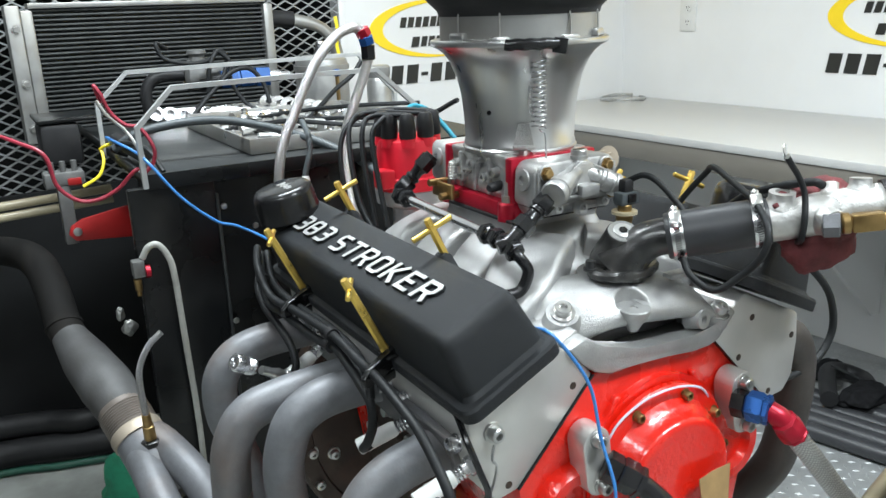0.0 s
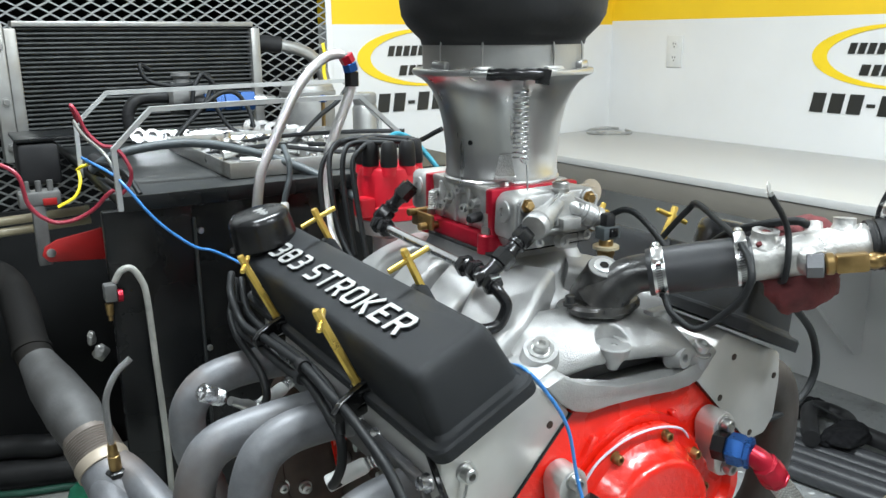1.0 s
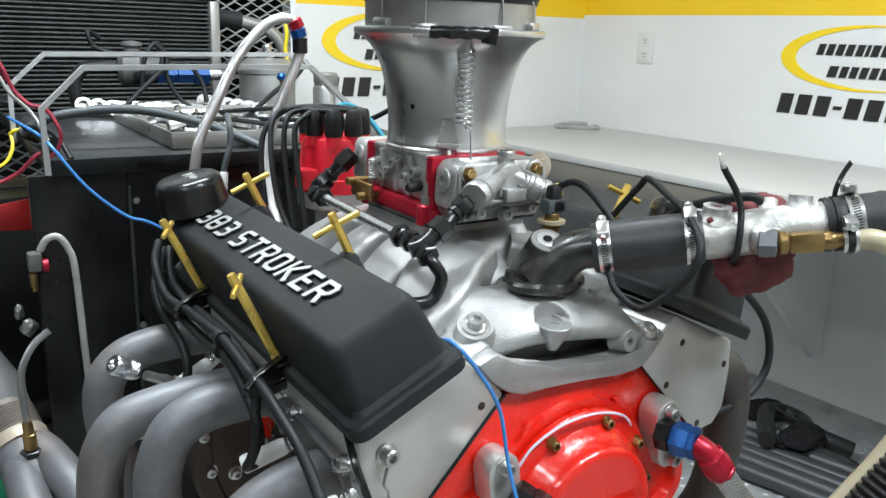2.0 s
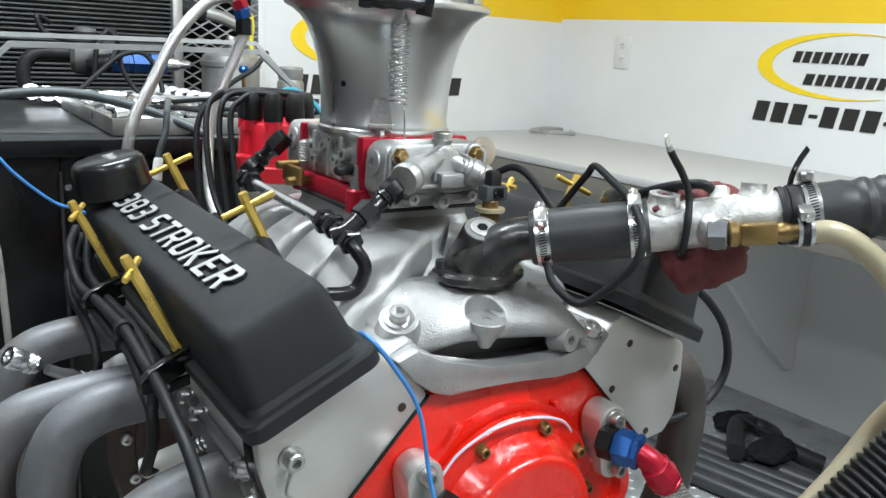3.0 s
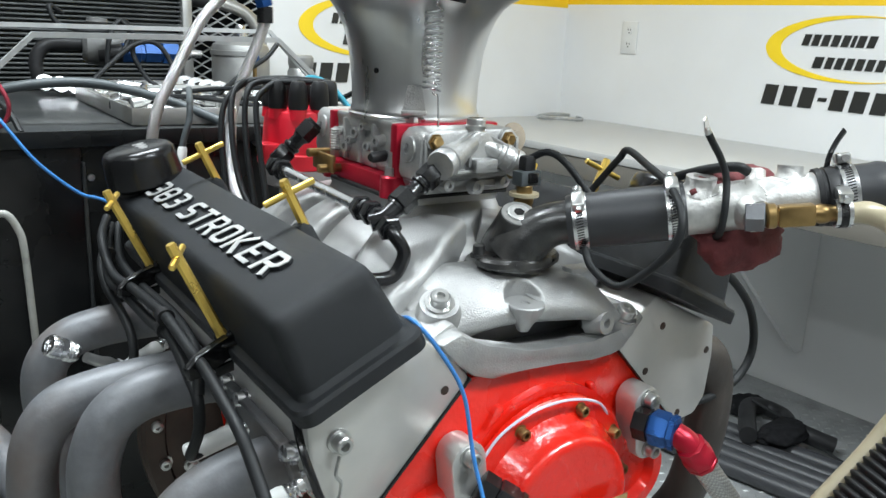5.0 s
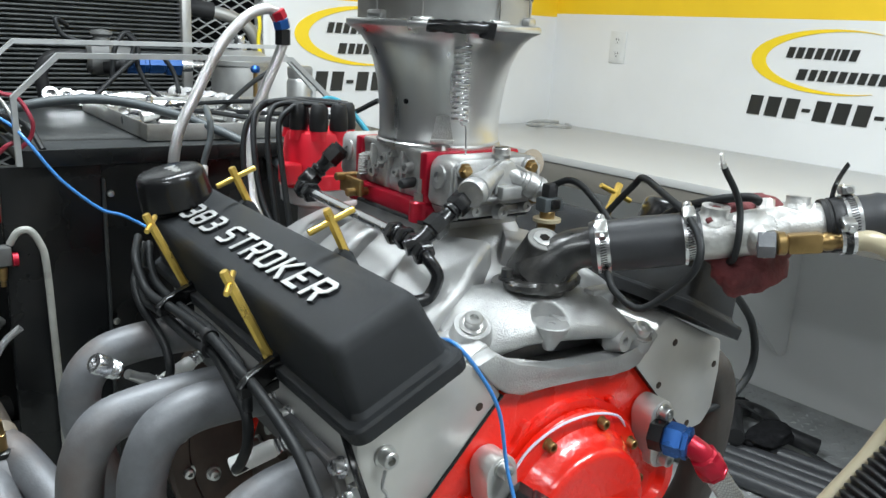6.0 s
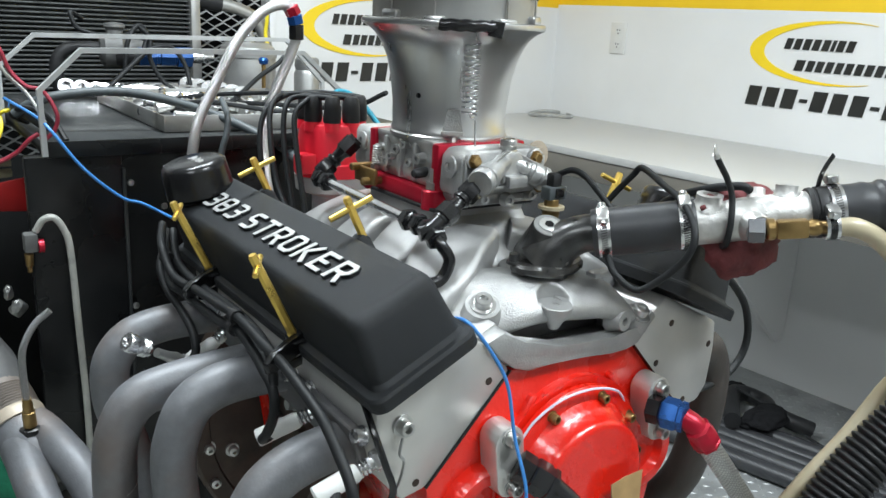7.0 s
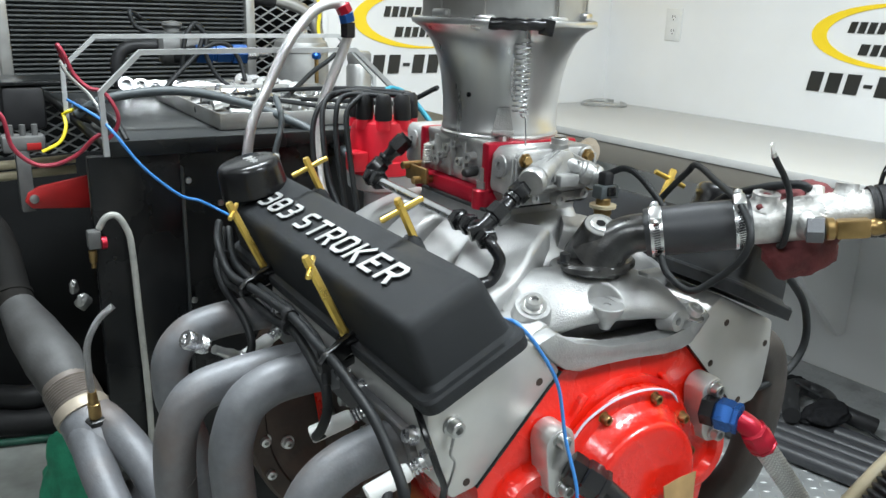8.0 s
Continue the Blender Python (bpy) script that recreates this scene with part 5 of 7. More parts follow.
for pts in ([(-0.447, 0.685, 0.712), (-0.449, 0.655, 0.699), (-0.445, 0.58, 0.671), (-0.432, 0.50, 0.632), (-0.42, 0.40, 0.60)],
            [(-0.434, 0.690, 0.722), (-0.417, 0.660, 0.712), (-0.389, 0.58, 0.686), (-0.364, 0.50, 0.632), (-0.345, 0.45, 0.60)]):
    part("collector_runner", tube(pts, 0.026, 22, 8, [0.027, 0.0285, 0.027, 0.0245, 0.0235]), M_HEADER, t)
part("ring_weld", add_lathe(B(), (-0.4025, 0.277, 0.826), (0.32, 0.12, -0.93), [(0, 0.0225), (0.0012, 0.0248), (0.0024, 0.0225)], 24), M_RADT, t)
t = thing("exhaust_pipe", "sooty exhaust pipe with a heat-tinted slip joint", "pipe", CB, "exhaust pipes")
part("slip_joint", add_lathe(B(), CB - cd2 * 0.012, cd2, [(0, 0.039), (0, 0.0425), (0.016, 0.043), (0.018, 0.042), (0.020, 0.041)], 36), M_COLLAR, t, "tan heat-tinted slip joint")
prof = [(0, 0.0405)]
for i in range(9):
    prof += [(0.003 + i * 0.0045, 0.0415), (0.005 + i * 0.0045, 0.0400)]
part("ribbed_sleeve", add_lathe(B(), CB + cd2 * 0.008, cd2, prof + [(0.05, 0.039)], 36), M_HEADER2, t, "ribbed brown sleeve", 20)
part("cone", tube([(-0.458, 0.735, 0.744), (-0.464, 0.758, 0.757), (-0.474, 0.800, 0.776), (-0.492, 0.870, 0.800), (-0.509, 0.938, 0.828)], 0.045, 30, 8, [0.039, 0.041, 0.045, 0.041, 0.030]), M_SOOTG, t, "soot-greyed cone")
part("tail", tube([(-0.509, 0.938, 0.828), (-0.514, 0.965, 0.848), (-0.519, 1.035, 0.896), (-0.530, 1.112, 0.925), (-0.556, 1.22, 0.925), (-0.62, 1.40, 0.90), (-0.80, 1.62, 0.88)], 0.031, 24, 8), M_SOOT, t, "soot-black tail pipe")
part("band", add_lathe(B(), (-0.513, 0.953, 0.838), (-0.05, 0.75, 0.55), [(0, 0.031), (0.001, 0.034), (0.009, 0.034), (0.010, 0.031)], 30), M_SOOT, t)
t = thing("oxygen_sensor", "brass oxygen sensor with a braided lead in the collector", "sensor", (-0.433, 0.666, 0.731))
sp = Vector((-0.436, 0.648, 0.724))
su = Vector((-0.05, -0.12, 1)).normalized()
part("hex", hexa(sp, sp + su * 0.010, 0.0155), M_OILY, t, "dark oily hex")
part("body", add_lathe(B(), sp + su * 0.012, su, [(0, 0.0095), (0.024, 0.0092), (0.025, 0.0075), (0.040, 0.007), (0.041, 0.0065), (0.046, 0.0065)], 16), M_BRASS, t)
part("lead", tube([sp + su * 0.055, sp + su * 0.10, sp + su * 0.14 + Vector((0.004, 0, 0)), sp + su * 0.175 + Vector((0.022, 0, 0)), sp + su * 0.195 + Vector((0.045, 0, 0))], 0.005, 10, 6), M_BRAIDK, t)
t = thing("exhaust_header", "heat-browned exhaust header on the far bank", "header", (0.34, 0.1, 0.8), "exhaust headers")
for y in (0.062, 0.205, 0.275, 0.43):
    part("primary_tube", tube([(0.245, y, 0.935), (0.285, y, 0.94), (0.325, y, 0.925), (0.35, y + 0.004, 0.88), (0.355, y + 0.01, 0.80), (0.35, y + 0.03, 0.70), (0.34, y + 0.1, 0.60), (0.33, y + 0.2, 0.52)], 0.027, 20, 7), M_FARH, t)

# ---- black housing and tray behind the engine ----
t = thing("dyno_cabinet", "black painted steel dynamometer cabinet behind the engine", "cabinet", (0.0, 1.25, FLOOR))
part("left_panel", add_box(B(), (-0.315, 0.842, 0.615), (0.146, 0.022, 0.97), None, 0.003), M_GLOSSK, t, "oily gloss black side panel")
part("front_panel", add_box(B(), (0.08, 1.25, 0.615), (0.64, 0.80, 0.97), None, 0.004), M_GLOSSK, t)
part("seam_strip", add_box(B(), (-0.240, 0.835, 0.60), (0.006, 0.014, 0.95), None, 0.002), M_TOPK, t)
for z, x in ((1.050, -0.230), (0.83, -0.232), (0.62, -0.25), (1.0, -0.17)):
    part("screw", add_lathe(B(), (x, 0.85 if x > -0.23 else 0.83, z), (0, -1, 0), [(0, 0.006), (0.004, 0.005), (0.005, 0)], 12), M_STEEL, t, "small bright screw")
t = thing("tool_tray_top", "black sheet-metal tray top with a raised lip", "tray", (0.0, 1.25, 1.108))
part("sheet", add_box(B(), (0.02, 1.24, 1.110), (0.76, 0.86, 0.008), None, 0.002), M_TOPK, t)
part("lip", add_box(B(), (0.02, 0.812, 1.114), (0.76, 0.006, 0.026), None, 0.002), M_GLOSSK, t)
part("lip", add_box(B(), (-0.357, 1.24, 1.114), (0.006, 0.86, 0.020), None, 0.002), M_TOPK, t)


def flat_bar(pts, w, th, name, parent):
    """A flat bar bent at each point, in a plane of constant y."""
    bm = B()
    ps = [Vector(p) for p in pts]
    rows = []
    for i, p in enumerate(ps):
        d = (ps[min(i + 1, len(ps) - 1)] - ps[max(i - 1, 0)]).normalized()
        nrm = Vector((-d.z, 0, d.x))
        rows.append([bm.verts.new(p + nrm * a + Vector((0, b, 0))) for a, b in ((-th, -w), (th, -w), (th, w), (-th, w))])
    for a, b in zip(rows, rows[1:]):
        for i in range(4):
            j = (i + 1) % 4
            bm.faces.new((a[i], a[j], b[j], b[i]))
    bm.faces.new(rows[0])
    bm.faces.new(rows[-1][::-1])
    return part(name, bm, M_RAIL, parent)


t = thing("guard_rail", "bent pale steel bar guard over the tool tray", "rail", (-0.36, 1.0, 1.11))
flat_bar([(-0.362, 0.806, 1.105), (-0.363, 0.806, 1.206), (-0.300, 0.806, 1.267), (-0.10, 0.806, 1.270), (0.075, 0.806, 1.271), (0.16, 0.806, 1.195), (0.165, 0.806, 1.108)], 0.0055, 0.0042, "bar", t)
flat_bar([(-0.374, 1.154, 1.112), (-0.373, 1.154, 1.217), (-0.310, 1.154, 1.275), (0.0, 1.154, 1.279), (0.20, 1.154, 1.281), (0.29, 1.154, 1.19), (0.29, 1.154, 1.112)], 0.0055, 0.0042, "bar", t)
# ---- block-off plates and oil lines on the engine front ----
def stadium(cx, cz, hw, hh, tilt, n=9):
    out = []
    for s in (1, -1):
        for i in range(n):
            a = math.pi * i / (n - 1) - (0 if s > 0 else math.pi)
            out.append((hw * math.cos(a), s * (hh - hw) + hw * math.sin(a)))
    c, s = math.cos(radians(tilt)), math.sin(radians(tilt))
    return [(cx + x * c - z * s, cz + x * s + z * c) for x, z in out]


def port_plate(cx, cz, tilt, label):
    t = thing("port_plate", label, "fitting plate", (cx, -0.02, cz), "port plates on the block")
    part("plate", add_prism(B(), stadium(cx, cz, 0.018, 0.041, tilt), -0.026, 0.002, 0.002), M_ALU, t)
    for s in (-1, 1):
        x, z = cx - s * 0.029 * math.sin(radians(tilt)), cz + s * 0.029 * math.cos(radians(tilt))
        part("plate_bolt", add_lathe(B(), (x, -0.026, z), (0, -1, 0), [(0, 0.0098), (0.002, 0.0098), (0.002, 0.0078), (0.010, 0.0076), (0.011, 0.0068), (0.011, 0.0042), (0.006, 0.004), (0.006, 0)], 18), M_STEEL, t, "steel socket bolt")
    return t


port_plate(-0.093, 0.918, 8, "machined aluminium port plate with black fitting")
port_plate(0.128, 0.922, 10, "machined aluminium port plate with blue fitting")


def oil_line(name, label, p, d, mats, path, r, hose_mat):
    """Hex adapter, swivel nut, bent hose end and hose."""
    t = thing(name, label, "oil line", p, "oil lines")
    p, d = Vector(p), Vector(d).normalized()
    part("adapter", hexa(p, p + d * 0.016, 0.0170), M_BLKA, t, "black hex adapter")
    part("swivel_nut", add_lathe(B(), p + d * 0.016, d, [(0, 0.0160), (0.002, 0.0182), (0.016, 0.0182), (0.018, 0.0165), (0.020, 0.0165), (0.021, 0.0178), (0.026, 0.0172), (0.027, 0.013)], 6), mats[0], t)
    q = p + d * 0.040
    part("hose_end", tube([q] + path[:3], 0.0110, 18, 6, [0.0118, 0.0122, 0.0125, 0.0130]), mats[1], t)
    e = (Vector(path[3]) - Vector(path[2])).normalized()
    s0 = Vector(path[2]) - e * 0.010
    part("socket", add_lathe(B(), s0, e, [(0, 0.0120), (0.001, 0.0150), (0.013, 0.0158), (0.014, 0.0166), (0.024, 0.0166), (0.025, 0.0150), (0.026, 0.0150), (0.027, 0.0160), (0.030, 0.0158), (0.031, 0.0128)], 8), mats[1], t, "faceted hose socket")
    part("hose", tube(path[2:], r, 18, 8), hose_mat, t)
    return t


oil_line("oil_line", "steel-braided oil line with blue and red fittings", (0.108, -0.027, 0.930), (0.34, -0.93, 0.03), (M_BLUEA, M_REDA),
         [Vector((0.126, -0.073, 0.927)), Vector((0.129, -0.077, 0.923)), Vector((0.133, -0.081, 0.917)), Vector((0.183, -0.092, 0.854)), Vector((0.236, -0.094, 0.793)), Vector((0.34, -0.07, 0.70)), Vector((0.44, -0.06, 0.58))], 0.0125, M_BRAID)
oil_line("oil_line", "black oil line with black fittings", (-0.092, -0.034, 0.920), (0.62, -0.62, -0.45), (M_BLKA, M_BLKA),
         [Vector((-0.052, -0.072, 0.884)), Vector((-0.040, -0.080, 0.866)), Vector((-0.034, -0.082, 0.845)), Vector((-0.030, -0.083, 0.81)), Vector((-0.03, -0.08, 0.74)), Vector((-0.04, -0.06, 0.62)), Vector((-0.05, 0.0, 0.52))], 0.012, M_RUBBER)
solo("paper_tag", add_plane_prism(B(), [(0, 0), (0.022, 0.006), (0.050, 0.010), (0.046, -0.03), (0.02, -0.05), (0.004, -0.03)], pose(0.022, -0.0585, 0.874, 78, 8, 0), 0.001), M_CARD, "creased brown card tag on the timing cover", "tag")
solo("signal_wire", tube([(-0.078, -0.021, 0.936), (-0.062, -0.024, 0.957), (-0.030, -0.026, 0.972), (0.010, -0.026, 0.9745), (0.045, -0.024, 0.966), (0.07, -0.018, 0.95), (0.09, -0.012, 0.92)], 0.0014, 8, 8), M_WHITEW, "pale lilac wire arched over the timing cover", "wire", "loose wires")
solo("signal_wire", tube([(-0.128, 0.05, 1.050), (-0.142, 0.018, 1.066), (-0.150, -0.014, 1.074), (-0.132, -0.024, 1.050), (-0.110, -0.030, 1.01), (-0.102, -0.038, 0.955), (-0.101, -0.060, 0.905), (-0.105, -0.055, 0.86), (-0.108, -0.03, 0.78)], 0.0019, 8, 8), M_BLUEW, "blue wire looping down the engine front", "wire", "loose wires")
solo("signal_wire", tube([(-0.405, 0.86, 1.19), (-0.368, 0.82, 1.165), (-0.352, 0.79, 1.145), (-0.313, 0.775, 1.088), (-0.261, 0.77, 1.040), (-0.230, 0.765, 1.028), (-0.195, 0.75, 1.008), (-0.20, 0.62, 1.02)], 0.0025, 8, 8), M_BLUEW, "blue wire sagging across the black cabinet", "wire", "loose wires")

# ---- plug wires along the valve cover ----
def clip_pair(t, c, d):
    """Two round wire clips side by side on a bracket."""
    c, d = Vector(c), Vector(d).normalized()
    for k in (0, 1):
        part("clip", add_lathe(B(), c + Vector((0.0, 0.004 * k, -0.014 * k)) - d * 0.005, d, [(0, 0.0056), (0, 0.0085), (0.010, 0.0085), (0.010, 0.0056)], 16), M_RUBBER, t)


for y in (0.131, 0.371):
    t = thing("wire_bracket", "black hooked clip bracket holding plug wires", "bracket", (-0.27, y, 1.02), "wire brackets")
    m = Matrix(((0.898, 0.0, -0.440, -0.266), (0.440, 0.0, 0.898, y - 0.016), (0.0, 1.0, 0.0, 1.020), (0, 0, 0, 1)))
    blade = [(-0.033, -0.013), (-0.022, -0.014), (0.0, -0.010), (0.026, -0.004), (0.029, 0.022), (0.025, 0.023), (0.020, 0.014), (-0.006, 0.010), (-0.024, 0.006), (-0.035, -0.002)]
    part("blade", add_plane_prism(B(), blade, m, 0.007, 0.001), M_BLKA, t, "flat black hooked blade")
    part("foot", add_box(B(), (-0.250, y - 0.004, 1.0275), (0.026, 0.024, 0.003), None, 0.001), M_BLKA, t)
    part("lower_tab", add_box(B(), (0.004, -0.016, 0.003), (0.030, 0.010, 0.004), m, 0.001), M_BLKA, t)
    part("rivet", add_lathe(B(), m @ Vector((-0.010, -0.012, 0.0)), m.to_3x3() @ Vector((0, 0, -1)), [(0, 0.003), (0.003, 0.0025), (0.003, 0)], 10), M_STEEL, t, "small bright rivet")
    clip_pair(t, (-0.285, y + 0.082, 1.027), (0, 1, 0.05))
WIRES = [
    [(-0.275, 0.50, 1.06), (-0.291, 0.452, 1.045), (-0.290, 0.41, 1.016), (-0.285, 0.33, 1.019), (-0.285, 0.256, 1.025), (-0.285, 0.204, 1.028), (-0.285, 0.137, 1.022), (-0.285, 0.095, 1.019), (-0.286, 0.051, 1.012), (-0.286, 0.01, 1.001), (-0.285, -0.019, 0.981), (-0.284, -0.042, 0.958), (-0.284, -0.045, 0.935), (-0.286, -0.020, 0.922), (-0.272, 0.008, 0.930)],
    [(-0.270, 0.50, 1.05), (-0.284, 0.46, 1.035), (-0.292, 0.42, 1.006), (-0.286, 0.38, 1.001), (-0.285, 0.265, 1.004), (-0.285, 0.205, 1.013), (-0.285, 0.163, 1.003), (-0.285, 0.138, 0.993), (-0.285, 0.117, 0.982), (-0.286, 0.113, 0.957), (-0.288, 0.125, 0.932), (-0.284, 0.145, 0.914), (-0.262, 0.145, 0.920)],
    [(-0.265, 0.50, 1.045), (-0.291, 0.46, 1.02), (-0.294, 0.43, 0.996), (-0.287, 0.40, 0.976), (-0.285, 0.361, 0.960), (-0.286, 0.345, 0.938), (-0.288, 0.366, 0.914), (-0.270, 0.385, 0.914)],
    [(-0.262, 0.50, 1.05), (-0.274, 0.44, 1.022), (-0.272, 0.36, 1.014), (-0.270, 0.25, 1.018), (-0.272, 0.17, 1.012), (-0.280, 0.130, 1.000), (-0.284, 0.118, 0.985)],
]
for p in WIRES:
    solo("plug_wire", tube(p, 0.0052, 12, 8), M_CABLE, "black plug wire running along the valve cover", "wire", "spark plug wires")


def white_boot(o, c, label):
    """An open ceramic sleeve over a spark plug: mouth o, plug end c."""
    o, c = Vector(o), Vector(c)
    d = c - o
    h = d.length
    t = thing("spark_plug", label, "spark plug", c, "spark plugs")
    part("sleeve", add_lathe(B(), o, d, [(0.012, 0.0), (0.012, 0.0072), (0.0015, 0.0076), (0, 0.0086), (0.0012, 0.0096), (h - 0.004, 0.0092), (h, 0.0078), (h, 0.0)], 24), M_PLASTICW, t, "white ceramic sleeve")
    prof = [(0, 0.0068)]
    for k in range(3):
        prof += [(0.002 + 0.004 * k, 0.0082), (0.004 + 0.004 * k, 0.0066)]
    part("plug_shell", add_lathe(B(), c, d, prof + [(0.016, 0.0066)], 16), M_CHROME, t)
    part("hex", hexa(c + d.normalized() * 0.016, c + d.normalized() * 0.026, 0.0105), M_CHROME, t)


def plug(a, b, sleeve, label):
    a, b = Vector(a), Vector(b)
    d = b - a
    h = d.length
    t = thing("spark_plug", label, "spark plug", a, "spark plugs")
    part("hex", hexa(a, a + d * 0.25, 0.0105), M_CHROME, t)
    part("shell", add_lathe(B(), a + d * 0.25, d, [(0, 0.007), (h * 0.1, 0.0085), (h * 0.2, 0.006), (h * 0.35, 0.0055)], 14), M_STEEL, t)
    prof = [(h * 0.14, 0.004), (h * 0.16, 0.009), (h * 0.20, 0.0105), (h * 0.22, 0.0085), (h * 0.25, 0.0110), (h * 0.275, 0.0088), (h * 0.30, 0.0112), (h * 0.43, 0.0115), (h * 0.45, 0.0100), (h * 0.45, 0.0060), (h * 0.42, 0.005), (h * 0.42, 0)]
    part("sleeve", add_lathe(B(), a + d * 0.55, d, prof, 18), sleeve, t)


plug((-0.285, 0.340, 0.918), (-0.374, 0.312, 0.979), M_CHROME, "chrome plug boot standing out between header tubes")
white_boot((-0.286, 0.155, 0.911), (-0.246, 0.140, 0.930), "white ceramic plug boot between header tubes")
white_boot((-0.293, 0.008, 0.925), (-0.252, 0.004, 0.941), "white ceramic plug boot at the front tube")
white_boot((-0.288, 0.372, 0.913), (-0.250, 0.380, 0.930), "white ceramic plug boot near the rear tubes")
for y in (0.02, 0.13, 0.17, 0.33, 0.37, 0.47):
    t = solo("flange_bolt", add_lathe(B(), (-0.238, y, 0.966), (-1, -0.1, 0.25), [(0, 0.010), (0.002, 0.010), (0.002, 0.007), (0.011, 0.0068), (0.012, 0.005), (0.012, 0)], 12), M_CHROME, "bright header flange bolt", "bolt", "header flange bolts")
part("dipstick_tube", tube([(-0.238, 0.02, 1.0), (-0.245, -0.012, 0.985), (-0.238, -0.022, 0.955), (-0.228, -0.020, 0.925), (-0.232, -0.01, 0.89)], 0.0035, 8, 6), M_BLKA, tagged(thing("temperature_sender", "black sender tube beside the front head", "sensor", (-0.238, 0.02, 1.0))))

# ---- cables round the coolant line ----
solo("sensor_cable", tube([(0.046, 0.092, 1.180), (0.054, 0.075, 1.188), (0.060, 0.055, 1.180), (0.066, 0.02, 1.150), (0.062, 0.0, 1.13)], 0.0036, 10, 7), M_CABLE, "black cable from the coolant sensor", "cable", "sensor cables")
t = thing("coolant_sensor", "brass coolant sensor with a dark plug", "sensor", (0.038, 0.088, 1.10))
part("body", add_lathe(B(), (0.038, 0.088, 1.085), (0, 0, 1), [(0, 0.009), (0.050, 0.009), (0.051, 0.010), (0.056, 0.010), (0.0565, 0.0085), (0.068, 0.0080), (0.069, 0.007)], 16), M_BRASS, t)
part("washer", add_lathe(B(), (0.038, 0.088, 1.143), (0, 0, 1), [(0, 0.0150), (0.0035, 0.0150), (0.0035, 0)], 20), M_CREAM, t)
part("connector", add_box(B(), (0.041, 0.089, 1.161), (0.026, 0.016, 0.015), None, 0.002), M_GREYC, t)
part("latch", add_box(B(), (0.042, 0.082, 1.162), (0.012, 0.006, 0.010), None, 0.001), M_BLKA, t)
part("boot", add_box(B(), (0.042, 0.091, 1.174), (0.014, 0.013, 0.018), None, 0.003), M_RUBBER, t)
solo("sensor_cable", tube([(0.150, 0.14, 1.10), (0.154, 0.10, 1.150), (0.148, 0.07, 1.178), (0.139, 0.05, 1.190), (0.115, 0.0, 1.183), (0.090, -0.050, 1.174), (0.072, -0.082, 1.155), (0.064, -0.084, 1.130), (0.054, -0.064, 1.102), (0.042, -0.044, 1.086), (0.032, -0.022, 1.098), (0.036, -0.006, 1.112)], 0.0037, 12, 8), M_CABLE, "black cable looped round the coolant hose", "cable", "sensor cables")
t = thing("ground_cable", "black ring-terminal cable tied to the coolant pipe", "cable", (0.118, -0.085, 1.18), "sensor cables")
part("lead", tube([(0.101, -0.075, 1.224), (0.108, -0.076, 1.215), (0.118, -0.078, 1.202), (0.123, -0.083, 1.184), (0.117, -0.090, 1.160), (0.119, -0.087, 1.138), (0.130, -0.075, 1.130)], 0.0033, 10, 7), M_CABLE, t)
part("ring_terminal", add_lathe(B(), (0.0955, -0.075, 1.232), (0.4, -0.9, 0.2), [(0, 0.003), (0, 0.0062), (0.0012, 0.0062), (0.0012, 0.003)], 18), M_STEEL, t, "bare ring terminal")
part("crimp", add_cyl(B(), (0.098, -0.075, 1.228), (0.104, -0.0755, 1.220), 0.003, 10), M_STEEL, t)
solo("sensor_cable", tube([(0.15, 0.05, 1.13), (0.135, 0.0, 1.165), (0.128, -0.05, 1.186), (0.138, -0.08, 1.194), (0.148, -0.086, 1.190)], 0.0045, 10, 7), M_CABLE, "black sensor lead to the pipe bung", "cable", "sensor cables")
solo("drain_hose", tube([(0.27, 0.12, 1.06), (0.315, 0.06, 1.045), (0.370, 0.05, 1.00), (0.398, 0.05, 0.955), (0.400, 0.05, 0.915), (0.372, 0.05, 0.885), (0.318, 0.05, 0.874), (0.28, 0.06, 0.872)], 0.0052, 12, 8), M_CABLE, "thick black hose curving beside the far head", "hose", "coolant hoses")


def cloth(name, c, size, material, label, category, seed, folds=5.0):
    """A crumpled, closed lump of cloth with deep folds."""
    bm = B()
    bmesh.ops.create_icosphere(bm, subdivisions=4, radius=1.0)
    for v in bm.verts:
        n = v.co.normalized()
        k = 1 + 0.30 * noise.noise(n * 1.6 + Vector((seed, 0, 0))) + 0.16 * abs(noise.noise(n * folds + Vector((0, seed, 0)))) + 0.05 * noise.noise(n * 11)
        v.co = Vector((n.x * size[0], n.y * size[1], n.z * size[2])) * k + Vector(c)
    return solo(name, bm, material, label, category, angle=80)


cloth("shop_rag", on(0.172, (0.018, 0.018, -0.036)), (0.052, 0.030, 0.030), M_RAG, "crumpled dark red shop rag wrapped under the coolant pipe", "rag", 3.0)
cloth("shop_rag", on(0.165, (0.022, 0.024, 0.012)), (0.055, 0.020, 0.018), M_RAG, "crumpled dark red shop rag behind the coolant pipe", "rag", 5.0)

# ---- big ribbed hose and clear hose low at the front ----
line = curve_points([(0.40, -0.26, 1.02), (0.365, -0.225, 0.975), (0.325, -0.20, 0.925), (0.28, -0.18, 0.865), (0.24, -0.17, 0.80), (0.21, -0.17, 0.72), (0.2, -0.17, 0.60)], 46)
solo("suction_hose", add_sweep(B(), line, 0.03, 24, 1, [(0.0262, 0.0290, 0.0308, 0.0305, 0.0282)[i % 5] for i in range(len(line))]), M_RUBBER, "black ribbed suction hose hanging beside the engine", "hose", "coolant hoses", angle=70)

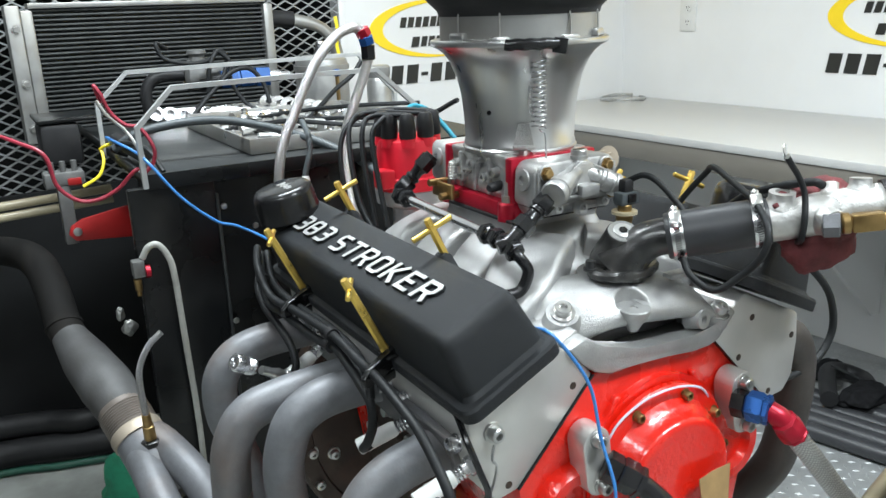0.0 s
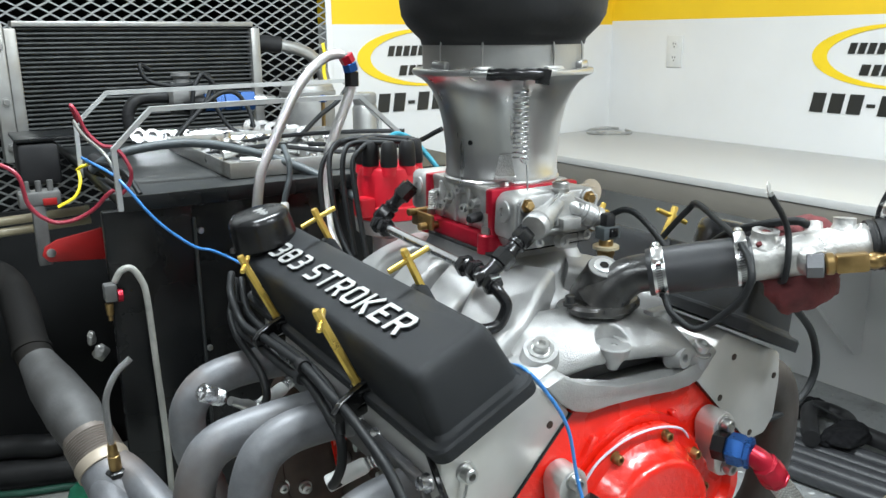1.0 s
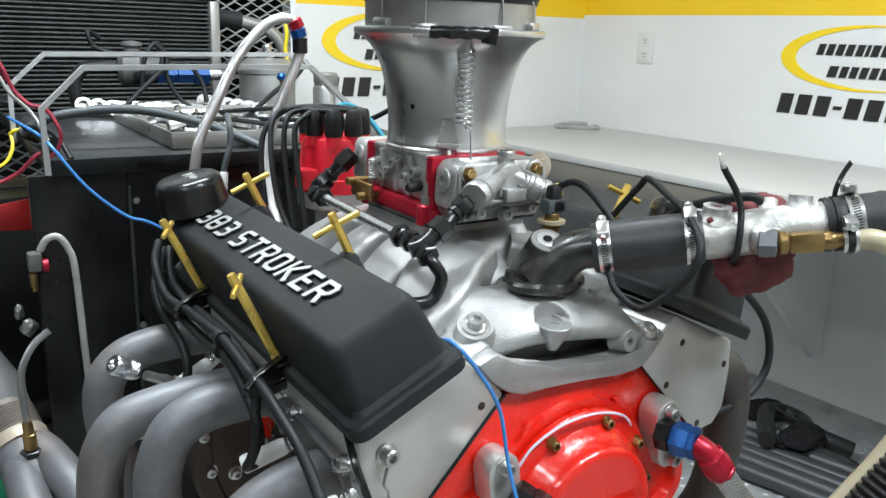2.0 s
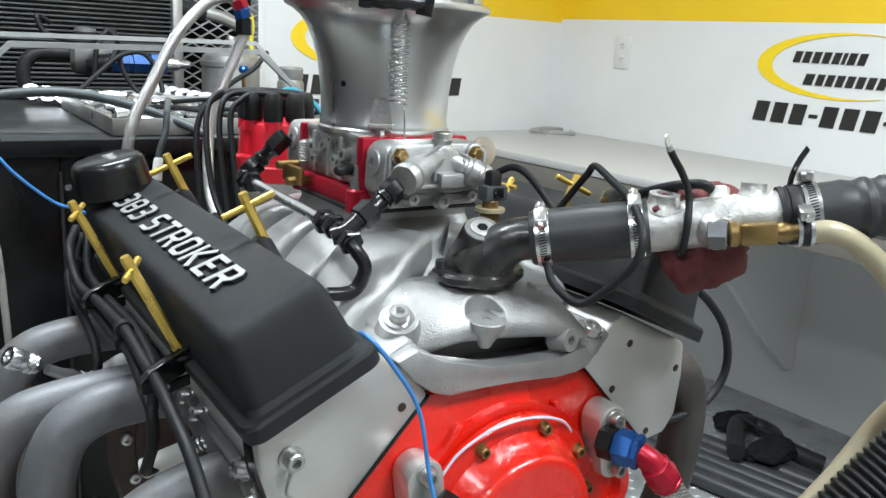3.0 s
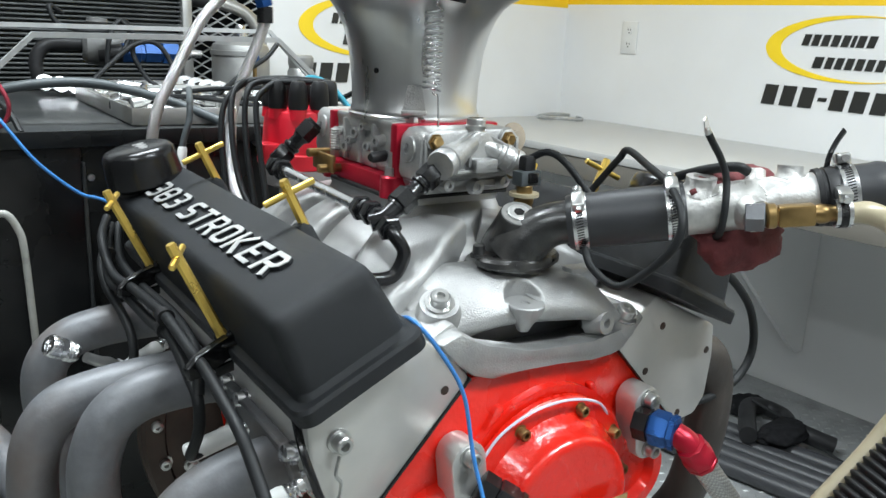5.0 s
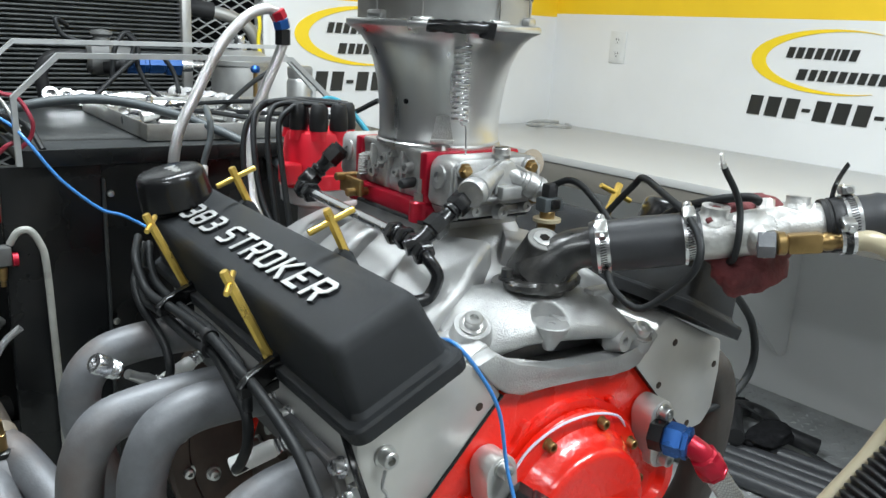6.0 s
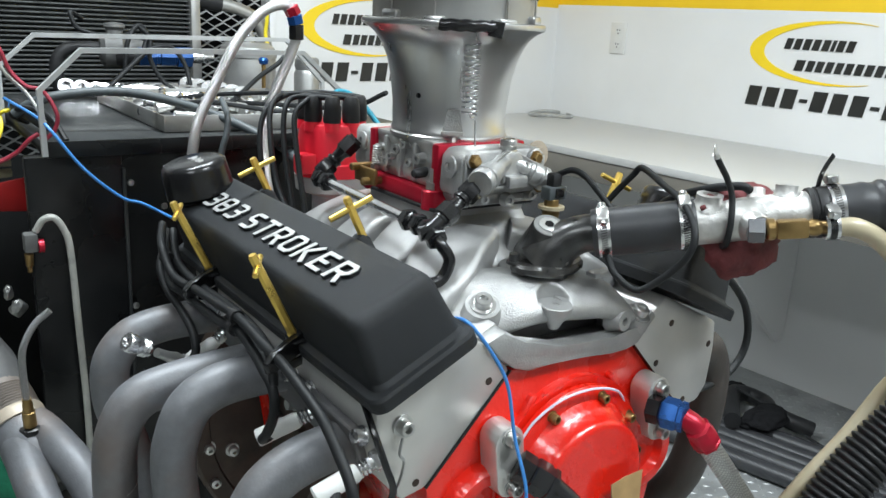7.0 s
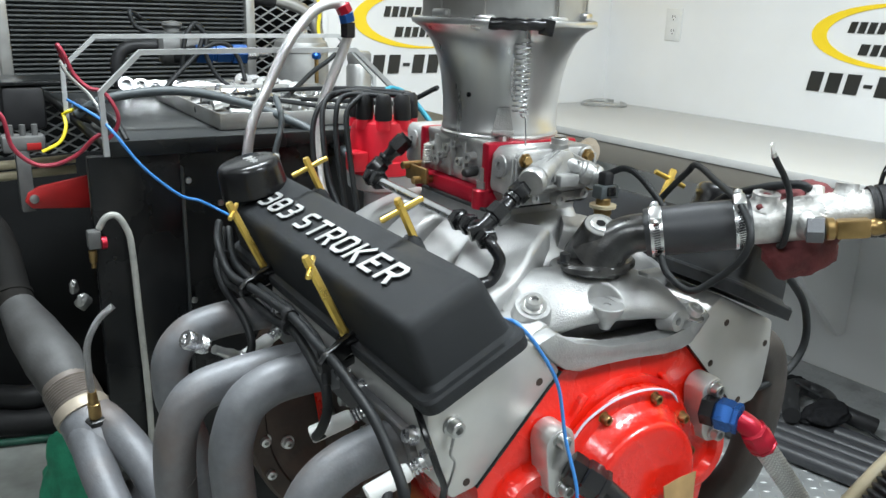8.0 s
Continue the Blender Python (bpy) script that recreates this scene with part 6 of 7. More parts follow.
# ---- things under the bench ----
for x0, x1, r in ((1.49, 2.02, 0.027), (1.435, 1.965, 0.025), (1.385, 1.915, 0.026), (1.33, 1.86, 0.027), (1.275, 1.805, 0.024)):
    a, b = Vector((x0, 1.0, FLOOR + 0.008 + r)), Vector((x1, -1.2, FLOOR + 0.008 + r))
    solo("floor_pipe", add_lathe(B(), a, b - a, [(0, r * 0.7), (0, r), (2.26, r), (2.26, r * 0.7)], 20), M_HOSE, "long black pipe lying on the floor plate", "pipe", "pipes on the floor")
solo("floor_hose", tube([(1.47, 0.72, 0.215), (1.56, 0.79, 0.215), (1.67, 0.86, 0.20), (1.755, 0.865, 0.175), (1.765, 0.80, 0.170), (1.70, 0.735, 0.185), (1.675, 0.67, 0.19), (1.72, 0.60, 0.17)], 0.026, 16, 8), M_RUBBER, "black bent hose heaped on the floor pipes", "hose")
cloth("black_cloth", (1.60, 0.69, 0.205), (0.10, 0.055, 0.026), M_BCLOTH, "crumpled black cloth draped over the floor pipes", "cloth", 12.0, 9.0)
cloth("black_cloth", (1.75, 0.93, 0.160), (0.08, 0.05, 0.026), M_BCLOTH, "small crumpled black cloth on the floor plate", "cloth", 9.0, 8.0)
solo("floor_cable", tube([rm(1.70, 0.72, 0.235), rm(1.72, 0.58, 0.20), rm(1.73, 0.45, 0.15), rm(1.72, 0.3, 0.142), rm(1.6, 0.1, 0.142)], 0.005, 8, 6), M_CABLE, "thin black cable on the floor", "cable")
t = thing("motor_mount", "oily brown round mount plate on the block side", "mount", (-0.19, 0.25, 0.80))
part("plate", add_lathe(B(), (-0.165, 0.25, 0.805), (-1, 0, 0.05), [(0, 0.10), (0.02, 0.10), (0.024, 0.094), (0.026, 0.05), (0.034, 0.046), (0.034, 0)], 36), M_BROWN, t)
for i in range(7):
    a = 2 * math.pi * i / 7 + 0.4
    part("plate_bolt", add_lathe(B(), (-0.189, 0.25 + 0.075 * math.cos(a), 0.805 + 0.075 * math.sin(a)), (-1, 0, 0.05), [(0, 0.010), (0.003, 0.010), (0.003, 0.0075), (0.012, 0.007), (0.012, 0)], 10), M_STEEL, t)
t = thing("flywheel_housing", "oily brown flywheel housing plate behind the engine block", "housing", (CX, 0.52, 0.74))
part("plate", add_lathe(B(), (CX, 0.545, 0.74), (0, -1, 0), [(0, 0.255), (0.024, 0.255), (0.030, 0.250), (0.030, 0.225), (0.026, 0.222), (0.026, 0.0)], 64), M_BROWN, t)
for x, z in ((-0.208, 0.640), (-0.179, 0.687), (-0.216, 0.700), (-0.225, 0.760), (-0.215, 0.83)):
    part("housing_bolt", add_lathe(B(), (x, 0.519, z), (0, -1, 0), [(0, 0.011), (0.003, 0.011), (0.003, 0.008), (0.011, 0.0078), (0.012, 0.006), (0.012, 0.0035), (0.007, 0.0033), (0.007, 0)], 12), M_STEEL, t, "steel socket bolt")
# ---- radiator and plumbing at the mesh ----
RY = 1.915
t = thing("radiator", "aluminium radiator with dark fins on the mesh screen", "radiator", rm(0.05, RY, 1.1))
RX0, RX1, RZ0, RZ1 = -0.272, 0.372, 1.085, 1.412
part("core_back", add_box(B(), ((RX0 + RX1) / 2, RY + 0.022, (RZ0 + RZ1) / 2), (RX1 - RX0, 0.03, RZ1 - RZ0), ROOM), M_CORE, t, "dark fin core between the tubes")
nrow = 26
for i in range(nrow):
    z = RZ0 + 0.008 + (RZ1 - RZ0 - 0.014) * i / (nrow - 1)
    part("fin", add_box(B(), ((RX0 + RX1) / 2, RY, z), (RX1 - RX0, 0.028, 0.0055), ROOM, 0.0015, 1), M_FIN, t)
part("top_rail", add_box(B(), ((RX0 + RX1) / 2, RY, RZ1 + 0.006), (RX1 - RX0 + 0.02, 0.05, 0.014), ROOM, 0.002), M_RADT, t)
part("side_tank", add_box(B(), (RX1 + 0.014, RY, (RZ0 + RZ1) / 2 - 0.02), (0.030, 0.06, RZ1 - RZ0 + 0.03), ROOM, 0.005), M_RADT, t)
part("side_tank", add_box(B(), (RX0 - 0.016, RY, (RZ0 + RZ1) / 2 - 0.02), (0.030, 0.06, RZ1 - RZ0 + 0.03), ROOM, 0.005), M_RADT, t)
part("side_bracket", add_box(B(), (RX0 - 0.050, RY - 0.01, 1.24), (0.036, 0.05, 0.36), ROOM, 0.004), M_RADT, t)
for z in (1.10, 1.22, 1.36):
    part("bracket_bolt", add_lathe(B(), rm(RX0 - 0.048, RY - 0.034, z), ROOM.to_3x3() @ Vector((0, -1, 0)), [(0, 0.012), (0.004, 0.012), (0.004, 0.008), (0.012, 0.007), (0.012, 0)], 12), M_STEEL, t)
t = thing("radiator_pipe", "grey return pipe with a black rubber sleeve", "pipe", rm(0.45, RY, 1.36))
part("sleeve", tube([rm(0.385, RY, 1.362), rm(0.43, RY, 1.360), rm(0.475, RY - 0.005, 1.355)], 0.026, 18, 5), M_RUBBER, t, "black rubber sleeve")
part("pipe", tube([rm(0.46, RY, 1.357), rm(0.52, RY - 0.01, 1.345), rm(0.575, RY - 0.02, 1.32), rm(0.605, RY - 0.03, 1.27), rm(0.615, RY - 0.03, 1.20), rm(0.615, RY - 0.03, 1.0)], 0.019, 16, 6), M_RADT, t)
t = thing("swirl_tank", "grey aluminium swirl tank with a filler neck", "tank", rm(0.50, 1.80, 1.05))
part("tank_body", add_lathe(B(), rm(0.50, 1.78, 0.98), (0, 0, 1), [(0, 0.082), (0.24, 0.082), (0.255, 0.078), (0.262, 0.066), (0.268, 0.06), (0.268, 0)], 36), M_RADT, t)
part("stand", add_cyl(B(), rm(0.50, 1.78, FLOOR), rm(0.50, 1.78, 0.985), 0.03, 16), M_GLOSSK, t, "black stand post")
part("tank_band", add_lathe(B(), rm(0.50, 1.78, 1.205), (0, 0, 1), [(0, 0.082), (0.001, 0.086), (0.014, 0.086), (0.015, 0.082)], 36), M_RADT, t)
part("filler_cap", add_lathe(B(), rm(0.50, 1.78, 1.248), (0, 0, 1), [(0, 0.02), (0.02, 0.02), (0.022, 0.014), (0.034, 0.015), (0.042, 0.012), (0.044, 0)], 18), M_CHROME, t)
t = thing("small_tank", "small grey aluminium filter canister", "canister", rm(0.62, 1.70, 1.1))
part("canister", add_lathe(B(), rm(0.61, 1.62, 1.02), (0, 0, 1), [(0, 0.038), (0.15, 0.038), (0.16, 0.033), (0.17, 0.036), (0.19, 0.036), (0.196, 0.03), (0.196, 0)], 24), M_RADT, t)
part("stand", add_cyl(B(), rm(0.61, 1.62, FLOOR), rm(0.61, 1.62, 1.025), 0.012, 12), M_GLOSSK, t, "black stand post")
t = thing("pump", "grey cast pump with black hose and blue fitting", "pump", rm(0.06, 1.62, 1.2))
part("pump_body", add_lathe(B(), rm(0.03, 1.64, 1.225), ROOM.to_3x3() @ Vector((1, -0.2, 0)), [(0, 0.03), (0.01, 0.042), (0.05, 0.045), (0.06, 0.03), (0.10, 0.028), (0.11, 0.02)], 24), M_PUMP, t)
part("pump_neck", add_lathe(B(), rm(0.065, 1.63, 1.255), (0, 0, 1), [(0, 0.022), (0.02, 0.02), (0.028, 0.026), (0.036, 0.024), (0.04, 0)], 16), M_PUMP, t)
part("sleeve", tube([rm(-0.07, 1.64, 1.13), rm(-0.075, 1.64, 1.19), rm(-0.05, 1.64, 1.225), rm(0.0, 1.64, 1.23), rm(0.04, 1.64, 1.228)], 0.016, 14, 6), M_RUBBER, t, "black elbow hose")
part("outlet_hose", add_cyl(B(), rm(0.06, 1.61, 1.210), rm(0.115, 1.59, 1.212), 0.021, 18), M_RUBBER, t)
for x0, x1, r in ((0.108, 0.150, 0.0255), (0.150, 0.160, 0.021), (0.160, 0.196, 0.0245), (0.196, 0.202, 0.021), (0.202, 0.240, 0.0275)):
    part("blue_nut", hexa(rm(x0, 1.59 - (x0 - 0.108) * 0.1, 1.214), rm(x1, 1.59 - (x1 - 0.108) * 0.1, 1.214), r), M_BLUEP, t, "bright blue anodised nut")
part("spout", add_lathe(B(), rm(0.240, 1.578, 1.214), ROOM.to_3x3() @ Vector((1, -0.05, 0)), [(0, 0.014), (0.01, 0.016), (0.03, 0.016), (0.032, 0.011), (0.06, 0.010)], 16), M_CHROME, t)
for k, pts in enumerate((
    [(-0.02, 1.60, 1.30), (-0.05, 1.58, 1.315), (-0.04, 1.57, 1.28), (0.0, 1.56, 1.265), (0.05, 1.56, 1.262), (0.09, 1.57, 1.27)],
    [(0.06, 1.55, 1.18), (0.07, 1.55, 1.25), (0.10, 1.56, 1.29), (0.12, 1.56, 1.27), (0.10, 1.55, 1.22), (0.03, 1.53, 1.16), (-0.02, 1.5, 1.13)],
    [(0.10, 1.56, 1.29), (0.125, 1.55, 1.26), (0.12, 1.54, 1.21), (0.15, 1.52, 1.15), (0.19, 1.48, 1.125)],
    [(0.0, 1.5, 1.14), (0.06, 1.52, 1.19), (0.12, 1.53, 1.235), (0.17, 1.53, 1.24), (0.20, 1.52, 1.20), (0.205, 1.50, 1.15)],
    [(0.15, 1.2, 1.12), (0.22, 1.25, 1.15), (0.30, 1.3, 1.19), (0.36, 1.32, 1.22), (0.40, 1.33, 1.26)],
)):
    solo("black_cable", tube([rm(*p) for p in pts], 0.006, 10, 7), M_CABLE, "black cable looped over the pump", "cable", "cables on the tray")
solo("grey_cable", tube([(-0.372, 1.02, 1.145), (-0.330, 1.0, 1.172), (-0.255, 0.99, 1.185), (-0.18, 0.985, 1.184), (-0.10, 0.975, 1.166), (-0.03, 0.95, 1.142), (0.03, 0.90, 1.112), (0.06, 0.80, 1.08), (0.06, 0.7, 1.02)], 0.0085, 12, 8), M_GREYC, "thick grey-green cable arched over the tray", "cable", "cables on the tray")
for k, pts in enumerate((
    [(-0.05, 1.30, 1.125), (0.06, 1.20, 1.14), (0.15, 1.05, 1.15), (0.22, 0.9, 1.16), (0.25, 0.8, 1.2)],
    [(0.0, 1.4, 1.125), (0.1, 1.28, 1.15), (0.2, 1.15, 1.165), (0.3, 1.05, 1.17)],
    [(-0.10, 1.25, 1.125), (0.0, 1.12, 1.15), (0.12, 1.02, 1.14), (0.24, 1.0, 1.13)],
    [(-0.32, 0.86, 1.12), (-0.335, 0.9, 1.155), (-0.36, 0.98, 1.16), (-0.37, 1.06, 1.14), (-0.34, 1.1, 1.12)],
)):
    solo("black_cable", tube(pts, 0.005, 8, 7), M_CABLE, "black cable lying over tools on the tray", "cable", "cables on the tray")
# braided hoses behind the valve cover
t = thing("braided_hose", "steel-braided hose looping over the engine rear", "hose", (-0.1, 0.68, 1.25), "braided hoses")
part("hose", tube([(-0.178, 0.69, 1.05), (-0.170, 0.68, 1.138), (-0.158, 0.68, 1.180), (-0.140, 0.68, 1.214), (-0.103, 0.68, 1.284), (-0.075, 0.68, 1.320), (-0.048, 0.68, 1.343), (-0.022, 0.68, 1.351), (-0.006, 0.68, 1.345)], 0.0082, 16, 8), M_BRAID, t)
part("hose", tube([(0.003, 0.68, 1.300), (-0.010, 0.68, 1.268), (-0.030, 0.68, 1.225), (-0.048, 0.68, 1.18), (-0.058, 0.67, 1.13), (-0.066, 0.64, 1.07), (-0.07, 0.6, 1.04)], 0.0082, 16, 8), M_BRAID, t)
part("red_fitting", hexa((-0.008, 0.68, 1.349), (-0.001, 0.68, 1.336), 0.0125), M_REDA, t, "red anodised fitting")
part("blue_fitting", hexa((-0.001, 0.68, 1.336), (0.003, 0.68, 1.322), 0.0135), M_BLUEA, t, "blue anodised nut")
part("black_fitting", hexa((0.003, 0.68, 1.322), (0.003, 0.68, 1.298), 0.0130), M_BLKA, t, "black anodised fitting")
solo("thin_hose", tube([(-0.142, 0.66, 1.06), (-0.132, 0.665, 1.12), (-0.120, 0.67, 1.155), (-0.112, 0.69, 1.18), (-0.08, 0.8, 1.19)], 0.005, 10, 7), M_GREYC, "thin grey line behind the breather cap", "hose")
solo("line_end", add_lathe(B(), (-0.137, 0.663, 1.085), (0.15, 0.05, 1), [(0, 0.008), (0.03, 0.007), (0.034, 0.005)], 12), M_PLASTICW, "pale hose end behind the breather cap", "fitting")
# braided line on the cabinet front
t = thing("braided_line", "thin pale translucent line hanging down the cabinet", "hose", (-0.34, 0.80, 0.8), "braided hoses")
part("line", tube([(-0.383, 0.815, 0.985), (-0.372, 0.808, 1.004), (-0.356, 0.806, 1.006), (-0.343, 0.806, 0.985), (-0.336, 0.806, 0.95), (-0.332, 0.806, 0.82), (-0.328, 0.806, 0.66), (-0.330, 0.806, 0.50), (-0.332, 0.806, 0.30)], 0.0056, 12, 8), M_PALEH, t)
part("valve_body", add_box(B(), (-0.392, 0.815, 0.968), (0.020, 0.024, 0.030), None, 0.003), M_PUMP, t)
part("red_ring", add_lathe(B(), (-0.382, 0.808, 0.962), (1, 0, 0), [(0, 0.011), (0.008, 0.011), (0.008, 0)], 12), M_REDA, t, "red ring")
part("brass_end", add_lathe(B(), (-0.396, 0.812, 0.950), (0, 0, -1), [(0, 0.007), (0.02, 0.006), (0.022, 0.004), (0.03, 0.004)], 10), M_BRASS, t, "brass end")

# ---- tools on the tray ----
t = thing("parts_tray", "shallow galvanised sheet tray full of fittings", "tray", (0.05, 1.15, 1.115))
TX0, TX1, TY0, TY1 = -0.135, 0.28, 0.945, 1.46
part("tray_floor", add_box(B(), ((TX0 + TX1) / 2, (TY0 + TY1) / 2, 1.117), (TX1 - TX0, TY1 - TY0, 0.003)), M_RADT, t)
for c, s in ((((TX0 + TX1) / 2, TY0, 1.131), (TX1 - TX0, 0.004, 0.030)), (((TX0 + TX1) / 2, TY1, 1.131), (TX1 - TX0, 0.004, 0.030)), ((TX0, (TY0 + TY1) / 2, 1.131), (0.004, TY1 - TY0 + 0.004, 0.030)), ((TX1, (TY0 + TY1) / 2, 1.131), (0.004, TY1 - TY0 + 0.004, 0.030)), ((0.08, (TY0 + TY1) / 2, 1.128), (0.003, TY1 - TY0, 0.022))):
    part("tray_wall", add_box(B(), c, s, None, 0.001), M_RADT, t)
rnd = random.Random(4)
for i in range(64):
    x, y = rnd.uniform(TX0 + 0.025, TX1 - 0.025), rnd.uniform(TY0 + 0.025, TY1 - 0.03)
    a = rnd.uniform(0, 6.28)
    d = Vector((math.cos(a), math.sin(a), rnd.uniform(0, 0.35)))
    r, h = rnd.uniform(0.006, 0.014), rnd.uniform(0.015, 0.045)
    p = Vector((x, y, 1.120 + r))
    ma = rnd.choice((M_CHROME, M_STEEL, M_STEEL, M_BLKA, M_RADT))
    if i % 3:
        solo("socket", add_lathe(B(), p, d, [(0, r * 0.6), (0, r), (h * 0.5, r), (h * 0.55, r * 0.85), (h, r * 0.85), (h, r * 0.4)], 12), ma, "steel socket or fitting loose in the tray", "socket", "loose fittings in the tray")
    else:
        q = [p + Vector((math.cos(a + k * 0.35) * 0.02, math.sin(a + k * 0.35) * 0.02, 0.002 * k)) for k in range(6)]
        solo("open_ring", tube(q, 0.0035, 8, 3), M_CHROME, "bright bent steel ring in the tray", "fitting", "loose fittings in the tray")


def wrench(x, y, z, length, ang, tilt, w):
    """A combination wrench: ring, shank and open jaw."""
    m = pose(x, y, z, tilt, 0, ang)
    t = thing("wrench", "polished chrome combination wrench on the tray", "wrench", (x, y, z), "wrenches")
    part("shank", add_box(B(), (length / 2, 0, 0), (length, w, 0.005), m, 0.0015), M_CHROME, t)
    d = m.to_3x3() @ Vector((0, 0, 1))
    part("ring_end", add_lathe(B(), m @ Vector((-w * 0.7, 0, -0.005)), d, [(0, w * 0.72), (0, w * 1.15), (0.010, w * 1.15), (0.010, w * 0.72), (0, w * 0.72)], 18), M_CHROME, t)
    jaw = [(length + w * 1.5 + w * 1.5 * math.cos(q), w * 1.5 * math.sin(q)) for q in (radians(35 + 290 * i / 14) for i in range(15))]
    jaw += [(length + w * 1.1, -w * 0.6), (length + w * 1.1, w * 0.6)]
    part("open_jaw", add_plane_prism(B(), jaw, m @ Matrix.Translation((0, 0, -0.004)), 0.008, 0.001), M_CHROME, t)


for i in range(6):
    wrench(-0.172 + i * 0.030, 1.56 - i * 0.020, 1.142 - i * 0.0025, 0.26 - i * 0.010, 2 - i * 1.5, 62, 0.017)

# ---- wires and bits beside the tray ----
solo("red_wire", tube([(-0.40, 0.90, 1.245), (-0.412, 0.86, 1.275), (-0.405, 0.85, 1.262), (-0.394, 0.85, 1.232), (-0.375, 0.84, 1.21), (-0.354, 0.83, 1.203), (-0.338, 0.82, 1.170), (-0.342, 0.82, 1.145), (-0.356, 0.82, 1.13)], 0.0032, 8, 8), M_REDW, "dull red wire looped over the guard rail", "wire", "loose wires")
solo("red_wire", tube([(-0.60, 0.95, 1.22), (-0.54, 0.88, 1.195), (-0.503, 0.85, 1.172), (-0.492, 0.85, 1.121), (-0.464, 0.85, 1.092), (-0.432, 0.85, 1.089), (-0.400, 0.84, 1.105), (-0.378, 0.825, 1.130), (-0.366, 0.822, 1.138)], 0.0034, 8, 8), M_REDW, "dull red wire sagging beside the tray", "wire", "loose wires")
solo("grey_wire", tube([(-0.41, 0.87, 1.25), (-0.398, 0.86, 1.225), (-0.372, 0.85, 1.195), (-0.356, 0.82, 1.155)], 0.003, 8, 6), M_RADT, "pale grey wire by the guard rail", "wire", "loose wires")
t = thing("yellow_tie", "yellow zip tie round the guard rail foot", "tie", (-0.371, 1.150, 1.136))
part("loop", tube([(-0.381, 1.148, 1.129), (-0.372, 1.140, 1.136), (-0.360, 1.146, 1.138), (-0.358, 1.160, 1.136), (-0.370, 1.165, 1.132), (-0.381, 1.148, 1.129)], 0.0035, 8, 5), M_YELW, t)
part("tail", tube([(-0.379, 1.145, 1.129), (-0.380, 1.130, 1.106), (-0.394, 1.120, 1.081), (-0.426, 1.120, 1.064)], 0.0032, 8, 6, None, 0.5), M_YELW, t)
t = thing("connector_plug", "dark round connector with a blue end lying on the tray edge", "connector", (-0.345, 1.05, 1.14))
part("barrel", add_cyl(B(), (-0.352, 1.12, 1.150), (-0.330, 0.96, 1.135), 0.014, 14, bev=0.003), M_RUBBER, t)
part("blue_end", add_cyl(B(), (-0.358, 1.14, 1.146), (-0.352, 1.11, 1.148), 0.008, 10, bev=0.002), M_BLUEW, t, "blue end")

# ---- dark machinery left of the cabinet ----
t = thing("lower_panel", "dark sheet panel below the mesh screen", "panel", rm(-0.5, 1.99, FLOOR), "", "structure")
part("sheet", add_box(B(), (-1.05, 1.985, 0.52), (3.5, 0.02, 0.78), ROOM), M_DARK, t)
for z in (0.935, 0.907):
    solo("pale_pipe", add_cyl(B(), (-1.4, 1.66, z - 0.03), (-0.30, 1.70, z + 0.008), 0.0115, 16), M_CREAM, "yellowed white plastic pipe on the frame", "pipe", "plastic pipes")
t = thing("lever_arm", "red painted steel lever arm with a pivot bolt", "lever", (-0.40, 1.2, 0.96))
part("arm", add_prism(B(), [(-0.460, 0.953), (-0.453, 0.970), (-0.430, 0.982), (-0.300, 1.004), (-0.300, 0.926), (-0.448, 0.938)], 1.196, 1.206, 0.002), M_REDSTEEL, t)
part("pivot", add_lathe(B(), (-0.443, 1.235, 0.958), (0, -1, 0), [(0, 0.009), (0.044, 0.009), (0.046, 0)], 12), M_STEEL, t)
t = thing("load_cell_mount", "grey steel load cell mount with a red label", "mount", (-0.45, 1.3, 1.0))
part("post", add_box(B(), (-0.452, 1.24, 0.990), (0.026, 0.03, 0.13), None, 0.003), M_PUMP, t)
part("head", add_box(B(), (-0.447, 1.25, 1.062), (0.078, 0.05, 0.032), None, 0.004), M_PUMP, t)
part("label_plate", add_box(B(), (-0.430, 1.223, 1.058), (0.026, 0.004, 0.014), None, 0.001), M_REDSTEEL, t, "red label plate")
for dx in (-0.022, 0.0, 0.022):
    part("bolt", add_cyl(B(), (-0.447 + dx, 1.24, 1.077), (-0.447 + dx, 1.24, 1.10), 0.006, 10), M_PUMP, t)
t = thing("actuator_box", "black actuator housing under the radiator", "housing", (-0.50, 1.5, 1.15))
part("body", add_box(B(), (-0.425, 1.47, 1.110), (0.085, 0.12, 0.095), None, 0.012), M_RUBBER, t)
part("top_plate", add_box(B(), (-0.40, 1.50, 1.163), (0.14, 0.18, 0.008), None, 0.002), M_GLOSSK, t)
t = thing("side_frame", "black painted steel frame post and rail", "frame", (-0.92, 1.35, FLOOR))
part("post", add_box(B(), (-0.92, 1.45, 0.55), (0.08, 0.08, 0.84), None, 0.004), M_GLOSSK, t)
part("rail", add_box(B(), (-1.20, 1.45, 0.82), (0.50, 0.06, 0.06), None, 0.004), M_GLOSSK, t)
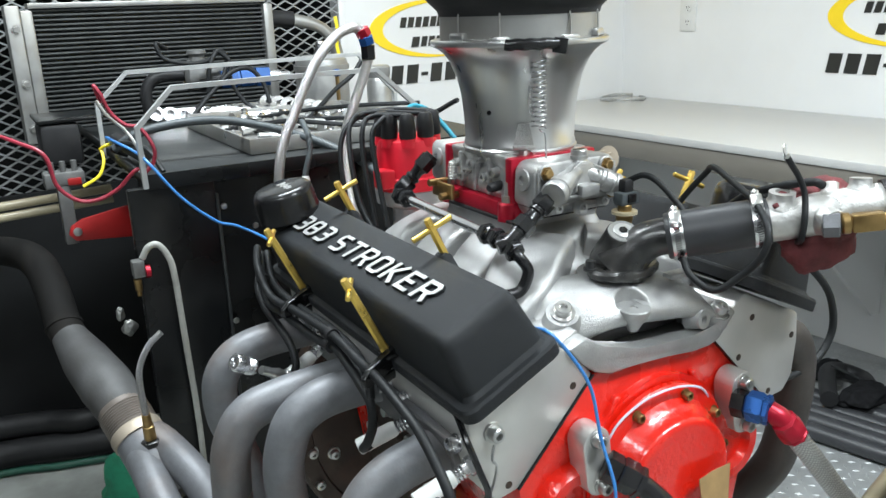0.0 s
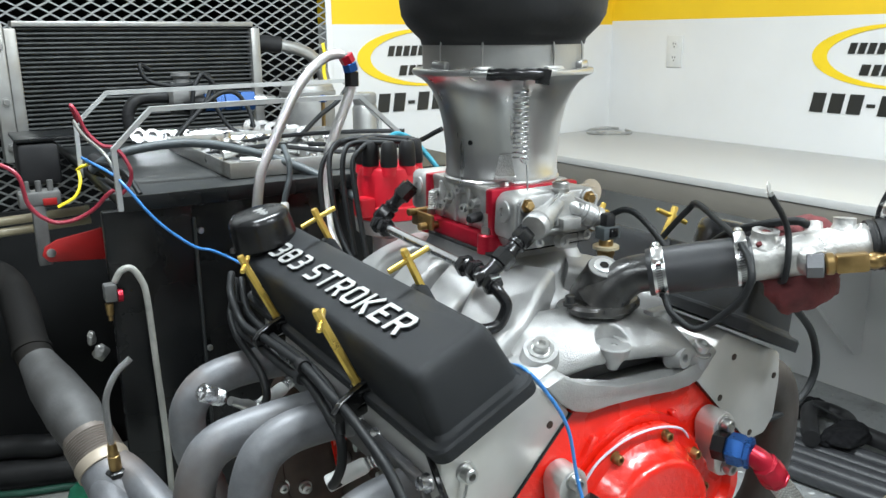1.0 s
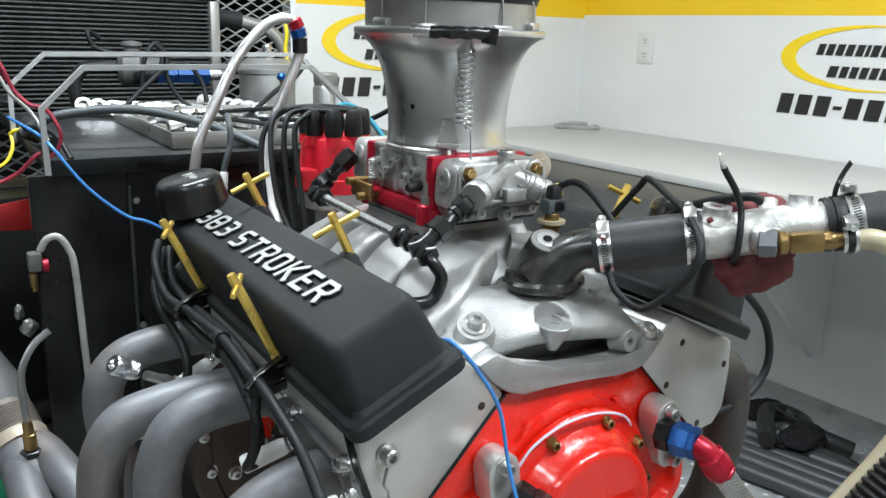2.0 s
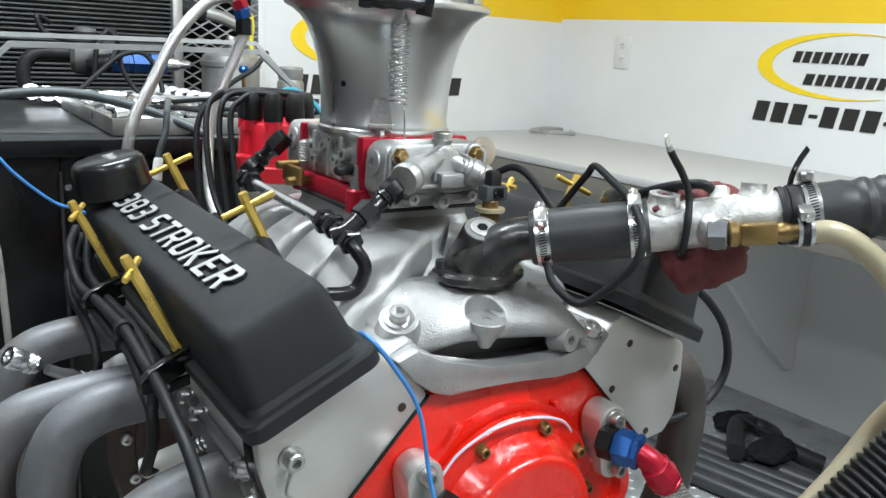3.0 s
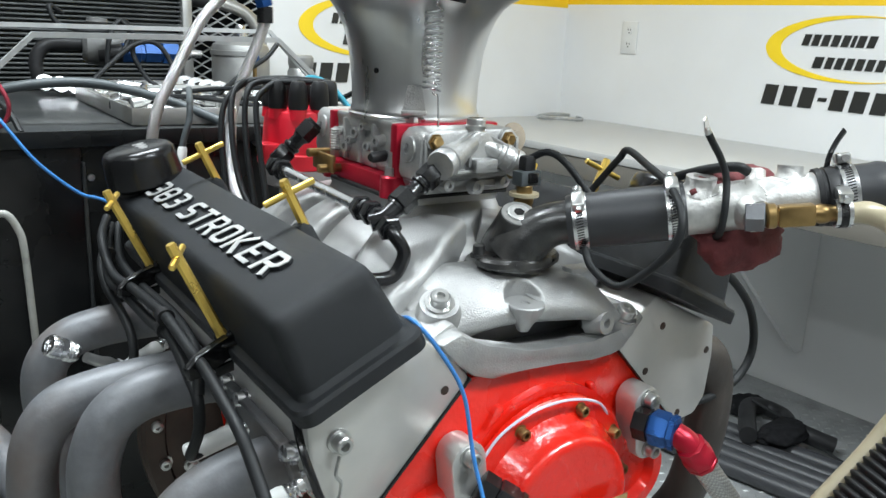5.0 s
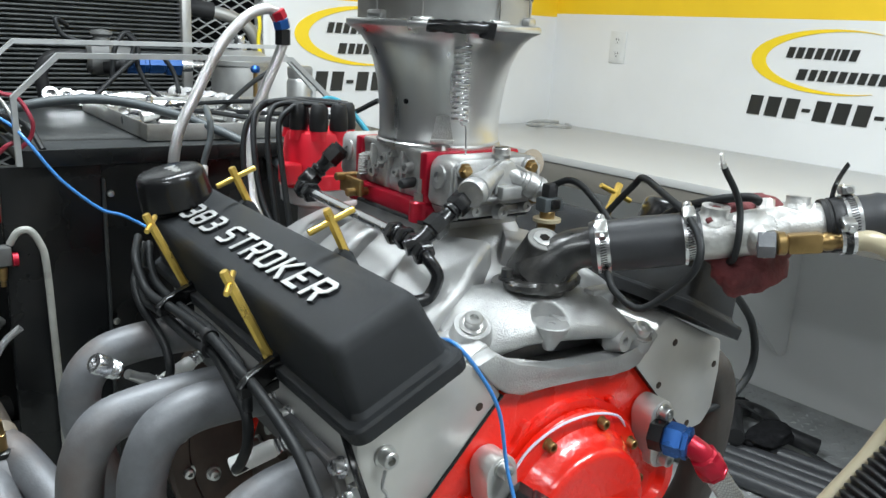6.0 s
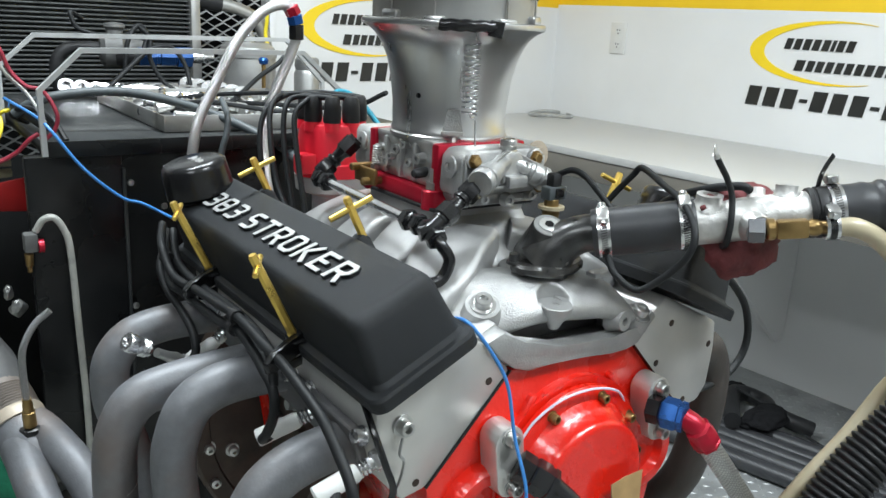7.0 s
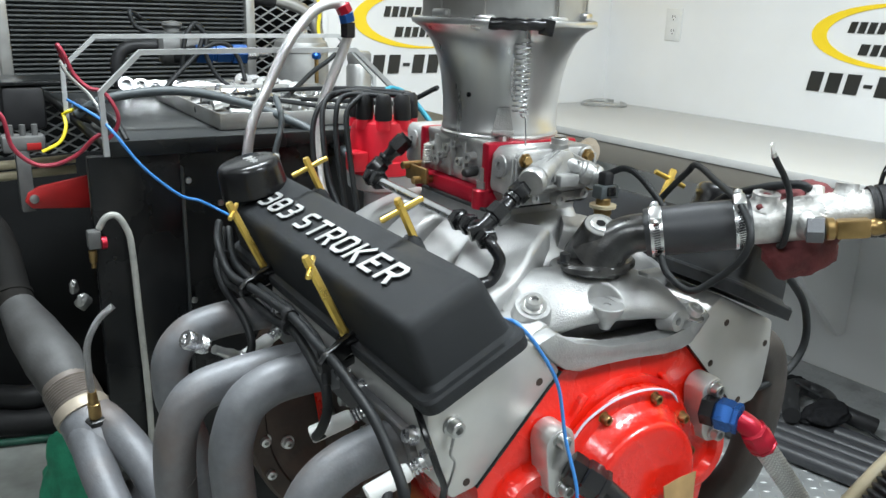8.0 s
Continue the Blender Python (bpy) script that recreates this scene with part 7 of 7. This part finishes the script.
for k, pts in enumerate((
    [(-1.0, 1.74, 0.172), (-0.80, 1.86, 0.172), (-0.66, 1.87, 0.172), (-0.53, 1.83, 0.172), (-0.39, 1.79, 0.172), (-0.28, 1.82, 0.172)],
    [(-0.95, 1.86, 0.245), (-0.72, 1.90, 0.245), (-0.56, 1.87, 0.243), (-0.45, 1.82, 0.243), (-0.3, 1.86, 0.243)],
)):
    solo("floor_hose", tube(pts, 0.042 - 0.008 * k, 16, 8), M_RUBBER, "black hose lying on the concrete", "hose", "hoses on the floor")
solo("green_hose", tube([(-0.98, 1.62, 0.143), (-0.76, 1.80, 0.143), (-0.66, 1.81, 0.143), (-0.55, 1.77, 0.143), (-0.44, 1.74, 0.143), (-0.36, 1.70, 0.143)], 0.0105, 12, 8), M_GREENH, "green garden hose on the concrete", "hose", "hoses on the floor")
cloth("green_cloth", (-0.452, 0.90, 0.46), (0.055, 0.06, 0.13), M_GREEN, "crumpled green cloth over a stand", "cloth", 2.0, 7.0)
t = thing("cloth_stand", "low red and yellow jack stand under the cloth", "stand", (-0.43, 0.88, FLOOR))
part("column", add_box(B(), (-0.43, 0.86, 0.26), (0.07, 0.08, 0.26), None, 0.006), M_REDSTEEL, t)
part("foot", add_box(B(), (-0.43, 0.86, 0.145), (0.14, 0.16, 0.03), None, 0.004), M_YELW, t, "yellow base")
for x, z, sx, sz, sd3 in ((-0.404, 0.812, 0.008, 0.014, 6.0), (-0.390, 0.780, 0.014, 0.015, 8.0)):
    cloth("metal_foil", (x, 1.05, z), (sx, 0.008, sz), M_RADT, "bright crumpled metal foil in the dark gap", "foil", sd3, 6.0)
solo("yellow_strap", tube([rm(0.60, 1.86, 1.36), rm(0.603, 1.855, 1.32), rm(0.60, 1.86, 1.27), rm(0.606, 1.85, 1.22)], 0.006, 8, 5, None, 0.4), M_YELW, "yellow strap tied to the return pipe", "strap")
t = thing("dipstick", "thin dipstick with a blue knob beside the tank", "dipstick", rm(0.46, 1.60, 1.1))
part("rod", add_cyl(B(), rm(0.46, 1.60, FLOOR), rm(0.46, 1.60, 1.20), 0.006, 10), M_BRASS, t)
part("knob", add_lathe(B(), rm(0.46, 1.60, 1.195), (0, 0, 1), [(0, 0.006), (0.003, 0.012), (0.012, 0.014), (0.02, 0.010), (0.022, 0)], 16), M_BLUEA, t, "blue knob")
